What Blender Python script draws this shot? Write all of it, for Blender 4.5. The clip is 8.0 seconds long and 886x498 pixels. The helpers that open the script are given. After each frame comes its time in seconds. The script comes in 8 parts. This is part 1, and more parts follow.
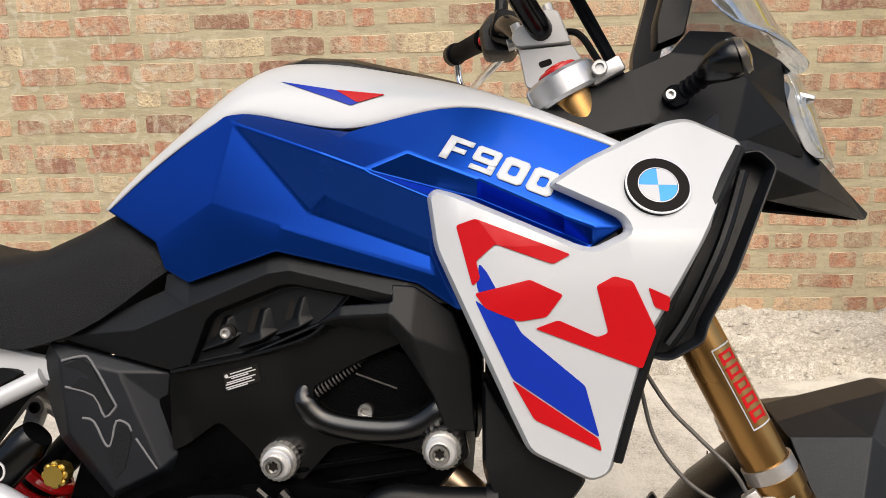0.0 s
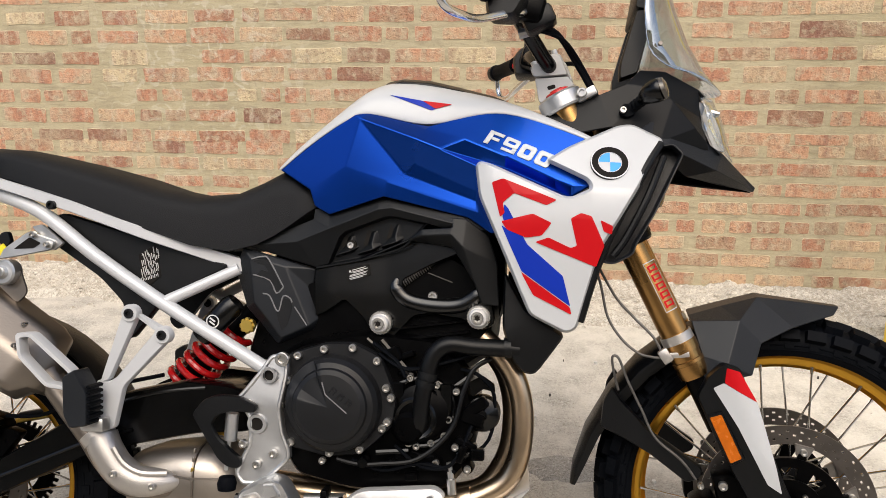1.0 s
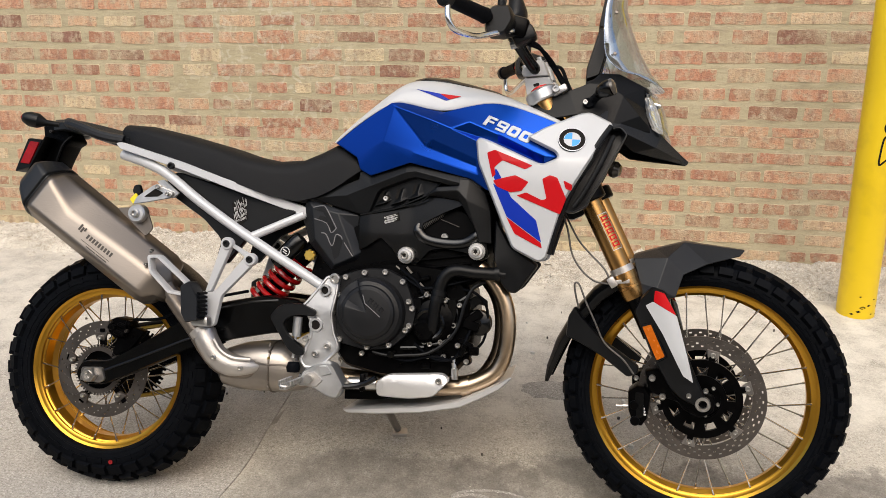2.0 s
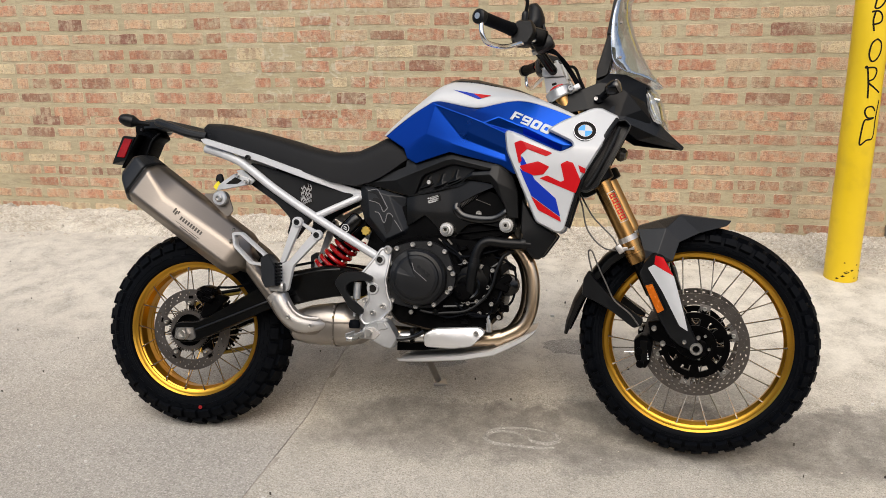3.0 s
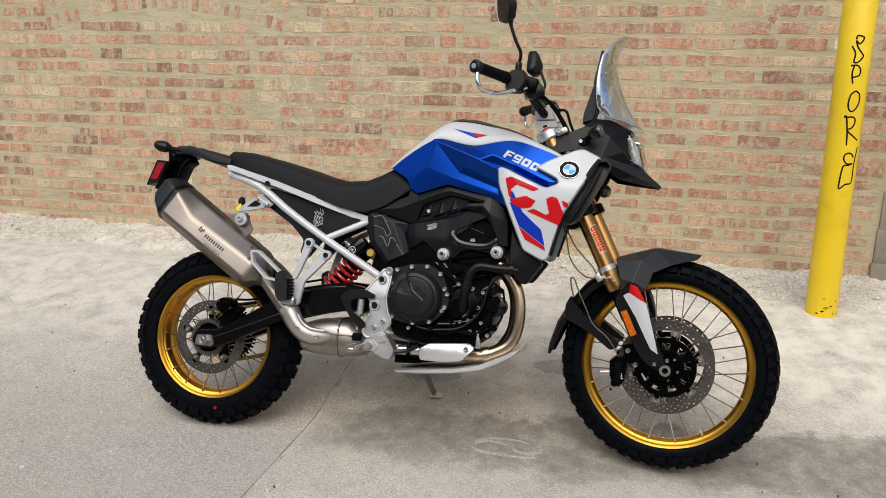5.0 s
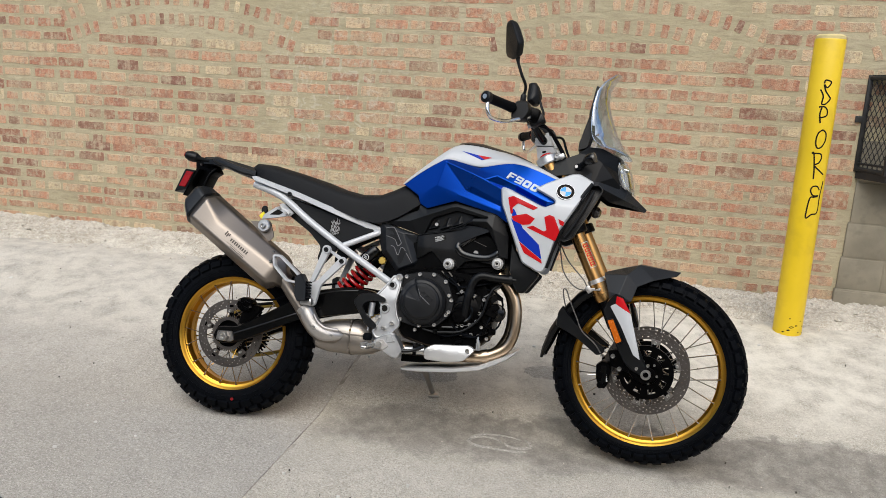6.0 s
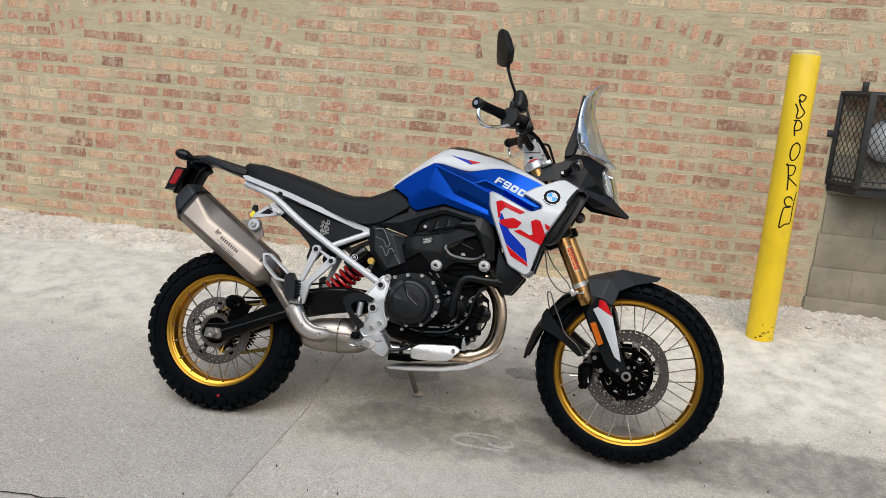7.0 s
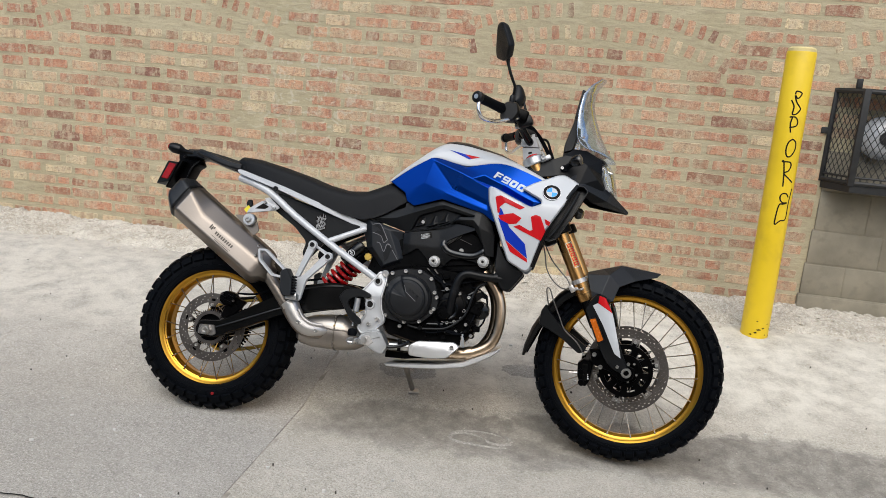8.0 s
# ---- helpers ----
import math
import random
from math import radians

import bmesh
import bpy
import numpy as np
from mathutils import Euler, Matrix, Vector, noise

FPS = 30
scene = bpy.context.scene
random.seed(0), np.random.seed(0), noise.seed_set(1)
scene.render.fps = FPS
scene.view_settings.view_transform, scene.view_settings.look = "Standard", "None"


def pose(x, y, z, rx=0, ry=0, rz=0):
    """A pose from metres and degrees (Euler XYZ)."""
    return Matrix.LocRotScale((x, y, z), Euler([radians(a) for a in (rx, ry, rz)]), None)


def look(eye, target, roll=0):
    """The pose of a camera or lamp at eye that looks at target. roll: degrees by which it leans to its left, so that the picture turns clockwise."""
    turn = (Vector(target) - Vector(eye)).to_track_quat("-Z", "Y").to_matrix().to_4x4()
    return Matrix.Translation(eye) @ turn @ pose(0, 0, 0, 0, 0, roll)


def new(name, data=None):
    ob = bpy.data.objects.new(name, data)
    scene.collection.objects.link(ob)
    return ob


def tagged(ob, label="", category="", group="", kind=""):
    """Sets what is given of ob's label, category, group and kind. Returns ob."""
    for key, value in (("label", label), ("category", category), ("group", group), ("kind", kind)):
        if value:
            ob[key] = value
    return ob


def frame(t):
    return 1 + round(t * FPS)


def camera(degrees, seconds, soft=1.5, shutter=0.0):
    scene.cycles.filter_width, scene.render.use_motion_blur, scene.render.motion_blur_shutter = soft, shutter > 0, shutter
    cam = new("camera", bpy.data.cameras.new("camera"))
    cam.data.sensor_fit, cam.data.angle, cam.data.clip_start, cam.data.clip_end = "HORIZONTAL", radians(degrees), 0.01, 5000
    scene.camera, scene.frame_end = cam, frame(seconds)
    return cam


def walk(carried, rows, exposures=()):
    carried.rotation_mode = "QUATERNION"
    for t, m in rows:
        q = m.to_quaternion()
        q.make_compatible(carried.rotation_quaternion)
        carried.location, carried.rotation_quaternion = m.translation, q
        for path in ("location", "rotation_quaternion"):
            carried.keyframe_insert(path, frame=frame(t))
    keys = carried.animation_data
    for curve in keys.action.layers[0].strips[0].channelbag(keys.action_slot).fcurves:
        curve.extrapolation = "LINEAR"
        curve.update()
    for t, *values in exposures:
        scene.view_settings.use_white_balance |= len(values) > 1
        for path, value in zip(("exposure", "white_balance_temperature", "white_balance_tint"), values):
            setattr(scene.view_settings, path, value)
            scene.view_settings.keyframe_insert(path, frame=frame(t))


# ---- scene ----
# ---------------------------------------------------------------- camera and its walk
cam = camera(59.3, 8.0, 0.8)
PATH = [
    (0, (0.311, -0.677, 1.11), (0.14, 1.263, 0.659), -1.5),
    (0.5, (0.343, -0.962, 1.132), (0.133, 0.97, 0.656), -0.9),
    (1, (0.353, -1.253, 1.153), (0.092, 0.676, 0.695), -0.0),
    (1.5, (0.377, -1.524, 1.195), (0.093, 0.395, 0.707), 0.4),
    (2, (0.504, -1.781, 1.171), (0.143, 0.129, 0.701), 0.6),
    (3.3, (0.518, -2.235, 1.276), (0.121, -0.346, 0.752), -0.6),
    (3.5, (0.526, -2.264, 1.293), (0.125, -0.376, 0.769), -0.6),
    (4, (0.579, -2.314, 1.301), (0.165, -0.424, 0.796), -0.5),
    (4.5, (0.636, -2.36, 1.321), (0.197, -0.471, 0.833), 0.1),
    (5, (0.643, -2.388, 1.302), (0.192, -0.493, 0.847), 1.1),
    (6.5, (0.578, -2.752, 1.344), (0.213, -0.827, 0.943), 4.5),
    (7, (0.56, -2.745, 1.335), (0.229, -0.813, 0.94), 4.9),
    (7.5, (0.537, -2.745, 1.321), (0.225, -0.807, 0.936), 5.0),
    (8, (0.507, -2.722, 1.317), (0.214, -0.783, 0.919), 5.2),
]
walk(cam, [(t, look(eye, target, roll)) for t, eye, target, roll in PATH], [(0, 0.46, 6760, 9), (2, 0.33, 6740, 9), (3.5, 0.23, 6520, 8), (5, 0.21, 6360, 7), (6.5, 0.18, 6120, 6), (8, 0.18, 6080, 6)])

# ---------------------------------------------------------------- world and light
world = bpy.data.worlds.new("sky")
scene.world = world
world.use_nodes = True
wn = world.node_tree
sky = wn.nodes.new("ShaderNodeTexSky")
sky.sky_type, sky.sun_disc = "NISHITA", False
sky.sun_elevation, sky.sun_rotation = radians(48), radians(162)
sky.air_density, sky.dust_density, sky.ozone_density = 1.0, 4.0, 1.0
wn.links.new(sky.outputs[0], wn.nodes["Background"].inputs["Color"])
wn.nodes["Background"].inputs["Strength"].default_value = 0.15
sun_data = bpy.data.lights.new("sun", "SUN")
sun_data.energy, sun_data.angle, sun_data.color = 1.6, radians(46), (1.0, 0.96, 0.9)
sun = new("sun", sun_data)
sun.matrix_world = look((-1.6, -4.6, 7), (0, 0, 0))


# ---------------------------------------------------------------- materials
def material(name, color, rough=0.5, metal=0.0, var=0.12, scale=6.0, grain=0.0, grain_scale=300.0, coat=0.0, stretch=(1, 1, 1), dirt=None, dirt_amount=0.0, spec=0.5):
    """A surface with colour drift at a large scale, roughness drift at a small one, and a fine relief."""
    m = bpy.data.materials.new(name)
    m.use_nodes = True
    nt = m.node_tree
    b = nt.nodes["Principled BSDF"]
    tc = nt.nodes.new("ShaderNodeTexCoord")
    mp = nt.nodes.new("ShaderNodeMapping")
    mp.inputs["Scale"].default_value = stretch
    nt.links.new(tc.outputs["Object"], mp.inputs["Vector"])
    n1 = nt.nodes.new("ShaderNodeTexNoise")
    n1.inputs["Scale"].default_value, n1.inputs["Detail"].default_value = scale, 6
    n2 = nt.nodes.new("ShaderNodeTexNoise")
    n2.inputs["Scale"].default_value, n2.inputs["Detail"].default_value = grain_scale, 3
    for n in (n1, n2):
        nt.links.new(mp.outputs[0], n.inputs["Vector"])
    ramp = nt.nodes.new("ShaderNodeValToRGB")
    ramp.color_ramp.elements[0].position, ramp.color_ramp.elements[1].position = 0.3, 0.7
    ramp.color_ramp.elements[0].color = (*[c * (1 - var) for c in color], 1)
    ramp.color_ramp.elements[1].color = (*[min(1, c * (1 + var)) for c in color], 1)
    nt.links.new(n1.outputs["Fac"], ramp.inputs["Fac"])
    out = ramp.outputs["Color"]
    if dirt:
        n3 = nt.nodes.new("ShaderNodeTexNoise")
        n3.inputs["Scale"].default_value, n3.inputs["Detail"].default_value = scale * 3.7, 8
        nt.links.new(tc.outputs["Object"], n3.inputs["Vector"])
        r3 = nt.nodes.new("ShaderNodeMapRange")
        r3.inputs["From Min"].default_value, r3.inputs["From Max"].default_value = 0.55, 0.75
        r3.inputs["To Max"].default_value = dirt_amount
        nt.links.new(n3.outputs["Fac"], r3.inputs["Value"])
        mx = nt.nodes.new("ShaderNodeMixRGB")
        nt.links.new(r3.outputs[0], mx.inputs["Fac"])
        nt.links.new(out, mx.inputs["Color1"])
        mx.inputs["Color2"].default_value = (*dirt, 1)
        out = mx.outputs["Color"]
    nt.links.new(out, b.inputs["Base Color"])
    rr = nt.nodes.new("ShaderNodeMapRange")
    rr.inputs["To Min"].default_value, rr.inputs["To Max"].default_value = max(0.02, rough - 0.08), min(1, rough + 0.08)
    nt.links.new(n1.outputs["Fac"], rr.inputs["Value"])
    nt.links.new(rr.outputs[0], b.inputs["Roughness"])
    b.inputs["Metallic"].default_value = metal
    b.inputs["Specular IOR Level"].default_value = spec
    b.inputs["Coat Weight"].default_value, b.inputs["Coat Roughness"].default_value = coat, 0.06
    if grain:
        bp = nt.nodes.new("ShaderNodeBump")
        bp.inputs["Strength"].default_value, bp.inputs["Distance"].default_value = grain, 0.001
        nt.links.new(n2.outputs["Fac"], bp.inputs["Height"])
        nt.links.new(bp.outputs[0], b.inputs["Normal"])
    return m


def lime_wash(nt, pos, col):
    """Old lime runs and splashes over one stretch of the wall."""
    far_ = nt.nodes.new("ShaderNodeVectorMath")
    far_.operation = "DISTANCE"
    far_.inputs[1].default_value = (-1.05, 1.88, 1.22)
    nt.links.new(pos, far_.inputs[0])
    near_ = nt.nodes.new("ShaderNodeMapRange")
    near_.inputs["From Min"].default_value, near_.inputs["From Max"].default_value = 0.75, 0.15
    nt.links.new(far_.outputs["Value"], near_.inputs["Value"])
    warp = nt.nodes.new("ShaderNodeTexNoise")
    warp.inputs["Scale"].default_value, warp.inputs["Detail"].default_value, warp.inputs["Distortion"].default_value = 11.0, 9, 2.4
    nt.links.new(pos, warp.inputs["Vector"])
    cut = nt.nodes.new("ShaderNodeMapRange")
    cut.inputs["From Min"].default_value, cut.inputs["From Max"].default_value, cut.inputs["To Max"].default_value = 0.55, 0.61, 0.42
    nt.links.new(warp.outputs["Fac"], cut.inputs["Value"])
    amt = nt.nodes.new("ShaderNodeMath")
    amt.operation = "MULTIPLY"
    nt.links.new(near_.outputs[0], amt.inputs[0])
    nt.links.new(cut.outputs[0], amt.inputs[1])
    out = nt.nodes.new("ShaderNodeMixRGB")
    nt.links.new(amt.outputs[0], out.inputs["Fac"])
    nt.links.new(col, out.inputs["Color1"])
    out.inputs["Color2"].default_value = (0.60, 0.56, 0.45, 1)
    return out.outputs["Color"]


def mortar_material(name, base, light, dark):
    """Smeared mortar: trowelled along the courses, blotched, gritty."""
    m = bpy.data.materials.new(name)
    m.use_nodes = True
    nt = m.node_tree
    b = nt.nodes["Principled BSDF"]
    pos = nt.nodes.new("ShaderNodeNewGeometry").outputs["Position"]
    along = nt.nodes.new("ShaderNodeMapping")
    along.inputs["Scale"].default_value = (0.28, 1, 1)
    nt.links.new(pos, along.inputs["Vector"])
    col, first = None, None
    for src, scale, lo, hi, tone, k in ((pos, 1.6, 0.40, 0.64, light, 0.7), (along.outputs[0], 34, 0.50, 0.66, dark, 0.55), (pos, 11, 0.54, 0.66, light, 0.6), (pos, 90, 0.55, 0.68, dark, 0.5), (pos, 150, 0.58, 0.68, light, 0.6)):
        n = nt.nodes.new("ShaderNodeTexNoise")
        n.inputs["Scale"].default_value, n.inputs["Detail"].default_value, n.inputs["Roughness"].default_value = scale, 7, 0.6
        nt.links.new(src, n.inputs["Vector"])
        r = nt.nodes.new("ShaderNodeMapRange")
        r.inputs["From Min"].default_value, r.inputs["From Max"].default_value, r.inputs["To Max"].default_value = lo, hi, k
        nt.links.new(n.outputs["Fac"], r.inputs["Value"])
        x = nt.nodes.new("ShaderNodeMixRGB")
        nt.links.new(r.outputs[0], x.inputs["Fac"])
        if col is None:
            x.inputs["Color1"].default_value = (*base, 1)
        else:
            nt.links.new(col, x.inputs["Color1"])
        x.inputs["Color2"].default_value = (*tone, 1)
        col = x.outputs["Color"]
        if scale == 34:
            first = n
    nt.links.new(lime_wash(nt, pos, col), b.inputs["Base Color"])
    b.inputs["Roughness"].default_value = 0.95
    bp = nt.nodes.new("ShaderNodeBump")
    bp.inputs["Strength"].default_value, bp.inputs["Distance"].default_value = 0.8, 0.008
    nt.links.new(first.outputs["Fac"], bp.inputs["Height"])
    nt.links.new(bp.outputs[0], b.inputs["Normal"])
    return m


def brick_material(name, per_island):
    """Salvaged common brick: every piece its own tone, with lime smears and pits."""
    m = bpy.data.materials.new(name)
    m.use_nodes = True
    nt = m.node_tree
    b = nt.nodes["Principled BSDF"]
    if per_island:
        rnd = nt.nodes.new("ShaderNodeNewGeometry").outputs["Random Per Island"]
    else:
        rnd = nt.nodes.new("ShaderNodeObjectInfo").outputs["Random"]
    ramp = nt.nodes.new("ShaderNodeValToRGB")
    cr = ramp.color_ramp
    cr.elements[0].position, cr.elements[0].color = 0.0, (0.226, 0.118, 0.080, 1)
    cr.elements[1].position, cr.elements[1].color = 1.0, (0.655, 0.538, 0.329, 1)
    for p, c in ((0.12, (0.350, 0.168, 0.101)), (0.35, (0.452, 0.218, 0.133)), (0.58, (0.520, 0.269, 0.164)), (0.76, (0.531, 0.325, 0.196)), (0.90, (0.588, 0.403, 0.254)), (0.95, (0.599, 0.482, 0.302))):
        cr.elements.new(p).color = (*c, 1)
    nt.links.new(rnd, ramp.inputs["Fac"])
    pos = nt.nodes.new("ShaderNodeNewGeometry").outputs["Position"]
    def tex(scale, lo, hi, detail=6):
        n = nt.nodes.new("ShaderNodeTexNoise")
        n.inputs["Scale"].default_value, n.inputs["Detail"].default_value = scale, detail
        nt.links.new(pos, n.inputs["Vector"])
        r = nt.nodes.new("ShaderNodeMapRange")
        r.inputs["From Min"].default_value, r.inputs["From Max"].default_value = lo, hi
        nt.links.new(n.outputs["Fac"], r.inputs["Value"])
        return n.outputs["Fac"], r.outputs[0]
    def mix(a, c, fac, k):
        x = nt.nodes.new("ShaderNodeMixRGB")
        s = nt.nodes.new("ShaderNodeMath")
        s.operation = "MULTIPLY"
        s.inputs[1].default_value = k
        nt.links.new(fac, s.inputs[0])
        nt.links.new(s.outputs[0], x.inputs["Fac"])
        nt.links.new(a, x.inputs["Color1"])
        x.inputs["Color2"].default_value = (*c, 1)
        return x.outputs["Color"]
    # fired bands across the length of a brick: stretched noise, shifted from piece to piece
    mp = nt.nodes.new("ShaderNodeMapping")
    mp.inputs["Scale"].default_value = (24, 4, 5)
    sh = nt.nodes.new("ShaderNodeVectorMath")
    sh.operation = "ADD"
    nt.links.new(pos, sh.inputs[0])
    nt.links.new(rnd, sh.inputs[1])
    nt.links.new(sh.outputs[0], mp.inputs["Vector"])
    def band(lo, hi):
        n = nt.nodes.new("ShaderNodeTexNoise")
        n.inputs["Scale"].default_value, n.inputs["Detail"].default_value = 1.0, 3
        nt.links.new(mp.outputs[0], n.inputs["Vector"])
        r = nt.nodes.new("ShaderNodeMapRange")
        r.inputs["From Min"].default_value, r.inputs["From Max"].default_value = lo, hi
        nt.links.new(n.outputs["Fac"], r.inputs["Value"])
        return r.outputs[0]
    _, smear = tex(6.5, 0.44, 0.62)
    _, skim = tex(24, 0.53, 0.61, 8)
    _, spall = tex(70, 0.52, 0.66, 5)
    grain, pits = tex(150, 0.60, 0.74)
    _, fine = tex(55, 0.50, 0.72, 12)
    col = mix(ramp.outputs["Color"], (0.26, 0.125, 0.095), band(0.54, 0.66), 0.55)
    col = mix(col, (0.56, 0.44, 0.31), band(0.46, 0.34), 0.55)
    col = mix(col, (0.43, 0.365, 0.24), smear, 0.5)
    col = mix(col, (0.45, 0.385, 0.26), skim, 0.6)
    col = mix(col, (0.20, 0.105, 0.075), spall, 0.4)
    col = lime_wash(nt, pos, col)
    col = mix(col, (0.56, 0.47, 0.34), fine, 0.45)
    col = mix(col, (0.09, 0.055, 0.04), pits, 0.7)
    nt.links.new(col, b.inputs["Base Color"])
    b.inputs["Roughness"].default_value = 0.92
    bp = nt.nodes.new("ShaderNodeBump")
    bp.inputs["Strength"].default_value, bp.inputs["Distance"].default_value = 1.0, 0.006
    nt.links.new(grain, bp.inputs["Height"])
    nt.links.new(bp.outputs[0], b.inputs["Normal"])
    return m


def ground_material(name, base, light, dark, stain_shade=0.0, pale_belt=0.0):
    """Worn concrete: broom-worn tone, exposed stones, dull stains, some shade painted in."""
    m = bpy.data.materials.new(name)
    m.use_nodes = True
    nt = m.node_tree
    b = nt.nodes["Principled BSDF"]
    pos = nt.nodes.new("ShaderNodeNewGeometry").outputs["Position"]
    def noise_fac(scale, lo, hi, detail=6, rough=0.55):
        n = nt.nodes.new("ShaderNodeTexNoise")
        n.inputs["Scale"].default_value, n.inputs["Detail"].default_value, n.inputs["Roughness"].default_value = scale, detail, rough
        nt.links.new(pos, n.inputs["Vector"])
        r = nt.nodes.new("ShaderNodeMapRange")
        r.inputs["From Min"].default_value, r.inputs["From Max"].default_value = lo, hi
        nt.links.new(n.outputs["Fac"], r.inputs["Value"])
        return n.outputs["Fac"], r.outputs[0]
    def mix(a, c, fac, k):
        x = nt.nodes.new("ShaderNodeMixRGB")
        s = nt.nodes.new("ShaderNodeMath")
        s.operation = "MULTIPLY"
        s.inputs[1].default_value = k
        nt.links.new(fac, s.inputs[0])
        nt.links.new(s.outputs[0], x.inputs["Fac"])
        if isinstance(a, tuple):
            x.inputs["Color1"].default_value = (*a, 1)
        else:
            nt.links.new(a, x.inputs["Color1"])
        x.inputs["Color2"].default_value = (*c, 1)
        return x.outputs["Color"]
    _, big = noise_fac(1.1, 0.35, 0.7)
    _, mid = noise_fac(6.0, 0.42, 0.72)
    g, stones = noise_fac(75, 0.50, 0.62, 4, 0.65)
    _, specks = noise_fac(150, 0.57, 0.66, 3)
    _, dots = noise_fac(38, 0.66, 0.72, 2)
    col = mix(base, light, big, 0.75)
    col = mix(col, dark, mid, 0.55)
    _, mottle = noise_fac(21, 0.44, 0.66, 5, 0.62)
    col = mix(col, dark, mottle, 0.5)
    col = mix(col, light, stones, 0.8)
    col = mix(col, (0.05, 0.045, 0.04), specks, 0.45)
    col = mix(col, (0.08, 0.07, 0.06), dots, 0.3)
    _, fine = noise_fac(200, 0.50, 0.62, 3)
    col = mix(col, (dark[0] * 0.5, dark[1] * 0.47, dark[2] * 0.43), fine, 0.46)
    _, chips = noise_fac(170, 0.56, 0.66, 3)
    col = mix(col, (0.72, 0.69, 0.63), chips, 0.5)
    if pale_belt:
        # a ragged belt of paler tone towards the wall
        sp = nt.nodes.new("ShaderNodeSeparateXYZ")
        nt.links.new(pos, sp.inputs[0])
        drift, _ = noise_fac(2.2, 0, 1, 10, 0.66)
        wa = nt.nodes.new("ShaderNodeMath")
        wa.operation, wa.inputs[1].default_value = "MULTIPLY_ADD", 0.9
        nt.links.new(drift, wa.inputs[0])
        nt.links.new(sp.outputs["Y"], wa.inputs[2])
        belt = nt.nodes.new("ShaderNodeMapRange")
        belt.interpolation_type = "SMOOTHSTEP"
        belt.inputs["From Min"].default_value, belt.inputs["From Max"].default_value = 0.74, 1.20
        nt.links.new(wa.outputs[0], belt.inputs["Value"])
        _, thin = noise_fac(9.0, 0.34, 0.60, 8, 0.62)
        bt = nt.nodes.new("ShaderNodeMath")
        bt.operation = "MULTIPLY"
        nt.links.new(belt.outputs[0], bt.inputs[0])
        nt.links.new(thin, bt.inputs[1])
        col = mix(col, (0.68, 0.645, 0.57), bt.outputs[0], pale_belt)
    if stain_shade:
        # an old damp patch with a ragged edge, darkened further to paint shade under the motorcycle
        sep = nt.nodes.new("ShaderNodeSeparateXYZ")
        nt.links.new(pos, sep.inputs[0])
        wob, _ = noise_fac(3.0, 0, 1, 12, 0.72)
        ma = nt.nodes.new("ShaderNodeMath")
        ma.operation, ma.inputs[1].default_value = "MULTIPLY_ADD", 0.40
        nt.links.new(wob, ma.inputs[0])
        sl = nt.nodes.new("ShaderNodeMath")
        sl.operation, sl.inputs[1].default_value = "MULTIPLY_ADD", -0.065
        nt.links.new(sep.outputs["X"], sl.inputs[0])
        nt.links.new(sep.outputs["Y"], sl.inputs[2])
        nt.links.new(sl.outputs[0], ma.inputs[2])
        up = nt.nodes.new("ShaderNodeMapRange")
        up.interpolation_type = "SMOOTHSTEP"
        up.inputs["From Min"].default_value, up.inputs["From Max"].default_value = 0.10, 0.23
        dn = nt.nodes.new("ShaderNodeMapRange")
        dn.interpolation_type = "SMOOTHSTEP"
        dn.inputs["From Min"].default_value, dn.inputs["From Max"].default_value = 0.50, 0.45
        rt = nt.nodes.new("ShaderNodeMapRange")
        rt.inputs["From Min"].default_value, rt.inputs["From Max"].default_value = -0.46, -0.28
        rt2 = nt.nodes.new("ShaderNodeMapRange")
        rt2.inputs["From Min"].default_value, rt2.inputs["From Max"].default_value = 3.2, 1.9
        nt.links.new(sep.outputs["X"], rt2.inputs["Value"])
        for q, src in ((up, ma.outputs[0]), (dn, ma.outputs[0]), (rt, sep.outputs["X"])):
            nt.links.new(src, q.inputs["Value"])
        m1 = nt.nodes.new("ShaderNodeMath")
        m1.operation = "MULTIPLY"
        nt.links.new(up.outputs[0], m1.inputs[0])
        nt.links.new(dn.outputs[0], m1.inputs[1])
        m2 = nt.nodes.new("ShaderNodeMath")
        m2.operation = "MULTIPLY"
        nt.links.new(m1.outputs[0], m2.inputs[0])
        nt.links.new(rt.outputs[0], m2.inputs[1])
        m3 = nt.nodes.new("ShaderNodeMath")
        m3.operation = "MULTIPLY"
        nt.links.new(m2.outputs[0], m3.inputs[0])
        nt.links.new(rt2.outputs[0], m3.inputs[1])
        _, worn = noise_fac(14.0, 0.62, 0.38, 8, 0.6)
        m4 = nt.nodes.new("ShaderNodeMath")
        m4.operation = "MULTIPLY"
        nt.links.new(m3.outputs[0], m4.inputs[0])
        nt.links.new(worn, m4.inputs[1])
        col = mix(col, (0.13, 0.122, 0.11), m3.outputs[0], stain_shade * 0.62)
        col = mix(col, (0.11, 0.10, 0.09), m4.outputs[0], stain_shade * 0.7)
    nt.links.new(col, b.inputs["Base Color"])
    b.inputs["Roughness"].default_value = 0.88
    bp = nt.nodes.new("ShaderNodeBump")
    bp.inputs["Strength"].default_value, bp.inputs["Distance"].default_value = 0.9, 0.005
    nt.links.new(g, bp.inputs["Height"])
    nt.links.new(bp.outputs[0], b.inputs["Normal"])
    return m


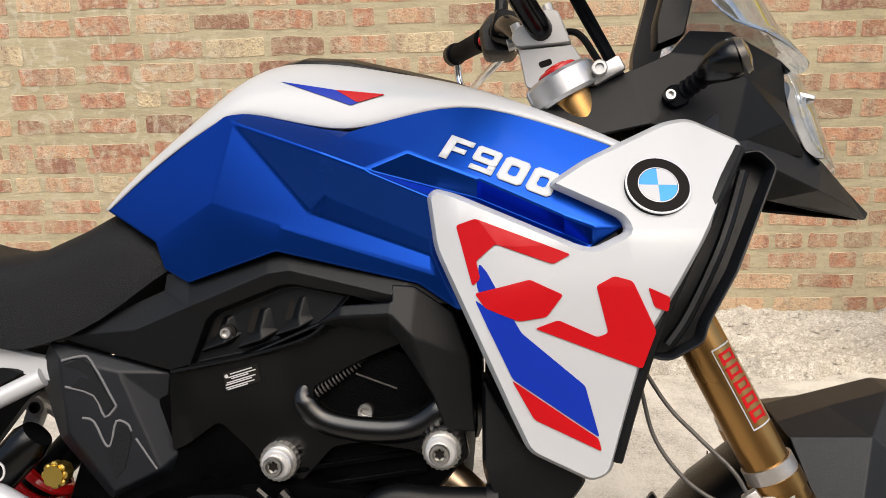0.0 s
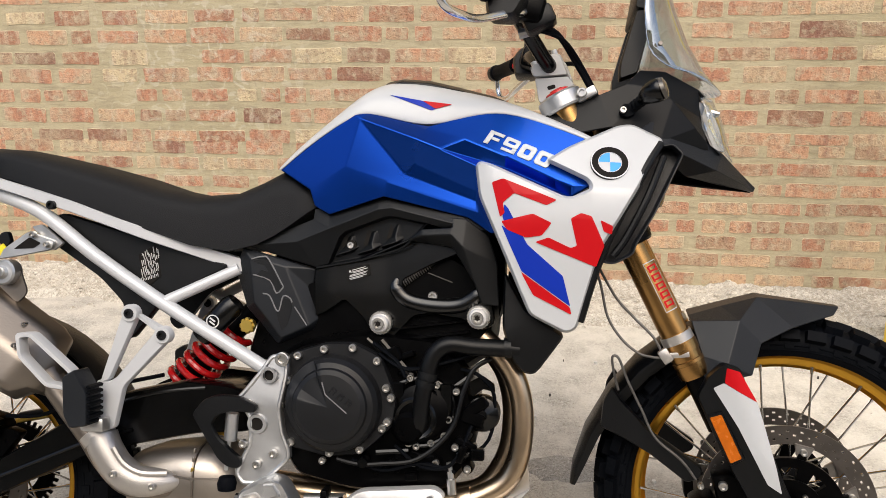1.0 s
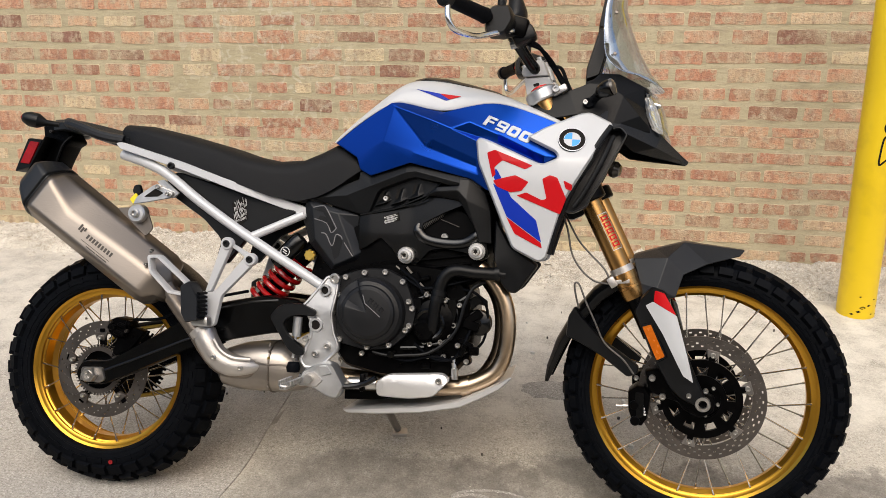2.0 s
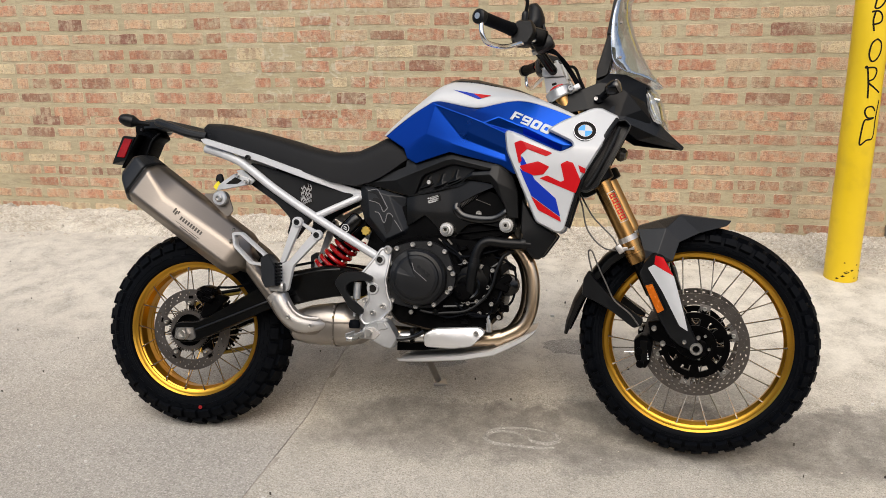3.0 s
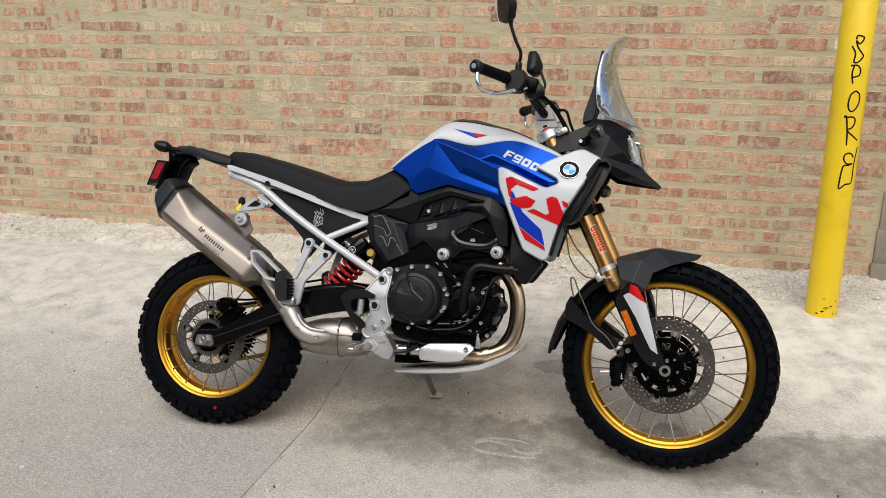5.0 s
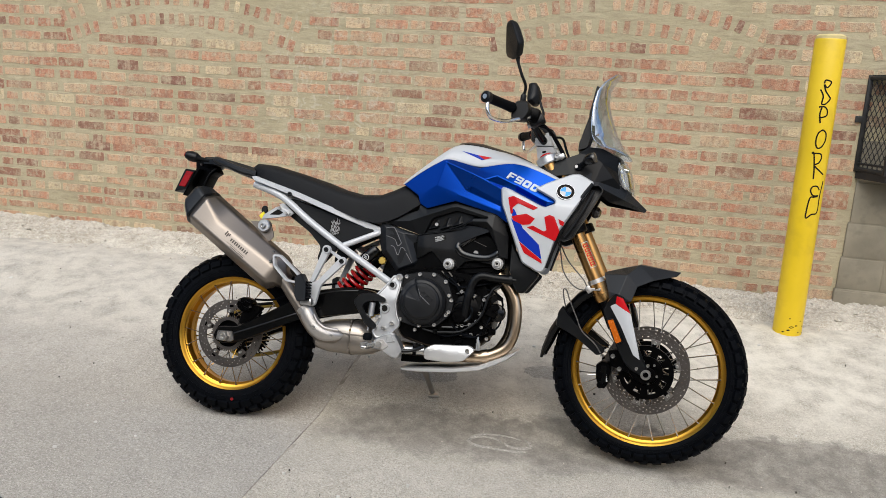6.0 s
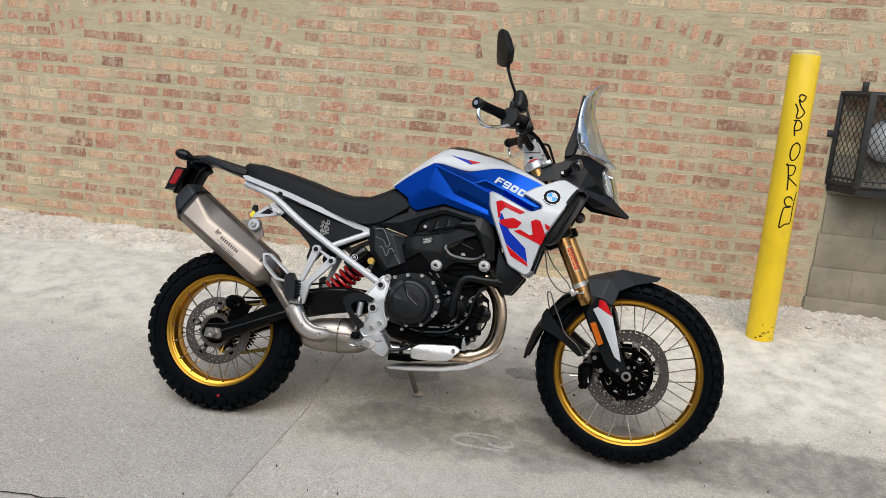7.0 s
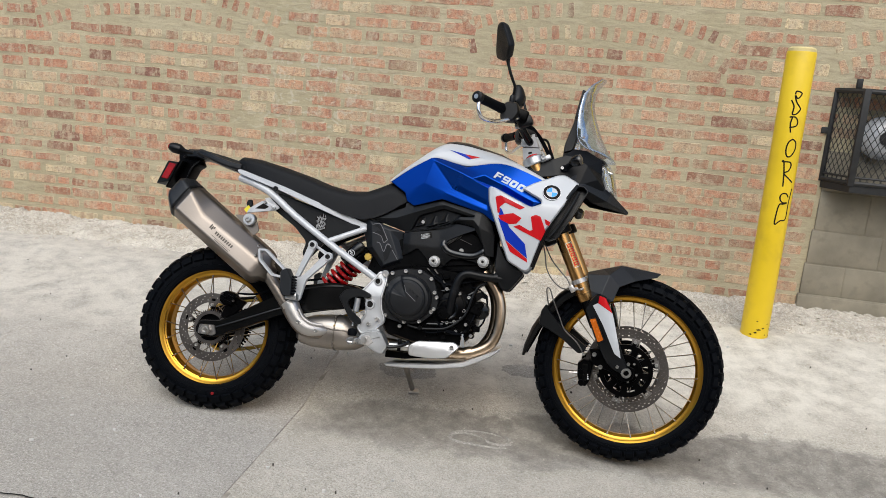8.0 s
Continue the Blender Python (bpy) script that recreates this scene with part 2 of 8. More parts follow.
BRICK = brick_material("brick_piece", False)
BRICK_REST = brick_material("brick_rest", True)
MORTAR = mortar_material("mortar", (0.382, 0.333, 0.214), (0.47, 0.41, 0.28), (0.27, 0.228, 0.155))
LIME = mortar_material("lime_edge", (0.49, 0.415, 0.275), (0.60, 0.525, 0.365), (0.36, 0.29, 0.20))
BLOCK = material("block", (0.225, 0.200, 0.150), 0.92, 0, 0.25, 5, 0.6, 220, dirt=(0.165, 0.145, 0.11), dirt_amount=0.6)
SLAB_L = ground_material("slab_smooth", (0.368, 0.345, 0.308), (0.48, 0.456, 0.416), (0.30, 0.28, 0.25), 0.0, 0.55)
SLAB_R = ground_material("slab_rough", (0.425, 0.395, 0.340), (0.56, 0.525, 0.46), (0.325, 0.30, 0.255), 0.76, 0.75)
DAMP = ground_material("damp_concrete", (0.36, 0.34, 0.305), (0.43, 0.41, 0.37), (0.29, 0.27, 0.24))
SCUFF = ground_material("scuffed_concrete", (0.31, 0.292, 0.262), (0.385, 0.365, 0.33), (0.25, 0.232, 0.21))
JOINT_DIRT = material("joint_dirt", (0.34, 0.31, 0.265), 0.95, 0, 0.3, 18, 0.8, 160)
EARTH = ground_material("earth", (0.47, 0.43, 0.36), (0.68, 0.64, 0.56), (0.26, 0.225, 0.175))
YELLOW = material("yellow_paint", (0.72, 0.50, 0.01), 0.42, 0, 0.07, 3, 0.25, 60, dirt=(0.45, 0.30, 0.02), dirt_amount=0.35)
GRIT = material("dark_grit", (0.06, 0.052, 0.045), 0.9, 0, 0.2, 20)
CHALK_WHITE = material("paint_flake", (0.62, 0.61, 0.58), 0.9, 0, 0.2, 20)
CHALK = material("worn_top", (0.60, 0.50, 0.24), 0.9, 0, 0.2, 20)
ETCHED = material("etched_print", (0.045, 0.038, 0.032), 0.5, 0.4)
INK = material("ink", (0.012, 0.011, 0.01), 0.5, spec=0.05)
IRON = material("black_iron", (0.022, 0.022, 0.022), 0.55, 0.3, 0.3, 30, 0.2)
WHITE = material("white_paint", (0.465, 0.48, 0.50), 0.34, 0, 0.02, 5, coat=0.15)
BLUE = material("blue_paint", (0.0018, 0.046, 0.32), 0.30, 0.9, 0.05, 5, 0.04, 900, coat=0.06)
RED = material("red_film", (0.44, 0.002, 0.006), 0.45, 0, 0.04, spec=0.2)
BLUE_FILM = material("blue_film", (0.002, 0.024, 0.33), 0.45, 0, 0.04, spec=0.2)
PLASTIC = material("black_plastic", (0.0016, 0.0020, 0.0027), 0.38, 0, 0.15, 12, 0.35, 1400, spec=0.26)
GREY_PLASTIC = material("grey_plastic", (0.0068, 0.0082, 0.0108), 0.40, 0, 0.12, 12, 0.35, 1400, spec=0.30)
LETTER = material("white_film", (0.52, 0.55, 0.58), 0.4, 0, 0.03, 20, spec=0.3)
SATIN = material("satin_black", (0.0014, 0.0018, 0.0026), 0.36, 0, 0.15, 12, 0.3, 1400, spec=0.19)
CASTING = material("frame_coat", (0.0009, 0.0010, 0.0012), 0.24, 0, 0.2, 9, 0.06, 500, spec=0.55)
GLOSS_BLACK = material("gloss_black", (0.0012, 0.0013, 0.0015), 0.22, 0, 0.2, 15, 0.1, 500, spec=0.34)
ENGINE_BLACK = material("engine_black", (0.0007, 0.0007, 0.0009), 0.30, 0.0, 0.3, 25, 0.3, 700, spec=0.07)
COVER_GREY = material("cover_grey", (0.0058, 0.0062, 0.0074), 0.42, 0.0, 0.12, 14, 0.25, 900, spec=0.26)
RUBBER = material("tyre_rubber", (0.0016, 0.0022, 0.0036), 0.60, 0, 0.25, 18, 0.35, 500, dirt=(0.016, 0.0155, 0.015), dirt_amount=0.12, spec=0.06)
SEAT = material("seat_cloth", (0.0042, 0.0047, 0.0060), 0.60, 0, 0.15, 9, 0.8, 1100, spec=0.22)
FRAME_WHITE = material("frame_white", (0.47, 0.482, 0.50), 0.35, 0.1, 0.03, 8, coat=0.2)
CAST = material("cast_silver", (0.53, 0.535, 0.54), 0.40, 0.95, 0.1, 20, 0.2, 900)
BOX_STEEL = material("box_steel", (0.36, 0.325, 0.29), 0.42, 1.0, 0.2, 9, 0.35, 120)
CAST_DULL = material("cast_steel", (0.50, 0.48, 0.46), 0.42, 0.9, 0.12, 14, 0.5, 350)
STEEL = material("bolt_steel", (0.55, 0.54, 0.52), 0.3, 0.95, 0.1, 40)
CHROME = material("polished", (0.72, 0.72, 0.72), 0.18, 1.0, 0.04)
TITAN = material("brushed_titanium", (0.245, 0.215, 0.187), 0.43, 1.0, 0.12, 3, 0.2, 260, stretch=(0.25, 1, 1))
PIPE = material("heated_pipe", (0.56, 0.43, 0.30), 0.3, 1.0, 0.25, 7)
ALU = material("sheet_aluminium", (0.62, 0.62, 0.62), 0.36, 0.6, 0.06, 5, 0.2, 240)
LAMP_GREY = material("lamp_silver", (0.20, 0.20, 0.195), 0.16, 0.95, 0.3, 30)
GOLD = material("gold_anodised", (0.62, 0.33, 0.042), 0.30, 1.0, 0.06, 7)
BRONZE = material("bronze_anodised", (0.40, 0.225, 0.080), 0.28, 1.0, 0.06, 5)
BRASS = material("brass", (0.6, 0.42, 0.1), 0.35, 1.0)
DISC = material("disc_steel", (0.15, 0.135, 0.125), 0.36, 0.95, 0.1, 30)
CLAMP = material("clamp_alloy", (0.46, 0.46, 0.455), 0.4, 0.35, 0.06, 20, 0.06, 900)
LUG = material("lug_steel", (0.30, 0.285, 0.27), 0.38, 0.95, 0.1, 30)
RED_PAINT = material("red_paint", (0.45, 0.008, 0.010), 0.25, 0, 0.05, coat=0.4)
AMBER = material("amber_plastic", (0.42, 0.095, 0.004), 0.26, 0, 0.2, 60, 0.5, 260)
RED_LENS = material("red_lens", (0.25, 0.004, 0.006), 0.2, 0, 0.15, 60, spec=0.3)
SMOKE = material("dark_lens", (0.05, 0.045, 0.04), 0.12, 0, 0.1)
TYRE_MARK = material("tyre_mark", (0.20, 0.012, 0.014), 0.8, spec=0.1)
HOSE_GREY = material("braided_hose", (0.09, 0.086, 0.082), 0.4, 0.4, 0.2, 60, 0.3, 900, spec=0.3)
HOSE = material("hose_rubber", (0.0018, 0.0020, 0.0025), 0.40, 0, 0.2, 20, 0.2, 500, spec=0.22)
PRINT = material("silver_print", (0.48, 0.48, 0.48), 0.5, 0)
YELLOW_TAG = material("yellow_tag", (0.72, 0.62, 0.02), 0.5)
# lighter grey that paints edge highlights onto the raised lines
LINE_GREY = material("highlight_grey", (0.16, 0.16, 0.165), 0.5)
SKY_BLUE = material("light_blue_film", (0.04, 0.30, 0.72), 0.3)


def glass_material(name, color, rough, alpha):
    m = bpy.data.materials.new(name)
    m.use_nodes = True
    nt = m.node_tree
    nt.nodes.remove(nt.nodes["Principled BSDF"])
    tr = nt.nodes.new("ShaderNodeBsdfTransparent")
    tr.inputs["Color"].default_value = (*color, 1)
    gl = nt.nodes.new("ShaderNodeBsdfGlossy")
    gl.inputs["Roughness"].default_value = rough
    # bluish gloss paints in the colour of reflected sky
    gl.inputs["Color"].default_value = (0.82, 0.90, 1.0, 1)
    fr = nt.nodes.new("ShaderNodeLayerWeight")
    pw = nt.nodes.new("ShaderNodeMath")
    pw.operation, pw.inputs[1].default_value = "POWER", 3.5
    nt.links.new(fr.outputs["Facing"], pw.inputs[0])
    ad = nt.nodes.new("ShaderNodeMath")
    ad.operation, ad.inputs[1].default_value, ad.inputs[2].default_value = "MULTIPLY_ADD", 0.6, alpha
    nt.links.new(pw.outputs[0], ad.inputs[0])
    mx = nt.nodes.new("ShaderNodeMixShader")
    nt.links.new(ad.outputs[0], mx.inputs[0])
    nt.links.new(tr.outputs[0], mx.inputs[1])
    nt.links.new(gl.outputs[0], mx.inputs[2])
    nt.links.new(mx.outputs[0], nt.nodes["Material Output"].inputs["Surface"])
    return m


SCREEN_GLASS = glass_material("clear_screen", (0.86, 0.89, 0.93), 0.06, 0.36)
LENS_GLASS = glass_material("clear_lens", (0.96, 0.97, 0.97), 0.05, 0.08)


# ---------------------------------------------------------------- mesh helpers
def finish(bm, angle=32):
    bmesh.ops.recalc_face_normals(bm, faces=bm.faces)
    for f in bm.faces:
        f.smooth = True
    for e in bm.edges:
        if len(e.link_faces) == 2 and e.calc_face_angle(0) > radians(angle):
            e.smooth = False


def part(name, bm, mat, parent=None, label="", m=None, angle=32, kind=""):
    """Links a bmesh as one mesh object under a thing or under a part."""
    finish(bm, angle)
    me = bpy.data.meshes.new(name)
    bm.to_mesh(me)
    bm.free()
    me.materials.append(mat)
    ob = new(name, me)
    if parent:
        ob.parent = parent
    if m is not None:
        ob.matrix_local = m
    return tagged(ob, label=label, kind=kind)


def flipped(bm):
    """The mirror image across the machine's middle plane."""
    c = bm.copy()
    bmesh.ops.scale(c, vec=(1, -1, 1), verts=c.verts)
    bmesh.ops.reverse_faces(c, faces=c.faces)
    return c


def pair(name, bm, mat, parent, label="", m=None, angle=32):
    """The same part on both sides of the machine; parent: one thing, or the right-hand and the left-hand part."""
    pr, pl = parent if isinstance(parent, tuple) else (parent, parent)
    c = flipped(bm)
    return part(name, bm, mat, pr, label, m, angle), part(name, c, mat, pl, label, m, angle)



def join(bm, other):
    me = bpy.data.meshes.new("tmp")
    other.to_mesh(me)
    other.free()
    bm.from_mesh(me)
    bpy.data.meshes.remove(me)
    return bm


def area2(p):
    return sum(p[i - 1][0] * p[i][1] - p[i][0] * p[i - 1][1] for i in range(len(p))) / 2


def fillet(p, r, n=3):
    """Rounds the corners of an outline."""
    out = []
    for i, b in enumerate(p):
        a, b, c = Vector(p[i - 1]), Vector(b), Vector(p[(i + 1) % len(p)])
        u, v = a - b, c - b
        k = min(r, u.length * 0.45, v.length * 0.45)
        if k < 1e-4:
            out.append(tuple(b))
            continue
        s, e = b + u.normalized() * k, b + v.normalized() * k
        for j in range(n + 1):
            t = j / n
            out.append(tuple(s * (1 - t) ** 2 + b * 2 * t * (1 - t) + e * t * t))
    return out


def inset(p, d):
    """Moves an anticlockwise outline inwards by d."""
    out = []
    for i in range(len(p)):
        a, b, c = Vector(p[i - 1]), Vector(p[i]), Vector(p[(i + 1) % len(p)])
        e1, e2 = (b - a).normalized(), (c - b).normalized()
        n1, n2 = Vector((-e1.y, e1.x)), Vector((-e2.y, e2.x))
        s = n1 + n2
        k = d / max(0.35, s.length_squared / 2) if s.length > 1e-6 else d
        out.append(tuple(b + s * (k / 2 * 1.0)))
    return out


def sheet(outline, y, thick=0.006, chamfer=0.003, r=0.008, step=0.03, back=True):
    """A moulded panel: an outline in x and z, pushed to the depth y (a number or a function of x and z), with a chamfered rim."""
    p = [(float(a), float(b)) for a, b in outline]
    if area2(p) < 0:
        p.reverse()
    p = fillet(p, r) if r else p
    bm = bmesh.new()
    q = inset(p, chamfer)
    rows = [[bm.verts.new((a, d, b)) for a, b in s] for s, d in ((q, 0.0), (p, chamfer), (p, thick))]
    n = len(p)
    bm.faces.new(rows[0])
    for r0, r1 in ((rows[0], rows[1]), (rows[1], rows[2])):
        for i in range(n):
            bm.faces.new((r0[i], r0[(i + 1) % n], r1[(i + 1) % n], r1[i]))
    if back:
        bm.faces.new(list(reversed(rows[2])))
    bm.normal_update()
    bmesh.ops.triangulate(bm, faces=[f for f in bm.faces if len(f.verts) > 4])
    if step and callable(y):
        for ax in (0, 2):
            lo, hi = min(v.co[ax] for v in bm.verts), max(v.co[ax] for v in bm.verts)
            k = math.ceil(lo / step + 0.01)
            while k * step < hi:
                co, no = [0, 0, 0], [0, 0, 0]
                co[ax], no[ax] = k * step, 1
                bmesh.ops.bisect_plane(bm, geom=bm.verts[:] + bm.edges[:] + bm.faces[:], plane_co=co, plane_no=no, dist=1e-5)
                k += 1
    for v in bm.verts:
        v.co.y += y(v.co.x, v.co.z) if callable(y) else y
    return bm


def smooth(points, n=6, closed=False):
    """A soft curve through the points."""
    p = [Vector(a) for a in points]
    out = []
    cnt = len(p)
    for i in range(cnt if closed else cnt - 1):
        if closed:
            a, b, c, d = p[i - 1], p[i], p[(i + 1) % cnt], p[(i + 2) % cnt]
        else:
            a, b, c, d = p[max(0, i - 1)], p[i], p[i + 1], p[min(cnt - 1, i + 2)]
        for j in range(n):
            t = j / n
            out.append(0.5 * ((2 * b) + (c - a) * t + (2 * a - 5 * b + 4 * c - d) * t * t + (3 * b - a - 3 * c + d) * t ** 3))
    if not closed:
        out.append(p[-1])
    return out


def tube(points, r, seg=10, closed=False, caps=True, flat=1.0):
    """A pipe along the points; r is a number or one radius a point."""
    p = [Vector(a) for a in points]
    n = len(p)
    rad = r if isinstance(r, (list, tuple)) else [r] * n
    bm = bmesh.new()
    rings, u = [], None
    for i in range(n):
        a, b = (p[i - 1], p[(i + 1) % n]) if closed else (p[max(0, i - 1)], p[min(n - 1, i + 1)])
        t = (b - a).normalized()
        if u is None:
            u = t.orthogonal().normalized() if abs(t.y) > 0.9 else t.cross(Vector((0, 1, 0))).normalized()
        u = (u - t * u.dot(t)).normalized()
        w = t.cross(u)
        rings.append([bm.verts.new(p[i] + (u * math.cos(6.2831853 * k / seg) + w * math.sin(6.2831853 * k / seg) * flat) * rad[i]) for k in range(seg)])
    for i in range(n if closed else n - 1):
        a, b = rings[i], rings[(i + 1) % n]
        for k in range(seg):
            bm.faces.new((a[k], a[(k + 1) % seg], b[(k + 1) % seg], b[k]))
    if caps and not closed:
        bm.faces.new(rings[0]), bm.faces.new(list(reversed(rings[-1])))
    return bm


def lathe(profile, centre=(0, 0, 0), seg=48, axis=(0, 1, 0), closed=False):
    """Turns a profile of (radius, along) about an axis through the centre."""
    bm = bmesh.new()
    q = Vector((0, 1, 0)).rotation_difference(Vector(axis).normalized())
    c = Vector(centre)
    rows = []
    for rr, yy in profile:
        if rr < 1e-6:
            rows.append([bm.verts.new(c + q @ Vector((0, yy, 0)))])
        else:
            rows.append([bm.verts.new(c + q @ Vector((rr * math.cos(6.2831853 * k / seg), yy, rr * math.sin(6.2831853 * k / seg)))) for k in range(seg)])
    cnt = len(rows)
    for i in range(cnt if closed else cnt - 1):
        a, b = rows[i], rows[(i + 1) % cnt]
        for k in range(seg):
            k2 = (k + 1) % seg
            if len(a) == 1 and len(b) == 1:
                continue
            if len(a) == 1:
                bm.faces.new((a[0], b[k2], b[k]))
            elif len(b) == 1:
                bm.faces.new((a[k], a[k2], b[0]))
            else:
                bm.faces.new((a[k], a[k2], b[k2], b[k]))
    return bm


def block(size, m=None, bevel=0.003, segs=2):
    bm = bmesh.new()
    bmesh.ops.create_cube(bm, size=1)
    bmesh.ops.scale(bm, vec=size, verts=bm.verts)
    if bevel:
        bmesh.ops.bevel(bm, geom=bm.edges[:], offset=bevel, segments=segs, profile=0.5, affect="EDGES")
    if m is not None:
        bmesh.ops.transform(bm, matrix=m, verts=bm.verts)
    return bm


def rod(a, b, r, seg=10):
    return tube([a, b], r, seg)


def loft(rings, caps=True, closed=True):
    bm = bmesh.new()
    rows = [[bm.verts.new(c) for c in ring] for ring in rings]
    n = len(rows[0])
    for a, b in zip(rows, rows[1:]):
        for k in range(n if closed else n - 1):
            bm.faces.new((a[k], a[(k + 1) % n], b[(k + 1) % n], b[k]))
    if caps:
        bm.faces.new(rows[0]), bm.faces.new(list(reversed(rows[-1])))
    return bm


# ---------------------------------------------------------------- ground
def fall(y):
    """Height of the paving, which rises towards the wall."""
    return 0.0 if y < 0.1 else min(0.232, 0.188 * (y - 0.1) * min(1, (y - 0.1) / 0.3 + 0.3))


def strip(x0, x1, y0, y1, nx, ny, zf):
    bm = bmesh.new()
    rows = [[bm.verts.new((x0 + (x1 - x0) * i / nx, y0 + (y1 - y0) * j / ny, zf(x0 + (x1 - x0) * i / nx, y0 + (y1 - y0) * j / ny))) for i in range(nx + 1)] for j in range(ny + 1)]
    for j in range(ny):
        for i in range(nx):
            bm.faces.new((rows[j][i], rows[j][i + 1], rows[j + 1][i + 1], rows[j + 1][i]))
    return bm


WALL = 1.88
JOINT = -0.447
bm = strip(-900, 900, -900, 900, 6, 6, lambda x, y: -0.06)
part("ground", bm, SLAB_L, None, "grey worn concrete ground of an alley", kind="structure")


def slab(name, x0, x1, mat, label, lift):
    # fine near the machine, coarse further off; the edge along the joint drops as a real step
    bm = strip(x0, x1, -5.2, WALL, 24, 96, lambda x, y: fall(y) + lift + 0.004 * noise.noise((x * 1.3, y * 1.3, 3.1)))
    edge = [e for e in bm.edges if e.is_boundary]
    ex = bmesh.ops.extrude_edge_only(bm, edges=edge)
    for v in ex["geom"]:
        if isinstance(v, bmesh.types.BMVert):
            v.co.z -= 0.25
    return part(name, bm, mat, None, label, kind="structure")


part("joint_fill", strip(JOINT - 0.022, JOINT + 0.016, -5.2, WALL, 3, 240, lambda x, y: fall(y) - 0.002 + 0.006 * noise.noise((x * 30, y * 9, 0))), JOINT_DIRT, None, "dirt in the joint between the slabs", kind="structure")
smooth_slab = slab("pavement", -9.0, JOINT - 0.0012, SLAB_L, "smooth grey concrete paving slab with scattered grit", 0.002)
rough_slab = slab("pavement", JOINT + 0.0012, 9.0, SLAB_R, "rough beige concrete paving slab with a damp patch and painted shade", 0.0)


# dried puddle rims and pale scuffs on the rough slab
for cx, cy, rx, ry, mat in ((-0.09, 0.53, 0.11, 0.06, DAMP), (0.42, 0.66, 0.09, 0.045, DAMP)):
    bm = bmesh.new()
    ring = [(cx + rx * k_ * math.cos(t), cy + ry * k_ * math.sin(t)) for t, k_ in ((6.2831853 * k / 36, 1 + 0.20 * noise.noise((k * 0.4, cx, 7)) + 0.08 * noise.noise((k * 1.3, cx, 3))) for k in range(36))]
    top = [bm.verts.new((x, y, fall(y) + 0.0068)) for x, y in ring]
    low = [bm.verts.new((cx + (x - cx) * 1.35, cy + (y - cy) * 1.35, fall(cy + (y - cy) * 1.35) - 0.004)) for x, y in ring]
    bm.faces.new(top)
    for k in range(36):
        bm.faces.new((top[k], top[(k + 1) % 36], low[(k + 1) % 36], low[k]))
    part("puddle_mark", bm, mat, rough_slab)
for cx, cy, rx, ry, a0, a1, w_ in ((0.24, 0.095, 0.065, 0.040, 20, 300, 0.018), (0.29, 0.115, 0.11, 0.045, 40, 200, 0.016), (0.36, 0.12, 0.05, 0.035, 200, 420, 0.022), (0.30, 0.07, 0.12, 0.02, 190, 330, 0.012)):
    bm = bmesh.new()
    prev = None
    for k in range(41):
        t = radians(a0 + (a1 - a0) * k / 40)
        wv = w_ * (0.6 + 0.6 * noise.noise((k * 0.35, cx * 9, 1.0))) * math.sin(math.pi * k / 40) ** 0.5
        row = [bm.verts.new((cx + (rx + d) * math.cos(t), cy + (ry + d) * math.sin(t), fall(cy + (ry + d) * math.sin(t)) + h)) for d, h in ((-wv, 0.0), (0.0, 0.0066), (wv, 0.0))]
        if prev:
            bm.faces.new((prev[0], row[0], row[1], prev[1]))
            bm.faces.new((prev[1], row[1], row[2], prev[2]))
        prev = row
    part("scuff_mark", bm, SCUFF, rough_slab)


def earth_height(x, y):
    t = (y - 1.34) / (WALL - 1.34)
    edge = 0.16 * noise.noise((x * 1.3, 0.3, 1.0)) + 0.10 * noise.noise((x * 5, 0.3, 4.0)) + 0.06 * noise.noise((x * 17, 0.3, 2.0))
    k = t - 0.34 - edge
    rise = -0.03 if k < -0.06 else min(0.030, (k + 0.06) * 0.5 - 0.012) + max(0, k) * 0.055
    rough = 0.020 * noise.noise((x * 6, y * 9, 0)) + 0.014 * noise.noise((x * 19, y * 24, 5)) + 0.010 * noise.noise((x * 48, y * 55, 9)) + 0.005 * noise.noise((x * 110, y * 120, 3))
    # the heap is thinned on the camera side so the bollard's foot shows in view
    rise -= 0.028 * math.exp(-((x - 1.546) / 0.16) ** 2) if y < 1.52 else 0
    return fall(y) + rise + max(0.0, min(1, k * 5 + 0.4)) * rough


bm = strip(-4.6, 3.4, 1.34, WALL, 900, 60, earth_height)
part("earth_strip", bm, EARTH, None, "crumbled mortar and earth heaped along the wall foot", kind="stuff")

# loose crumbs of mortar and grit on the paving and along the wall
bm = bmesh.new()
rng = random.Random(4)
for i in range(1500):
    if i < 1150:
        x, y = rng.uniform(-4.2, 3.2), 1.40 + 0.46 * rng.random() ** 0.8
        z, s = max(fall(y), earth_height(x, y)), rng.uniform(0.004, 0.015) * (1.8 if rng.random() < 0.06 else 1)
    else:
        x, y = rng.uniform(-3.5, 3.0), rng.uniform(-1.4, 1.45)
        z, s = fall(y), rng.uniform(0.002, 0.006)
    vs = [bm.verts.new((x + s * a * rng.uniform(0.6, 1.2), y + s * b * rng.uniform(0.6, 1.2), z + s * c * rng.uniform(0.4, 0.9))) for a, b, c in
          ((1, 0, 0), (0, 1, 0), (-1, 0, 0), (0, -1, 0), (0, 0, 1), (0, 0, -0.6))]
    for a, b in ((0, 1), (1, 2), (2, 3), (3, 0)):
        bm.faces.new((vs[a], vs[b], vs[4])), bm.faces.new((vs[b], vs[a], vs[5]))
part("rubble", bm, EARTH, None, "loose crumbs of mortar and grit on the ground", kind="stuff")

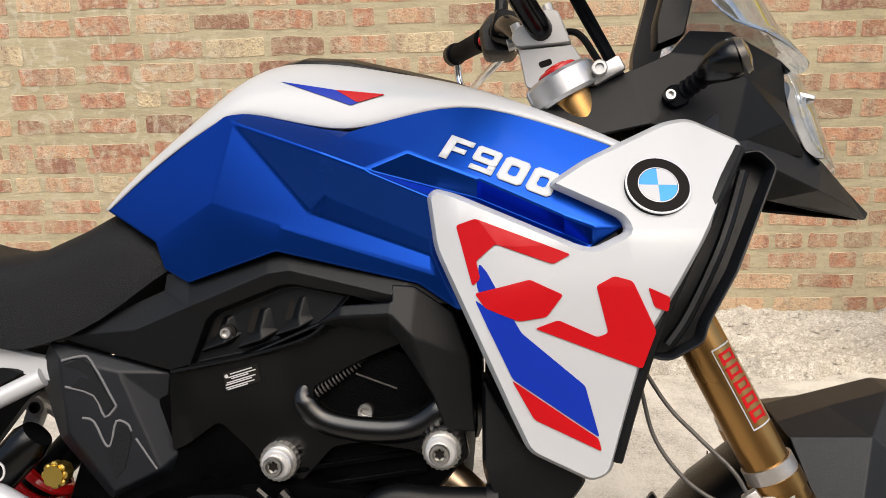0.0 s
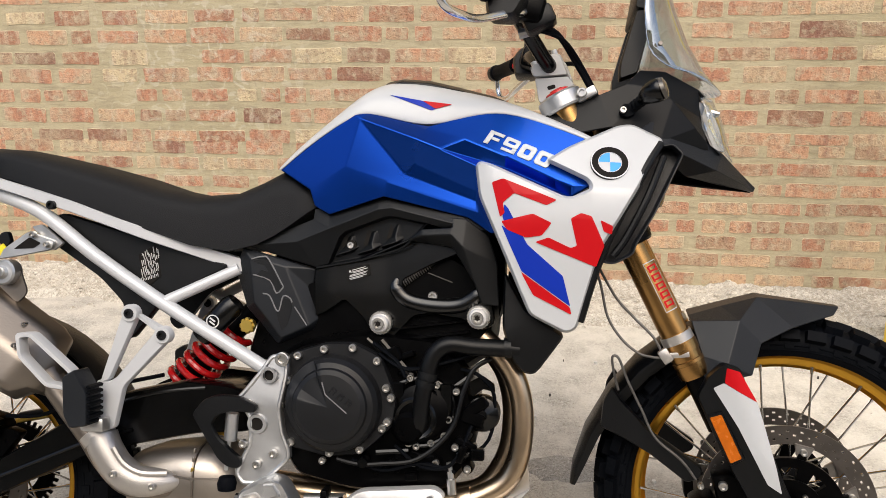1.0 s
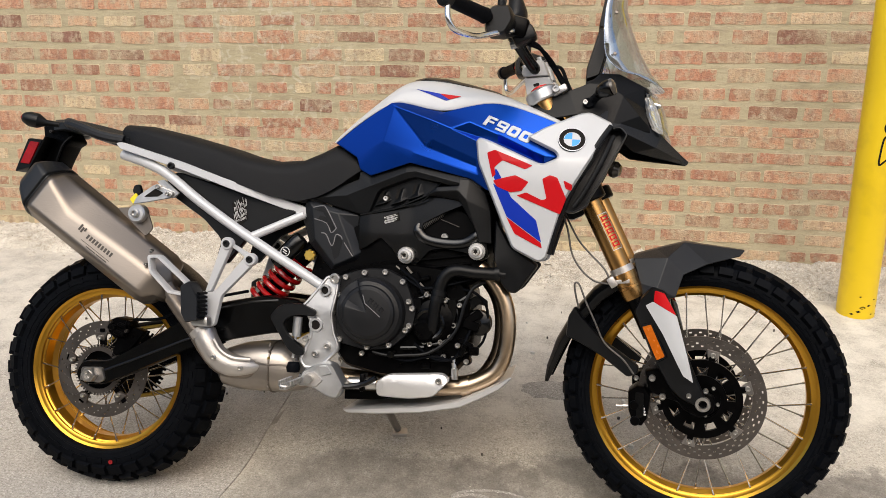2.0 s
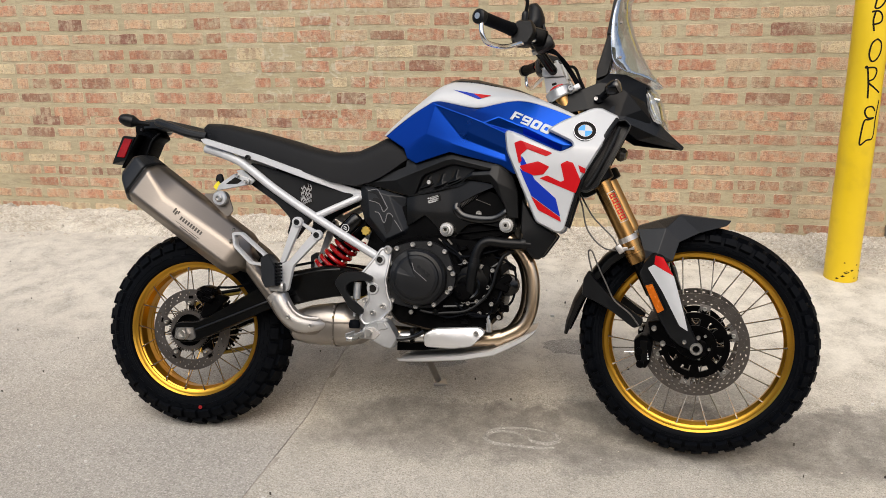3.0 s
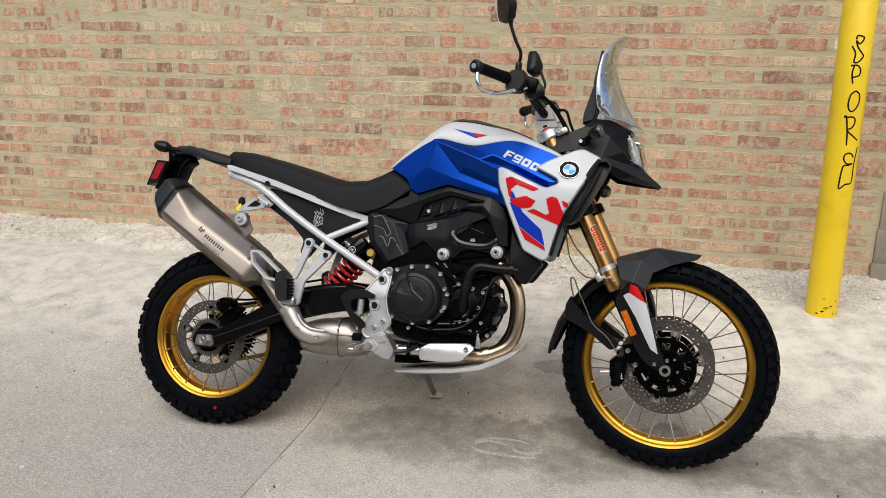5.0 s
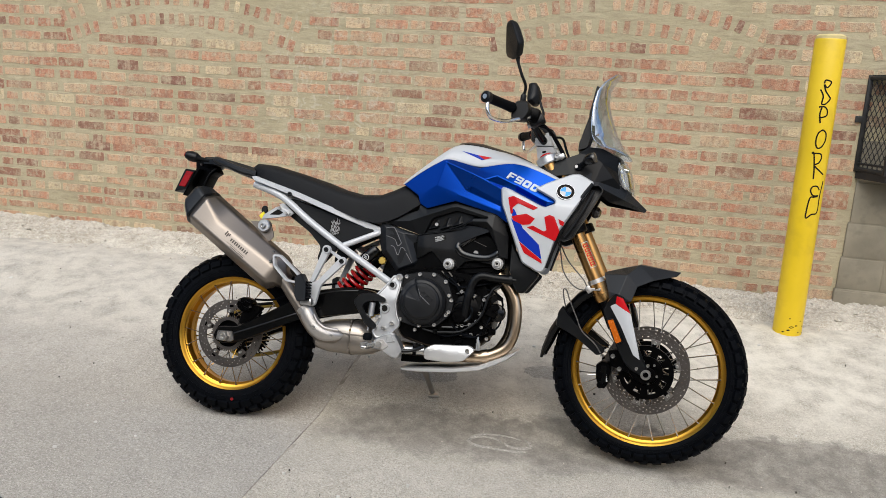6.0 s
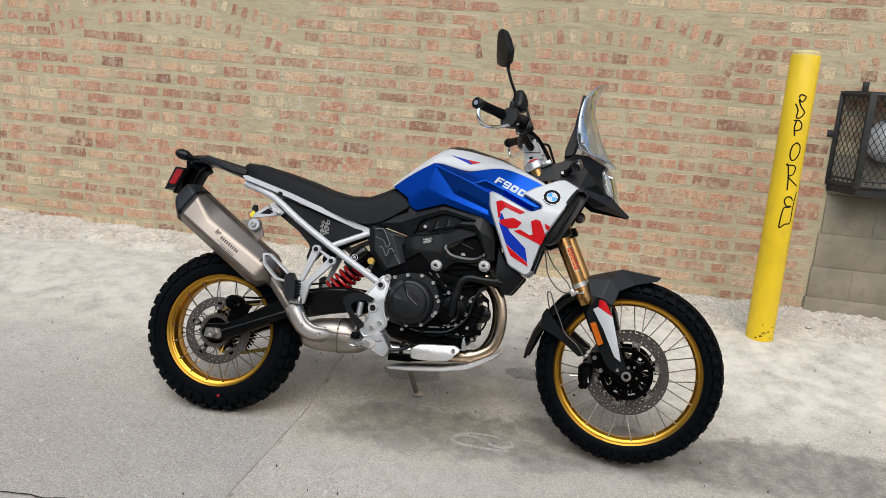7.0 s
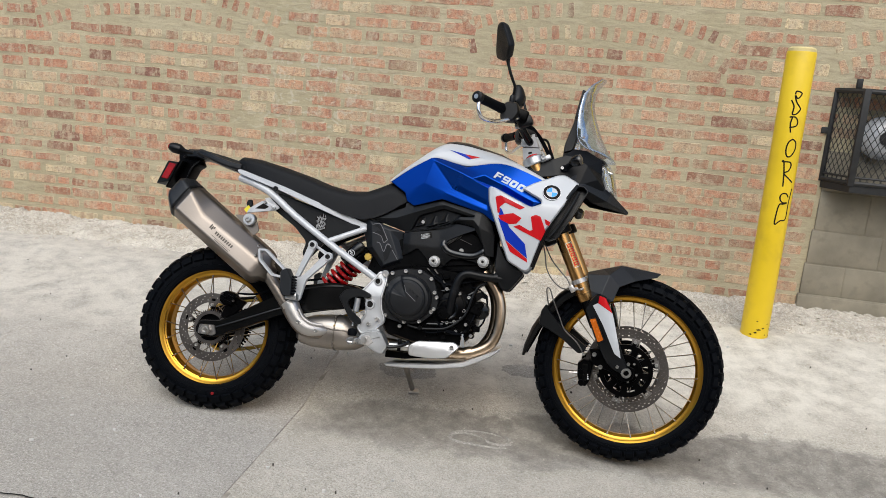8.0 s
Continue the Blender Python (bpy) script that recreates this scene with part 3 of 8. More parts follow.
# pale and dark litter on the smooth slab, and a crack across it
for nm, mat, seed, cnt in (("litter", CHALK_WHITE, 21, 46), ("grit", GRIT, 22, 110)):
    bm = bmesh.new()
    rng = random.Random(seed)
    for i in range(cnt):
        x, y = rng.uniform(-3.2, 1.9), rng.uniform(-1.2, 1.2)
        if -0.9 < x < 1.0 and -0.15 < y < 0.25:
            continue
        s, turn = rng.uniform(0.003, 0.009) * (1.7 if rng.random() < 0.12 else 1.0) * (1.0 if nm == "litter" else 0.42), rng.uniform(0, 6.28)
        ring = [(x + s * k_ * math.cos(a + turn), y + s * 0.7 * k_ * math.sin(a + turn)) for a, k_ in ((6.2831853 * j / 6, rng.uniform(0.6, 1.2)) for j in range(6))]
        top = [bm.verts.new((a, b, fall(b) + 0.0075)) for a, b in ring]
        low = [bm.verts.new((a, b, fall(b) - 0.004)) for a, b in ring]
        bm.faces.new(top)
        for j in range(6):
            bm.faces.new((top[j], top[(j + 1) % 6], low[(j + 1) % 6], low[j]))
    part(nm, bm, mat, None, "scattered pale paint flakes on the concrete" if nm == "litter" else "scattered dark grit on the concrete", kind="stuff")
rng = random.Random(31)
bm = bmesh.new()
prev = None
for k in range(60):
    x = -2.3 + 1.5 * k / 59
    y = -0.80 + 0.035 * noise.noise((x * 3, 1.0, 2.0)) + 0.02 * noise.noise((x * 14, 4.0, 2.0)) + 0.03 * (x + 1.5)
    hw = 0.0045 * (0.5 + abs(noise.noise((x * 9, 7.0, 0.0)))) * min(1, k / 6, (59 - k) / 8) + 0.0002
    row = [bm.verts.new((x, y + d, 0.0072)) for d in (-hw, hw)]
    if prev:
        bm.faces.new((prev[0], row[0], row[1], prev[1]))
    prev = row
part("crack", bm, INK, smooth_slab)

# ---------------------------------------------------------------- bollard with marker writing
LOW, TOP = Vector((1.549, 1.37, 0.21)), Vector((1.543, 1.37, 1.652))
up = (TOP - LOW).normalized()
side_v = Vector((1, 0.22, 0)).normalized()
side_v = (side_v - up * side_v.dot(up)).normalized()
back_v = up.cross(side_v)
HALF = 0.068
PF = Matrix(((side_v.x, back_v.x, up.x, LOW.x), (side_v.y, back_v.y, up.y, LOW.y), (side_v.z, back_v.z, up.z, LOW.z), (0, 0, 0, 1)))
tall = (TOP - LOW).length
bollard = tagged(new("bollard"), "yellow painted round steel bollard with black marker writing", "bollard")
bollard.matrix_world = PF


def post_ring(z, k):
    return [(HALF * k * math.cos(6.2831853 * a / 48), HALF * k * math.sin(6.2831853 * a / 48), z) for a in range(48)]


bm = loft([post_ring(-0.25, 1), post_ring(0.02, 1), post_ring(0.5, 1), post_ring(1.0, 1), post_ring(tall - 0.006, 1), post_ring(tall, 0.96)])
part("post", bm, YELLOW, bollard)
bm = loft([post_ring(tall - 0.004, 0.97), post_ring(tall + 0.012, 0.95), post_ring(tall + 0.02, 0.8)])
part("cap", bm, CHALK, bollard, "chalky worn grout cap")
# chips and scuffs near the foot
for i in range(9):
    x, z, q = rng.uniform(-0.05, 0.06), rng.uniform(0.02, 0.13), rng.uniform(0.004, 0.012)
    bm = sheet([(x - q, z), (x, z - q * 0.5), (x + q * 1.3, z + q * 0.1), (x + q * 0.2, z + q * 0.6)], 0.0, 0.001, 0.0002, 0, 0)
    for v in bm.verts:
        a = v.co.x / HALF
        v.co = (HALF * math.sin(a), -HALF * math.cos(a) + v.co.y - 0.0008, v.co.z)
    part("chip", bm, INK, bollard, "dark chip in the paint")
# five hand-drawn letters, one under another
STROKES = (
    ((-0.029, 1.238), (-0.024, 1.254), (0.001, 1.245), (-0.014, 1.220), (-0.028, 1.234), (-0.018, 1.204), (0.000, 1.181), (0.006, 1.169), (-0.011, 1.146), (-0.028, 1.146), (-0.026, 1.181), (-0.042, 1.211)),
    ((-0.022, 1.057), (-0.029, 1.099), (-0.025, 1.130), (-0.037, 1.130), (-0.012, 1.132), (0.003, 1.112), (-0.002, 1.090), (-0.031, 1.081)),
    ((-0.005, 1.027), (-0.023, 1.010), (-0.029, 0.970), (-0.019, 0.942), (-0.001, 0.947), (0.014, 0.978), (0.012, 1.011), (-0.005, 1.027)),
    ((-0.015, 0.795), (-0.019, 0.851), (-0.029, 0.917), (-0.035, 0.915), (-0.002, 0.916), (0.008, 0.899), (-0.001, 0.873), (-0.020, 0.860), (0.003, 0.839), (0.033, 0.817)),
    ((0.023, 0.744), (0.009, 0.761), (-0.012, 0.759), (-0.019, 0.739), (-0.005, 0.717), (0.021, 0.717), (0.001, 0.710), (-0.017, 0.704), (-0.024, 0.647), (-0.023, 0.607), (0.000, 0.626), (0.029, 0.638), (0.031, 0.717), (0.040, 0.788)),
)
for s in STROKES:
    bm = tube([(v.x, 0, v.y) for v in smooth([(a, b, 0) for a, b in s], 5)], 0.0034, 6)
    for v in bm.verts:
        a = v.co.x / HALF
        v.co = (HALF * math.sin(a), -HALF * math.cos(a) + v.co.y * 0.2 - 0.0006, v.co.z)
    part("letter", bm, INK, bollard, "black marker stroke")

# ---------------------------------------------------------------- motorcycle
# x runs forward, y to its left, z up in its own plane; it leans on its side stand and its bars are turned a little to the right
bike = tagged(new("motorcycle"), "white and blue motorcycle with gold spoked wheels on its stand", "motorcycle")
bike.matrix_world = pose(-0.789, 0.020, 0.026, 0, 0, 2.2) @ pose(0, 0, 0, -15, 0, 0)
STEER = Matrix.Translation((1.265, 0, 0.805)) @ Matrix.Rotation(radians(-9), 4, Vector((-math.sin(radians(27)), 0, math.cos(radians(27))))) @ Matrix.Translation((-1.265, 0, -0.805))


def bolt(x, y, z, r, parent, mat=None, m=None, deep=0.008):
    """A socket-head bolt that points to the right-hand side."""
    bm = lathe([(0, -deep * 0.35), (r * 0.5, -deep * 0.35), (r * 0.55, -deep), (r * 0.88, -deep), (r, -deep * 0.85), (r, 0.004), (0, 0.004)], (x, y, z), 14)
    return part("bolt", bm, mat or STEEL, parent, "", m)


def frame_ring(outline, w, y, thick, r):
    """A flat cast loop: an outline with an opening that leaves a rim of width w."""
    p = list(outline)
    if area2(p) < 0:
        p.reverse()
    q = fillet(inset(p, w), r * 0.6)
    p = fillet(p, r)
    bm = bmesh.new()
    c = 0.003
    rows = [[bm.verts.new((a, yy, b)) for a, b in o] for o, yy in ((p, y + thick), (p, y + c), (inset(p, c), y), (inset(q, -c), y), (q, y + c), (q, y + thick))]
    n = len(p)
    for k in range(6):
        a, b = rows[k], rows[(k + 1) % 6]
        for i in range(n):
            bm.faces.new((a[i], a[(i + 1) % n], b[(i + 1) % n], b[i]))
    return bm


def knob(bm, cx, cz, r, th, y, tilt, ln, wd, ht):
    """One tread block at the angle th round a wheel."""
    m = Matrix.Translation((cx, 0, cz)) @ Matrix.Rotation(-th, 4, "Y") @ Matrix.Translation((r, y, 0)) @ Matrix.Rotation(tilt, 4, "Z")
    h, w, l = ht, wd / 2, ln / 2
    lo = [(-0.006, -w * 1.12, -l * 1.12), (-0.006, w * 1.12, -l * 1.12), (-0.006, w * 1.12, l * 1.12), (-0.006, -w * 1.12, l * 1.12)]
    hi = [(h, -w, -l), (h, w, -l), (h, w, l), (h, -w, l)]
    vs = [bm.verts.new(m @ Vector(c)) for c in lo + hi]
    bm.faces.new(vs[4:])
    for i in range(4):
        bm.faces.new((vs[i], vs[(i + 1) % 4], vs[4 + (i + 1) % 4], vs[4 + i]))


def wheel(name, c, rim_r, rim_w, rc, h, w, rows, n_spokes, hub_r, m, label):
    """Hub with tyre, rim and laced spokes; rows are tread rows (angle across, blocks, phase, length, width)."""
    cx, cz = c
    hub = part(name, lathe([(0, -0.06), (0.022, -0.06), (hub_r, -0.05), (hub_r + 0.008, -0.046), (hub_r + 0.008, -0.04), (hub_r * 0.7, -0.03), (hub_r * 0.7, 0.03), (hub_r + 0.008, 0.04), (hub_r + 0.008, 0.046), (hub_r, 0.05), (0.022, 0.06), (0, 0.06)], (cx, 0, cz), 40), ENGINE_BLACK, bike, label, m)
    prof = []
    for i in range(25):
        a = radians(-128 + 256 * i / 24)
        prof.append((max(rim_r - 0.004, rc + h * math.cos(a)), w * math.sin(a) * (1.0 if abs(a) < 1.9 else 0.96)))
    bm = lathe(prof, (cx, 0, cz), 96)
    # raised rings on the sidewall
    for sgn in (-1, 1):
        for dr in (0.30, 0.52):
            a = math.acos(max(-1, min(1, dr - 0.5)))
            join(bm, lathe([(rc + h * math.cos(a) - 0.001, sgn * (w * math.sin(a) - 0.001)), (rc + h * math.cos(a) + 0.0015, sgn * (w * math.sin(a) + 0.0016)), (rc + h * math.cos(a) + 0.004, sgn * (w * math.sin(a) - 0.001))], (cx, 0, cz), 96))
    for across, n, phase, ln, wd, ht in rows:
        a = radians(across)
        rr, yy = rc + h * math.cos(a) - 0.001, w * math.sin(a)
        for k in range(n):
            knob(bm, cx, cz, rr, 6.2831853 * (k + phase) / n, yy, a, ln, wd, ht)
    part("tyre", bm, RUBBER, hub, "black rubber tyre with deep tread blocks", m=None, angle=40)
    R, W = rim_r, rim_w
    prof = [(R, -W), (R, -W + 0.006), (R - 0.012, -W + 0.010), (R - 0.014, -W * 0.45), (R - 0.024, -W * 0.2), (R - 0.024, W * 0.2), (R - 0.014, W * 0.45), (R - 0.012, W - 0.010), (R, W - 0.006), (R, W),
            (R - 0.004, W + 0.001), (R - 0.010, W - 0.004), (R - 0.018, W - 0.005), (R - 0.0205, W - 0.0065), (R - 0.0185, W - 0.009), (R - 0.0185, W * 0.70), (R - 0.0225, W * 0.66), (R - 0.0225, W * 0.56), (R - 0.020, W * 0.52), (R - 0.030, W * 0.22), (R - 0.030, -W * 0.22), (R - 0.020, -W * 0.52), (R - 0.0225, -W * 0.56), (R - 0.0225, -W * 0.66), (R - 0.0185, -W * 0.70), (R - 0.0185, -W + 0.009), (R - 0.0205, -W + 0.0065), (R - 0.018, -W + 0.005), (R - 0.010, -W + 0.004), (R - 0.004, -W - 0.001)]
    rim = part("rim", lathe(prof, (cx, 0, cz), 120, closed=True), GOLD, hub, "gold anodised wheel rim", angle=28)
    for k in range(n_spokes):
        sgn = 1 if k % 2 else -1
        lead = 1 if (k // 2) % 2 else -1
        t_rim = 6.2831853 * k / n_spokes
        t_hub = t_rim + lead * 0.62
        a = Vector((cx + (hub_r + 0.002) * math.cos(t_hub), sgn * 0.043, cz + (hub_r + 0.002) * math.sin(t_hub)))
        b = Vector((cx + (R - 0.018) * math.cos(t_rim), sgn * (W - 0.008) * 0.86, cz + (R - 0.018) * math.sin(t_rim)))
        d = (b - a).normalized()
        part("spoke", tube([a, b - d * 0.016, b - d * 0.016, b], [0.0020, 0.0020, 0.0032, 0.0032], 6), CHROME, hub)
    return hub


def brake_disc(parent, c, y, r0, r1, holes, rings, thick=0.0045):
    """A drilled disc ring: cells left out of it are real holes."""
    cx, cz = c
    bm = bmesh.new()
    seg, nr = 144, 9
    rad = [r0 + (r1 - r0) * j / nr for j in range(nr + 1)]
    vs = [[[bm.verts.new((cx + rr * (1 + (0.012 * math.sin(6.2831853 * k * 6 / seg) if j == 0 else 0)) * math.cos(6.2831853 * k / seg), yy, cz + rr * math.sin(6.2831853 * k / seg))) for k in range(seg)] for j, rr in enumerate(rad)] for yy in (y - thick / 2, y + thick / 2)]
    gone = set()
    for j in range(nr):
        for k in range(seg):
            if j in rings and (k + 2 * rings.index(j)) % (seg // holes) == 0:
                gone.add((j, k))
    for j in range(nr):
        for k in range(seg):
            k2 = (k + 1) % seg
            if (j, k) in gone:
                q = ((j, k), (j, k2), (j + 1, k2), (j + 1, k))
                for u, v in zip(q, q[1:] + q[:1]):
                    bm.faces.new((vs[0][u[0]][u[1]], vs[0][v[0]][v[1]], vs[1][v[0]][v[1]], vs[1][u[0]][u[1]]))
                continue
            bm.faces.new((vs[0][j][k], vs[0][j][k2], vs[0][j + 1][k2], vs[0][j + 1][k]))
            bm.faces.new((vs[1][j][k], vs[1][j + 1][k], vs[1][j + 1][k2], vs[1][j][k2]))
    for k in range(seg):
        k2 = (k + 1) % seg
        for j in (0, nr):
            bm.faces.new((vs[0][j][k], vs[0][j][k2], vs[1][j][k2], vs[1][j][k]))
    return part("brake_disc", bm, DISC, parent, "drilled steel brake disc")


REAR, FRONT = (-0.002, 0.297), (1.603, 0.339)
rear = wheel("rear_wheel", REAR, 0.227, 0.058, 0.246, 0.066, 0.072,
             ((-60, 36, 0.0, 0.036, 0.026, 0.009), (60, 36, 0.5, 0.036, 0.026, 0.009), (-24, 36, 0.3, 0.034, 0.040, 0.011), (24, 36, 0.8, 0.034, 0.040, 0.011), (0, 36, 0.05, 0.014, 0.02, 0.012), (-83, 36, 0.0, 0.018, 0.014, 0.002)),
             36, 0.052, None, "black hub of a gold spoked rear wheel")
front = wheel("front_wheel", FRONT, 0.2785, 0.034, 0.293, 0.042, 0.047,
              ((-62, 44, 0.0, 0.032, 0.019, 0.013), (62, 44, 0.5, 0.032, 0.019, 0.013), (-22, 44, 0.35, 0.030, 0.026, 0.013), (22, 44, 0.85, 0.030, 0.026, 0.013), (-86, 44, 0.0, 0.016, 0.010, 0.002)),
              36, 0.046, STEER, "black hub of a gold spoked front wheel")
brake_disc(rear, REAR, -0.076, 0.098, 0.1325, 24, (2, 4, 6))
for sgn in (-1, 1):
    brake_disc(front, FRONT, sgn * 0.069, 0.119, 0.1525, 36, (2, 4, 6))
# disc carriers, tone ring, sprocket


def star(c, y0, y1, r_in, r_arm, arms, r_hub, mat, parent, name, width=0.3):
    ob = part(name, lathe([(r_hub, y0), (r_in, y0), (r_in, y1), (r_hub, y1)], (c[0], 0, c[1]), 40, closed=True), mat, parent)
    for k in range(arms):
        t = 6.2831853 * (k + 0.3) / arms
        m = Matrix.Translation((c[0], (y0 + y1) / 2, c[1])) @ Matrix.Rotation(-t, 4, "Y") @ Matrix.Translation(((r_in + r_arm) / 2, 0, 0))
        part("carrier_arm", block((r_arm - r_in + 0.02, abs(y1 - y0) * 0.8, r_arm * width), m, 0.002, 1), mat, parent)


for sgn in (-1, 1):
    # sunburst carrier: a dished plate with windows and six lugs
    bm = bmesh.new()
    seg = 72
    rad = (0.030, 0.056, 0.080, 0.097)
    grid = [[[bm.verts.new((FRONT[0] + r * math.cos(6.2831853 * k / seg), sgn * yy, FRONT[1] + r * math.sin(6.2831853 * k / seg))) for k in range(seg)] for r in rad] for yy in (0.082, 0.070)]
    for j in range(3):
        for k in range(seg):
            k2 = (k + 1) % seg
            q = [(j, k), (j, k2), (j + 1, k2), (j + 1, k)]
            if j == 1 and k % 8 < 4:
                for u, v in ((q[0], q[1]), (q[2], q[3])):
                    bm.faces.new((grid[0][u[0]][u[1]], grid[0][v[0]][v[1]], grid[1][v[0]][v[1]], grid[1][u[0]][u[1]]))
                if k % 8 == 0:
                    bm.faces.new((grid[0][j][k], grid[0][j + 1][k], grid[1][j + 1][k], grid[1][j][k]))
                if k % 8 == 3:
                    bm.faces.new((grid[0][j][k2], grid[0][j + 1][k2], grid[1][j + 1][k2], grid[1][j][k2]))
                continue
            for y_ in (0, 1):
                bm.faces.new([grid[y_][u][v] for u, v in q])
    for j in (0, 3):
        for k in range(seg):
            k2 = (k + 1) % seg
            bm.faces.new((grid[0][j][k], grid[0][j][k2], grid[1][j][k2], grid[1][j][k]))
    for k in range(6):
        t = 6.2831853 * (k + 0.3) / 6
        join(bm, block((0.016, 0.009, 0.016), Matrix.Translation((FRONT[0], sgn * 0.076, FRONT[1])) @ Matrix.Rotation(-t, 4, "Y") @ Matrix.Translation((0.099, 0, 0)), 0.003))
    carrier = part("disc_carrier", bm, ENGINE_BLACK, front, "black sunburst disc carrier")
    for k in range(6):
        t = 6.2831853 * (k + 0.3) / 6
        m_ = Matrix.Translation((FRONT[0], sgn * 0.0755, FRONT[1])) @ Matrix.Rotation(-t, 4, "Y")
        lug = sheet([(0.101, -0.010), (0.101, 0.010), (0.122, 0.017), (0.122, -0.017)], -0.003, 0.006, 0.001, 0.002)
        bmesh.ops.transform(lug, matrix=m_, verts=lug.verts)
        part("disc_lug", lug, LUG, carrier)
        if sgn < 0:
            bolt(FRONT[0] + 0.111 * math.cos(t), -0.080, FRONT[1] + 0.111 * math.sin(t), 0.0062, carrier, STEEL)
            bolt(FRONT[0] + 0.040 * math.cos(t + 0.5), -0.082, FRONT[1] + 0.040 * math.sin(t + 0.5), 0.0045, carrier, STEEL)
part("tone_ring", lathe([(0.045, -0.09), (0.060, -0.09), (0.060, -0.082), (0.045, -0.082)], (FRONT[0], 0, FRONT[1]), 40, closed=True), ENGINE_BLACK, front)
star(REAR, -0.082, -0.066, 0.055, 0.102, 5, 0.03, ENGINE_BLACK, rear, "disc_carrier", 0.16)
for k in range(5):
    t = 6.2831853 * (k + 0.3) / 5
    lug = sheet([(0.080, -0.011), (0.080, 0.011), (0.102, 0.020), (0.102, -0.020)], -0.003, 0.006, 0.001, 0.003)
    bmesh.ops.transform(lug, matrix=Matrix.Translation((REAR[0], -0.0835, REAR[1])) @ Matrix.Rotation(-t, 4, "Y"), verts=lug.verts)
    part("disc_lug", lug, DISC, rear)
    bolt(REAR[0] + 0.088 * math.cos(t), -0.087, REAR[1] + 0.088 * math.sin(t), 0.006, rear, STEEL)
bm = lathe([(0.052, -0.098), (0.064, -0.098), (0.064, -0.092), (0.052, -0.092)], (REAR[0], 0, REAR[1]), 48, closed=True)
for k in range(48):
    t = 6.2831853 * k / 48
    join(bm, block((0.006, 0.005, 0.0035), Matrix.Translation((REAR[0], -0.095, REAR[1])) @ Matrix.Rotation(-t, 4, "Y") @ Matrix.Translation((0.067, 0, 0)), 0))
part("tone_ring", bm, DISC, rear)
bm = lathe([(0.062, 0.078), (0.094, 0.078), (0.094, 0.086), (0.062, 0.086)], (REAR[0], 0, REAR[1]), 44, closed=True)
for k in range(44):
    t = 6.2831853 * k / 44
    join(bm, block((0.014, 0.006, 0.007), Matrix.Translation((REAR[0], 0.082, REAR[1])) @ Matrix.Rotation(-t, 4, "Y") @ Matrix.Translation((0.098, 0, 0)), 0.001, 1))
part("sprocket", bm, ENGINE_BLACK, rear)
part("mould_mark", lathe([(0, -0.0758), (0.006, -0.0758), (0.006, -0.07), (0, -0.07)], (0.035, 0, 0.043), 12), TYRE_MARK, rear, "small red mark on the sidewall")

# ---------------------------------------------------------------- swingarm, chain, axle
arm_line = [(-0.052, 0.285), (-0.035, 0.325), (0.045, 0.330), (0.15, 0.392), (0.26, 0.458), (0.35, 0.502), (0.47, 0.528), (0.57, 0.520), (0.62, 0.48), (0.60, 0.435), (0.50, 0.430), (0.38, 0.405), (0.28, 0.378), (0.10, 0.293), (0.03, 0.262), (-0.03, 0.262)]
pair("swingarm", sheet(arm_line, lambda x, z: -0.128 + 0.05 * max(0, x - 0.3), 0.045, 0.006, 0.02, 0.08), GLOSS_BLACK, bike, "gloss black cast swingarm")
part("swingarm_bridge", block((0.10, 0.2, 0.08), pose(0.50, 0, 0.475), 0.02), GLOSS_BLACK, bike)
pair("arm_rib", tube(smooth([(0.036, -0.129, 0.303), (0.114, -0.129, 0.335), (0.198, -0.129, 0.371), (0.282, -0.129, 0.406), (0.37, -0.125, 0.432)], 4), 0.004, 8), GLOSS_BLACK, bike)
pair("arm_rib", tube(smooth([(0.30, -0.1275, 0.462), (0.33, -0.126, 0.478), (0.396, -0.1228, 0.499), (0.454, -0.120, 0.510), (0.511, -0.117, 0.516)], 4), 0.004, 8), GLOSS_BLACK, bike)
part("axle_block", sheet([(-0.034, 0.272), (-0.030, 0.308), (0.030, 0.311), (0.040, 0.278), (0.026, 0.268)], -0.134, 0.012, 0.003, 0.006), LUG, bike, "silver axle adjuster")
part("axle_nut", lathe([(0.010, -0.150), (0.019, -0.150), (0.021, -0.147), (0.021, -0.132), (0.010, -0.132)], (-0.001, 0, 0.290), 6, closed=True), STEEL, bike)
part("axle", lathe([(0.0, -0.143), (0.007, -0.143), (0.0105, -0.152), (0.0125, -0.152), (0.0125, 0.14), (0, 0.14)], (-0.001, 0, 0.290), 20), STEEL, bike)
chain = smooth([(0.0, 0.082, 0.395), (0.25, 0.082, 0.445), (0.55, 0.082, 0.495), (0.60, 0.082, 0.47), (0.55, 0.082, 0.435), (0.25, 0.082, 0.27), (0.0, 0.082, 0.199), (-0.08, 0.082, 0.24), (-0.098, 0.082, 0.297), (-0.08, 0.082, 0.355)], 6, True)
part("chain", tube(chain, 0.0075, 6, True), BRASS, bike)
part("chain_guard", block((0.34, 0.03, 0.012), pose(0.17, 0.085, 0.44, 0, -11, 0), 0.004), PLASTIC, bike)
cal = part("brake_caliper", sheet([(0.026, 0.405), (0.028, 0.436), (0.050, 0.446), (0.078, 0.440), (0.092, 0.420), (0.080, 0.396), (0.045, 0.388)], -0.110, 0.05, 0.004, 0.004), ENGINE_BLACK, bike, "small black rear brake caliper")
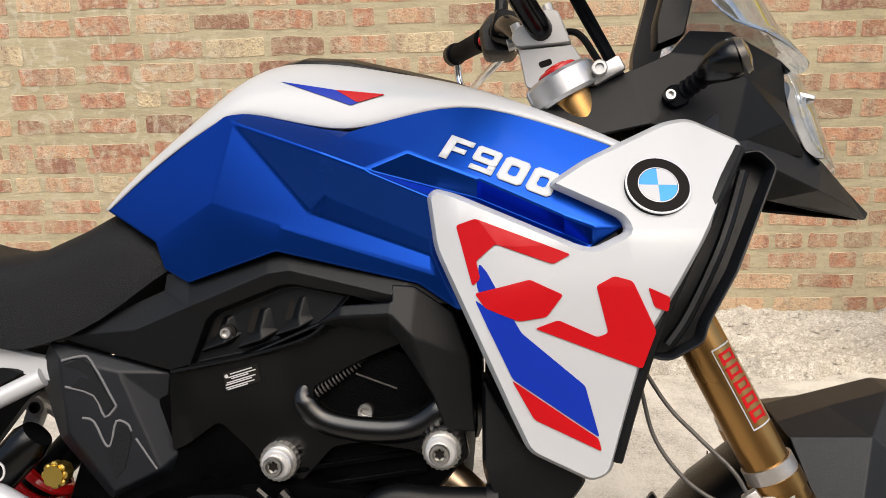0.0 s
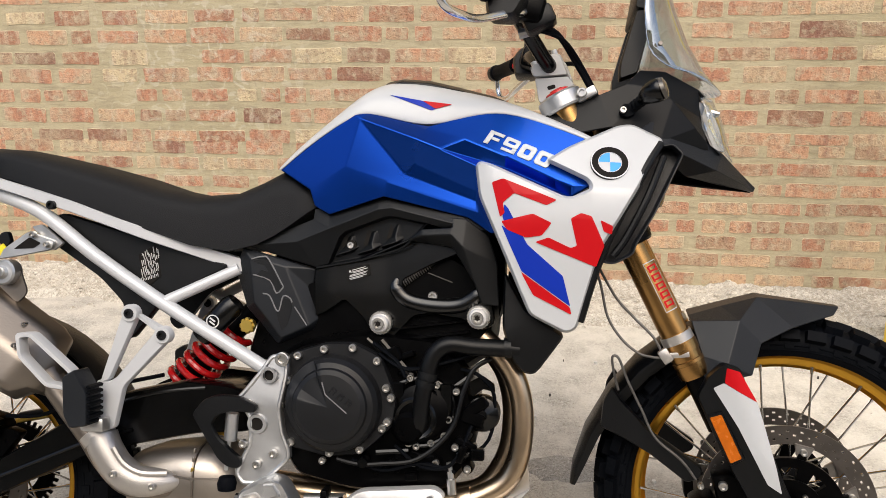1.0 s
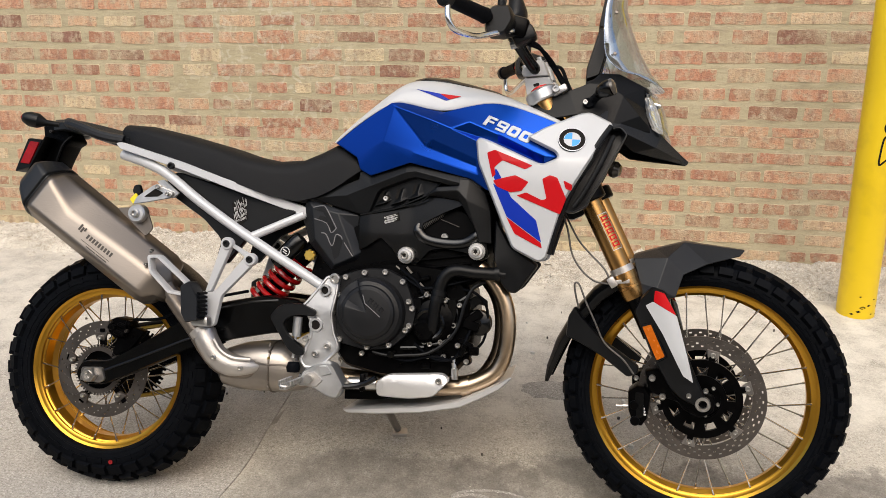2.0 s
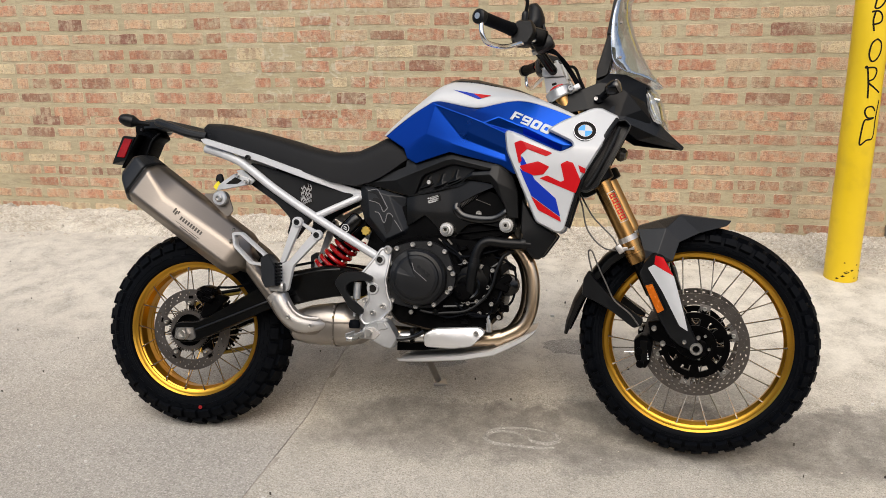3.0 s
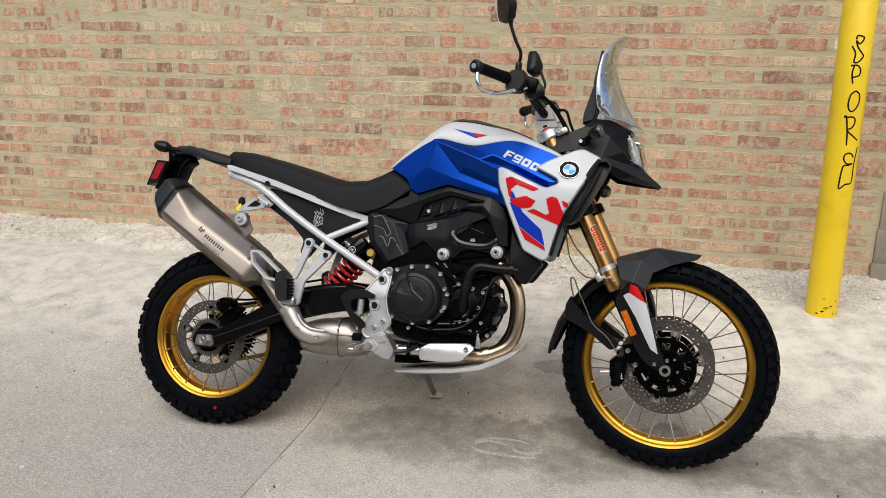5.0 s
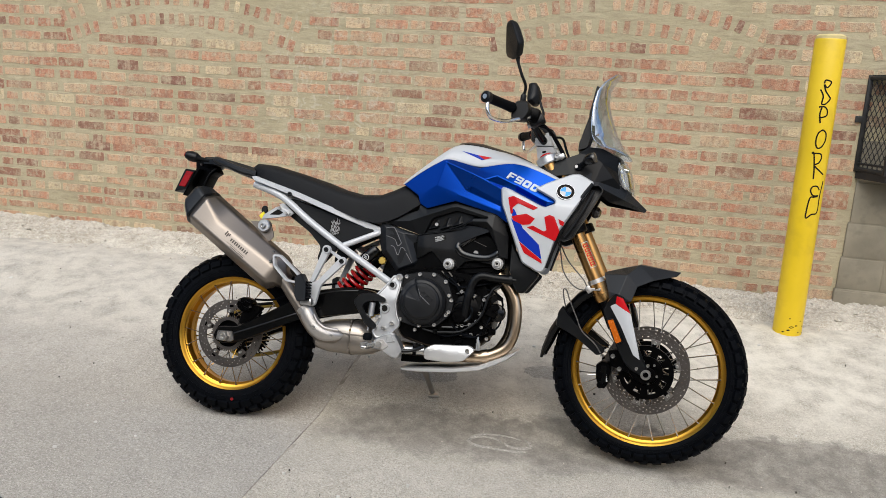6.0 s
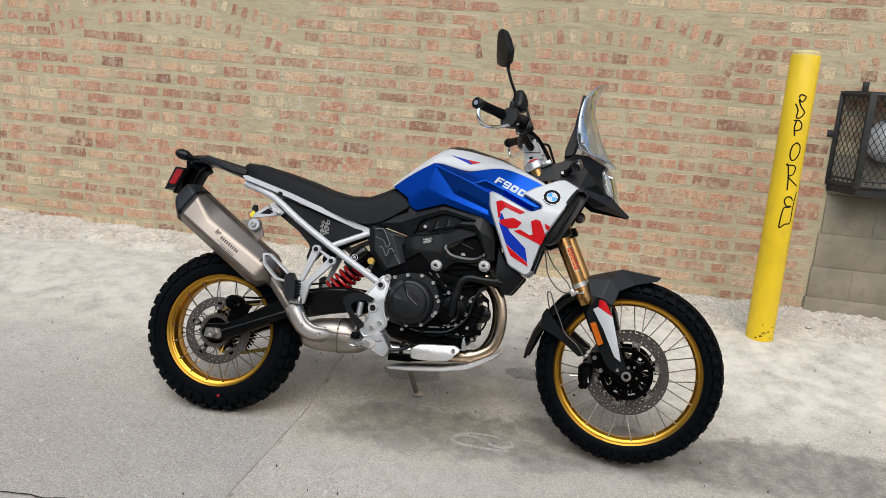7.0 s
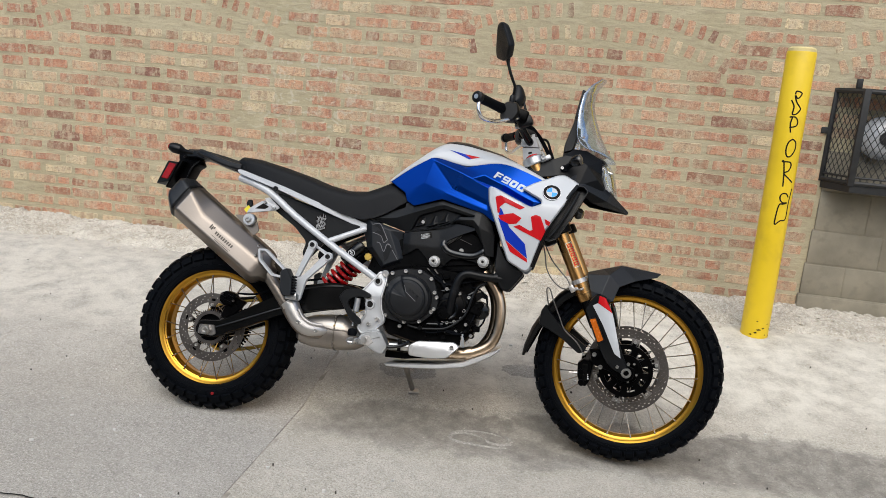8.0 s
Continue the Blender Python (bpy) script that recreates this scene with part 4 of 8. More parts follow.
for x, z, a_, b_ in ((0.040, 0.418, 0.022, 0.016), (0.070, 0.424, 0.026, 0.010), (0.062, 0.402, 0.03, 0.012), (0.088, 0.432, 0.014, 0.014)):
    part("caliper_rib", block((a_, 0.02, b_), pose(x, -0.110, z, 0, 20, 0), 0.003, 1), ENGINE_BLACK, cal)
for x, z in ((0.036, 0.432), (0.084, 0.410)):
    bolt(x, -0.112, z, 0.0045, cal, DISC)
part("caliper_arm", sheet([(0.03, 0.33), (0.05, 0.40), (0.10, 0.42), (0.13, 0.41), (0.09, 0.36)], -0.098, 0.02, 0.004, 0.008), ENGINE_BLACK, bike)
part("brake_hose", tube(smooth([(0.09, -0.09, 0.44), (0.18, -0.10, 0.45), (0.28, -0.105, 0.50), (0.42, -0.10, 0.535)], 5), 0.004, 6), RUBBER, bike)
part("hugger", loft([[(REAR[0] + r * math.cos(t), y, REAR[1] + r * math.sin(t)) for y, r in ((-0.06, 0.335), (-0.03, 0.348), (0.03, 0.348), (0.06, 0.335), (0.055, 0.331), (0.0, 0.343), (-0.055, 0.331))] for t in [radians(30 + 7 * k) for k in range(8)]]), PLASTIC, bike)

# ---------------------------------------------------------------- frame, shock
TUBE = 0.0135
for s in (-1, 1):
    part("frame_tube", tube(smooth([(0.062, s * 0.118, 0.886), (0.185, s * 0.135, 0.845), (0.30, s * 0.14, 0.765), (0.443, s * 0.145, 0.675), (0.56, s * 0.145, 0.606), (0.665, s * 0.145, 0.545)], 4), TUBE, 12), FRAME_WHITE, bike, "white painted frame tube")
    part("frame_tube", tube([(0.44, s * 0.145, 0.677), (0.575, s * 0.112, 0.742)], 0.011, 12), FRAME_WHITE, bike, "white painted frame tube")
    q = [(0.058, 0.913), (0.075, 0.916), (0.255, 0.866), (0.57, 0.764), (0.60, 0.755), (0.588, 0.732), (0.557, 0.743), (0.255, 0.844), (0.07, 0.898)]
    part("seat_rail", sheet(q, lambda x, z: (-0.152 + 0.26 * max(0, x - 0.40)) if s < 0 else (0.138 - 0.26 * max(0, x - 0.40)), 0.014, 0.003, 0.006), FRAME_WHITE, bike, "white painted seat rail")
bolt(0.222, -0.153, 0.856, 0.0085, bike, PLASTIC)
bm = sheet([(0.175, 0.80), (0.215, 0.845), (0.56, 0.748), (0.43, 0.685), (0.36, 0.60), (0.335, 0.62), (0.35, 0.668), (0.30, 0.72)], -0.118, 0.02, 0.004, 0.015)
pair("inner_cover", bm, PLASTIC, bike, "black plastic inner mudguard")
pair("tail_tray", sheet([(0.10, 0.885), (0.20, 0.86), (0.52, 0.76), (0.50, 0.84), (0.30, 0.88)], -0.11, 0.02, 0.003, 0.01), PLASTIC, bike)
lab = tagged(part("label_plate", sheet([(0.378, 0.765), (0.412, 0.785), (0.425, 0.725), (0.392, 0.70)], -0.1195, 0.001, 0.0003, 0.002), INK, bike, "black sticker with small grey print"))
rngp = random.Random(5)
for k in range(11):
    z0 = -0.026
    while z0 < 0.026:
        ln = rngp.uniform(0.004, 0.014)
        part("print_line", block((0.0013, 0.0006, ln), pose(0.3865 + 0.0032 * k, -0.1205, 0.742 + 0.0012 * k + z0, 0, -12, 0), 0), PRINT, lab)
        z0 += ln + rngp.uniform(0.002, 0.006)

# shock with its red spring
lo, hi = Vector((0.425, -0.035, 0.505)), Vector((0.575, -0.035, 0.655))
d = (hi - lo).normalized()
u = d.cross(Vector((0, 1, 0))).normalized()
w = d.cross(u)
coil = []
for k in range(150):
    t = k / 149
    a = t * 6.5 * 6.2831853
    coil.append(lo + (hi - lo) * (0.05 + 0.72 * t) + (u * math.cos(a) + w * math.sin(a)) * 0.036)
shock = part("shock_body", tube([lo - d * 0.03, lo, hi, hi + d * 0.05], [0.016, 0.02, 0.022, 0.022], 16), ENGINE_BLACK, bike, "black shock absorber")
part("spring", tube(coil, 0.0072, 8), RED_PAINT, shock, "red coil spring")
part("reservoir", tube([(0.505, -0.125, 0.612), (0.512, -0.125, 0.619), (0.566, -0.125, 0.672), (0.575, -0.125, 0.681)], [0.019, 0.0225, 0.0225, 0.018], 24), GLOSS_BLACK, shock, "black damper reservoir")
part("badge", lathe([(0.0105, -0.149), (0.0125, -0.149), (0.0125, -0.1475), (0.0105, -0.1475)], (0.538, 0, 0.645), 28, closed=True), PRINT, shock, "round white printed mark")
part("badge_bar", block((0.012, 0.0012, 0.0028), pose(0.538, -0.1486, 0.648, 0, 35, 0), 0), PRINT, shock)
part("badge_bar", block((0.012, 0.0012, 0.0028), pose(0.537, -0.1486, 0.642, 0, 35, 0), 0), PRINT, shock)
bm = lathe([(0, -0.012), (0.012, -0.012), (0.012, 0.012), (0, 0.012)], (0.60, -0.13, 0.638), 8)
for k in range(4):
    join(bm, block((0.03, 0.012, 0.008), Matrix.Translation((0.60, -0.134, 0.638)) @ Matrix.Rotation(0.785 * k, 4, "Y"), 0.002, 1))
part("adjuster", bm, BRASS, shock, "brass preload adjuster")

# ---------------------------------------------------------------- engine
bm = sheet([(0.655, 0.585), (0.70, 0.612), (0.82, 0.635), (0.95, 0.625), (1.01, 0.58), (1.03, 0.47), (1.02, 0.40), (0.975, 0.345), (0.80, 0.335), (0.69, 0.36), (0.655, 0.42)], -0.125, 0.25, 0.018, 0.02)
engine = part("engine_block", bm, ENGINE_BLACK, bike, "black engine casing crowded with bolts and hoses")
bm = sheet([(0.82, 0.62), (0.84, 0.76), (0.98, 0.78), (1.07, 0.72), (1.06, 0.60), (1.0, 0.56)], -0.105, 0.21, 0.02, 0.02)
part("cylinder_head", bm, ENGINE_BLACK, engine)
for k in range(4):
    part("fin", block((0.17, 0.235, 0.006), pose(0.93 + 0.01 * k, 0, 0.625 + 0.022 * k, 0, -8, 0), 0.001, 1), ENGINE_BLACK, engine)
flange = [(0.672, 0.586), (0.70, 0.596), (0.752, 0.612), (0.806, 0.613), (0.855, 0.590), (0.876, 0.535), (0.884, 0.512), (0.876, 0.465), (0.862, 0.450), (0.82, 0.412), (0.757, 0.404), (0.682, 0.42), (0.660, 0.49), (0.672, 0.545)]
part("cover_flange", sheet(flange, -0.150, 0.03, 0.004, 0.012), COVER_GREY, engine)
CC = (0.768, 0.503)
# a dished round lid; its upper rear sector is stepped down behind a slanting ridge
bm = bmesh.new()
PROF = ((0.0, 0.199), (0.030, 0.1985), (0.058, 0.196), (0.066, 0.191), (0.069, 0.1855), (0.078, 0.182), (0.085, 0.172), (0.089, 0.150), (0.089, 0.140))
rows = []
for r, d in PROF[1:]:
    row = []
    for k in range(96):
        a = 360 * k / 96
        sec = max(0.0, min(1.0, (a - 108) / 5)) * max(0.0, min(1.0, (166 - a) / 16))
        row.append(bm.verts.new((CC[0] + r * math.cos(radians(a)), -(d - 0.0085 * sec * max(0.0, min(1.0, (r - 0.012) / 0.02)) * (1.0 if r < 0.080 else 0.0)), CC[1] + r * math.sin(radians(a)))))
    rows.append(row)
hub_ = bm.verts.new((CC[0], -PROF[0][1], CC[1]))
for k in range(96):
    bm.faces.new((hub_, rows[0][k], rows[0][(k + 1) % 96]))
    for a_, b_ in zip(rows, rows[1:]):
        bm.faces.new((a_[k], b_[k], b_[(k + 1) % 96], a_[(k + 1) % 96]))
cover = part("clutch_cover", bm, COVER_GREY, engine, "matt dark grey round clutch cover", angle=24)
part("raised_line", tube([(0.758, -0.1992, 0.548), (0.764, -0.1992, 0.526), (0.802, -0.1985, 0.494)], 0.0012, 6), LINE_GREY, cover)
for k in range(3):
    u = Vector((0.0135, 0, -0.0105)) * k
    for dx, dz, lx, lz in ((-0.004, 0, 0.002, 0.013), (0.004, 0, 0.002, 0.013), (0, 0.0045, 0.008, 0.002), (0, -0.001 if k != 1 else 0.002, 0.008, 0.002)):
        part("raised_letter", block((lx, 0.0024, lz), Matrix.Translation(Vector((0.778, -0.1985, 0.533)) + u) @ Matrix.Rotation(radians(38), 4, "Y") @ Matrix.Translation((dx, 0, dz)), 0.0005, 1), COVER_GREY, cover)
for x, z in ((0.702, 0.588), (0.751, 0.601), (0.804, 0.605), (0.849, 0.583), (0.865, 0.534), (0.874, 0.517), (0.867, 0.473), (0.858, 0.461), (0.817, 0.421), (0.761, 0.413), (0.688, 0.429), (0.669, 0.497), (0.682, 0.542)):
    bolt(x, -0.152, z, 0.0075, engine)
for x, z, r in ((0.679, 0.583, 0.013),):
    bolt(x, -0.172, z, r, engine)
# second round cover, pump, small castings
part("pump_cover", lathe([(0, -0.150), (0.040, -0.150), (0.052, -0.144), (0.060, -0.13), (0.066, -0.12), (0.066, -0.10)], (0.930, 0, 0.490), 48), ENGINE_BLACK, engine)
part("pump_cover", lathe([(0, -0.160), (0.022, -0.160), (0.03, -0.150), (0.03, -0.12)], (0.905, 0, 0.462), 32), ENGINE_BLACK, engine)
for x, z in ((0.908, 0.553), (0.956, 0.541), (0.992, 0.531), (0.978, 0.480), (0.946, 0.436), (0.919, 0.429), (0.905, 0.434), (0.915, 0.399), (1.013, 0.391), (0.822, 0.400), (0.97, 0.45), (0.955, 0.40), (0.745, 0.395), (0.99, 0.43)):
    boss = part("boss", lathe([(0, -0.138), (0.0085, -0.138), (0.0105, -0.134), (0.0125, -0.11), (0, -0.11)], (x, 0, z), 14), ENGINE_BLACK, engine)
    bolt(x, -0.139, z, 0.0068, engine)
# rim of the second cover and ribs between its bolts
part("pump_rim", tube(smooth([(0.866, -0.136, 0.520), (0.885, -0.138, 0.540), (0.930, -0.138, 0.552), (0.975, -0.138, 0.535), (0.988, -0.138, 0.490), (0.972, -0.138, 0.450), (0.935, -0.138, 0.430), (0.895, -0.138, 0.432)], 5), 0.0045, 8), GLOSS_BLACK, engine)
part("pump_ring", lathe([(0.030, -0.152), (0.036, -0.154), (0.040, -0.150), (0.040, -0.14), (0.030, -0.14)], (0.917, 0, 0.480), 36, closed=True), GLOSS_BLACK, engine)
for a, b, r in (((0.853, -0.132, 0.618), (0.910, -0.136, 0.556), 0.007), ((0.826, -0.130, 0.620), (0.900, -0.136, 0.560), 0.005), ((0.873, -0.136, 0.520), (0.906, -0.138, 0.552), 0.005), ((0.985, -0.130, 0.535), (1.020, -0.120, 0.560), 0.006), ((0.995, -0.132, 0.415), (1.018, -0.125, 0.455), 0.006), ((0.985, -0.130, 0.40), (1.022, -0.122, 0.42), 0.005), ((0.845, -0.14, 0.415), (0.905, -0.14, 0.42), 0.006)):
    part("cast_rib", rod(a, b, r, 8), GLOSS_BLACK, engine)
part("wiring_loom", tube(smooth([(0.775, -0.152, 0.402), (0.815, -0.158, 0.396), (0.859, -0.160, 0.399), (0.925, -0.160, 0.411), (0.984, -0.156, 0.464), (1.006, -0.150, 0.535), (1.025, -0.145, 0.574), (1.054, -0.138, 0.592)], 5), 0.0044, 8), HOSE, engine, "black wiring loom")
part("loom_tap", lathe([(0, -0.165), (0.009, -0.165), (0.010, -0.16), (0.010, -0.14), (0, -0.14)], (0.824, 0, 0.399), 16), GLOSS_BLACK, engine)
part("bracket", sheet([(1.012, 0.545), (1.038, 0.560), (1.060, 0.545), (1.062, 0.530), (1.040, 0.535), (1.020, 0.520)], -0.128, 0.004, 0.001, 0.003), GLOSS_BLACK, engine)
part("filler_cap", sheet([(0.962, 0.545), (0.985, 0.545), (0.985, 0.500), (0.978, 0.480), (0.962, 0.490)], -0.146, 0.02, 0.004, 0.006), GLOSS_BLACK, engine)
part("horn", lathe([(0, -0.128), (0.010, -0.130), (0.020, -0.122), (0.031, -0.118), (0.034, -0.110), (0.034, -0.09), (0, -0.09)], (1.037, 0, 0.487), 32), GLOSS_BLACK, bike, "black round horn")
part("water_hose", tube(smooth([(1.105, -0.150, 0.612), (1.06, -0.152, 0.613), (1.025, -0.153, 0.614), (0.982, -0.154, 0.617), (0.957, -0.154, 0.604), (0.944, -0.154, 0.578), (0.940, -0.153, 0.558), (0.931, -0.152, 0.522), (0.926, -0.148, 0.476), (0.924, -0.138, 0.455)], 5), 0.0155, 14), HOSE, bike, "thick black rubber coolant hose")
for x, z, ax in ((0.9405, 0.560, (0.2, 0, 1)), (0.9365, 0.545, (0.25, 0, 1)), (1.085, 0.614, (1, 0, 0.05))):
    part("hose_clamp", lathe([(0.0172, -0.006), (0.0185, -0.006), (0.0185, 0.006), (0.0172, 0.006)], (x, -0.152, z), 24, ax, True), PLASTIC, bike)
rngb = random.Random(8)
for k in range(26):
    x, z = rngb.uniform(0.86, 1.03), rngb.uniform(0.37, 0.60)
    y = -0.128 - rngb.uniform(0, 0.012)
    part("casting", block((rngb.uniform(0.012, 0.045), 0.02, rngb.uniform(0.010, 0.035)), pose(x, y, z, 0, rngb.uniform(-40, 40), 0), 0.003, 1), ENGINE_BLACK, engine)
for k, pts in enumerate((((0.85, -0.14, 0.595), (0.90, -0.15, 0.57), (0.96, -0.145, 0.58), (1.03, -0.13, 0.60)), ((0.88, -0.145, 0.43), (0.93, -0.15, 0.395), (0.985, -0.145, 0.40), (1.02, -0.135, 0.47)), ((0.80, -0.14, 0.40), (0.86, -0.15, 0.385), (0.93, -0.15, 0.40), (0.99, -0.14, 0.385)), ((0.84, -0.145, 0.615), (0.885, -0.15, 0.582), (0.90, -0.152, 0.555)), ((1.0, -0.13, 0.57), (1.035, -0.14, 0.56), (1.06, -0.12, 0.52), (1.05, -0.11, 0.44), (1.0, -0.12, 0.40)))):
    part("cable", tube(smooth(pts, 5), 0.0036, 6), RUBBER, engine)
part("sensor", tube([(0.986, -0.140, 0.345), (0.984, -0.140, 0.372), (0.984, -0.140, 0.373), (0.979, -0.14, 0.402)], [0.0085, 0.0085, 0.006, 0.005], 10), STEEL, engine, "silver oxygen sensor")

# ---------------------------------------------------------------- exhaust
for y, dx in ((-0.105, 0.0), (-0.045, -0.018)):
    part("header_pipe", tube(smooth([(1.035 + dx, y, 0.628), (1.070 + dx, y, 0.595), (1.099 + dx, y, 0.550), (1.112 + dx, y, 0.490), (1.107 + dx, y, 0.417), (1.084 + dx, y, 0.365), (1.036, y, 0.334), (0.985, y, 0.320), (0.90, y * 0.9, 0.312), (0.75, y * 0.8, 0.315), (0.58, y * 0.8, 0.33)], 6), 0.0205, 16), PIPE, bike, "heat-tinted steel header pipe")
part("pipe_joint", lathe([(0.021, -0.012), (0.0245, -0.012), (0.0245, 0.012), (0.021, 0.012)], (1.01, -0.105, 0.325), 24, (1, 0, 0.25), True), PIPE, bike)
secs = []
for x, zc, hz, hy, yc in ((0.345, 0.325, 0.030, 0.05, -0.055), (0.362, 0.330, 0.050, 0.075, -0.055), (0.405, 0.333, 0.062, 0.085, -0.055), (0.47, 0.337, 0.067, 0.090, -0.055), (0.530, 0.338, 0.066, 0.090, -0.055), (0.575, 0.330, 0.050, 0.075, -0.055), (0.60, 0.325, 0.030, 0.05, -0.055)):
    secs.append([(x, yc + hy * math.copysign(abs(math.cos(a)) ** 0.7, math.cos(a)), zc + hz * math.copysign(abs(math.sin(a)) ** 0.7, math.sin(a))) for a in [6.2831853 * k / 28 for k in range(28)]])
cat = part("silencer_box", loft(secs), BOX_STEEL, bike, "dull steel exhaust collector box")
part("weld_band", tube([(0.499, -0.055 + 0.091 * math.copysign(abs(math.cos(a)) ** 0.7, math.cos(a)), 0.3375 + 0.0675 * math.copysign(abs(math.sin(a)) ** 0.7, math.sin(a))) for a in [6.2831853 * k / 40 for k in range(40)]], 0.0028, 6, True), TITAN, cat)
part("seam", tube(smooth([(0.445, -0.1455, 0.357), (0.475, -0.1475, 0.353), (0.50, -0.148, 0.351), (0.56, -0.144, 0.352)], 4), 0.002, 6), BOX_STEEL, cat)
for z in (0.400, 0.385, 0.366, 0.348, 0.305, 0.290):
    part("weld_stitch", block((0.006, 0.006, 0.010), pose(0.4985, -0.1465 + 0.9 * abs(z - 0.3375) ** 1.6, z, 0, 8, 0), 0.002, 1), BRASS if z == 0.366 else BOX_STEEL, cat)
part("mid_pipe", tube(smooth([(0.47, -0.110, 0.338), (0.425, -0.140, 0.332), (0.378, -0.155, 0.342), (0.340, -0.160, 0.380), (0.305, -0.162, 0.430), (0.262, -0.163, 0.485), (0.22, -0.162, 0.540)], 6), [0.024] * 36 + [0.026], 18), TITAN, bike, "steel link pipe")
# cast shield over the bend: swells at the bend, tapers into the box
line = smooth([(0.475, -0.128, 0.345), (0.445, -0.142, 0.342), (0.400, -0.158, 0.346), (0.366, -0.166, 0.368), (0.342, -0.168, 0.402), (0.330, -0.166, 0.428)], 5)
part("heat_shield", tube(line, [0.010 + 0.020 * math.sin(min(1.0, k / (len(line) * 0.45)) * 1.5708) for k in range(len(line))], 18), CAST_DULL, bike, "cast steel shield on the link pipe")
part("shield_ridge", tube(smooth([(0.455, -0.158, 0.362), (0.415, -0.178, 0.366), (0.385, -0.186, 0.384), (0.366, -0.188, 0.412)], 4), 0.006, 8), CAST_DULL, bike)
bolt(0.372, -0.196, 0.366, 0.0065, bike)
bolt(0.436, -0.172, 0.340, 0.0065, bike)
part("pipe_clamp", lathe([(0.0285, -0.010), (0.0315, -0.009), (0.0315, 0.009), (0.0285, 0.010)], (0.322, -0.164, 0.428), 26, (0.62, 0, -0.78), True), CAST_DULL, bike)
# muffler: a faceted can along a slanted axis
ax, nn = Vector((0.822, 0, -0.569)), Vector((0.569, 0, 0.822))
org = Vector((-0.1215, 0, 0.777))
SEC = ((0.068, -0.105), (0.066, -0.165), (0.034, -0.214), (-0.044, -0.226), (-0.080, -0.176), (-0.076, -0.10), (0.05, -0.092))


def ridge(s):
    """The upper crease dives behind the end cap, then runs along the can."""
    knots = ((-1.0, 0.052), (0.0, 0.052), (0.108, 0.010), (0.159, 0.012), (0.34, 0.021), (1.0, 0.021))
    for (a, u), (b, v) in zip(knots, knots[1:]):
        if s <= b:
            return u + (v - u) * (s - a) / (b - a)


def can_ring(s, k, shift=0.0):
    q = fillet([(ridge(s) if n == 2 else a, b) for n, (a, b) in enumerate(SEC)], 0.013, 4)
    return [org + ax * s + nn * (a * k + shift) + Vector((0, -0.158 + (b + 0.158) * k, 0)) for a, b in q]


muffler = part("muffler", loft([can_ring(s, 1.0) for s in (0.0, 0.02, 0.06, 0.09, 0.108, 0.13, 0.159, 0.22, 0.30, 0.372)] + [can_ring(0.398, 0.92, -0.002), can_ring(0.412, 0.55, -0.004), can_ring(0.44, 0.42, -0.004)]), TITAN, bike, "brushed titanium silencer can", angle=180)
muffler.modifiers.new("shade", "WEIGHTED_NORMAL").keep_sharp = False
cap = part("end_cap", loft([can_ring(0.0, 1.012), can_ring(-0.01, 1.012), can_ring(-0.045, 0.86, 0.012), can_ring(-0.062, 0.66, 0.014), can_ring(-0.055, 0.52, 0.014), can_ring(-0.03, 0.46, 0.014)]), GREY_PLASTIC, muffler, "black faceted end cap", angle=180)
cap.modifiers.new("shade", "WEIGHTED_NORMAL").keep_sharp = False
part("can_band", loft([can_ring(0.004, 1.02), can_ring(0.004, 1.012), can_ring(-0.006, 1.012), can_ring(-0.006, 1.02)], False), PLASTIC, muffler)
for s, n in ((0.36, 0.03), (0.36, -0.035), (0.335, 0.055)):
    p = org + ax * s + nn * n
    bolt(p.x, -0.213 if n < 0.05 else -0.175, p.z, 0.0045, muffler)
# printed maker's mark on the can: plain bars
marks = [(0.120, 0.010, 0.0045, 0.018), (0.128, 0.007, 0.0045, 0.015), (0.135, 0.012, 0.004, 0.010)] + [(0.152 + 0.0098 * k, 0.002, 0.0055, 0.0125) for k in range(9)] + [(0.19, -0.014, 0.095, 0.0014), (0.180, -0.020, 0.032, 0.0026), (0.216, -0.020, 0.034, 0.0026)]
for s, n, ln, hh in marks:
    s, n = s + 0.040, n - 0.010
    p = org + ax * s + nn * n
    part("printed_bar", block((ln, 0.0012, hh), Matrix.Translation((p.x, -0.2266 + 0.207 * (n + 0.044), p.z)) @ Matrix.Rotation(radians(34.7), 4, "Y") @ Matrix.Rotation(radians(-11.5), 4, "X"), 0), ETCHED, muffler, "dark printed bar")
part("lug", sheet([(0.068, 0.742), (0.152, 0.745), (0.172, 0.69), (0.150, 0.668)], -0.148, 0.004, 0.001, 0.01), TITAN, muffler)
# hanger with its round rubber bush
hang = part("hanger", sheet([(0.118, 0.752), (0.128, 0.772), (0.178, 0.806), (0.232, 0.788), (0.226, 0.772), (0.165, 0.760)], -0.158, 0.008, 0.002, 0.006), CAST, bike, "polished exhaust hanger")
part("hanger_gap", sheet([(0.150, 0.772), (0.182, 0.795), (0.205, 0.784), (0.19, 0.774)], -0.1592, 0.001, 0.0003, 0.003), INK, hang)
part("bush", lathe([(0, -0.172), (0.010, -0.172), (0.013, -0.167), (0.021, -0.167), (0.024, -0.163), (0.024, -0.14), (0, -0.14)], (0.133, 0, 0.728), 28), CAST, hang)
bolt(0.133, -0.170, 0.728, 0.010, hang)
bolt(0.190, -0.160, 0.800, 0.006, hang)
bolt(0.218, -0.160, 0.782, 0.006, hang)
part("strap_plate", sheet([(0.18, 0.815), (0.20, 0.82), (0.245, 0.785), (0.225, 0.77)], -0.150, 0.006, 0.001, 0.004), STEEL, hang)
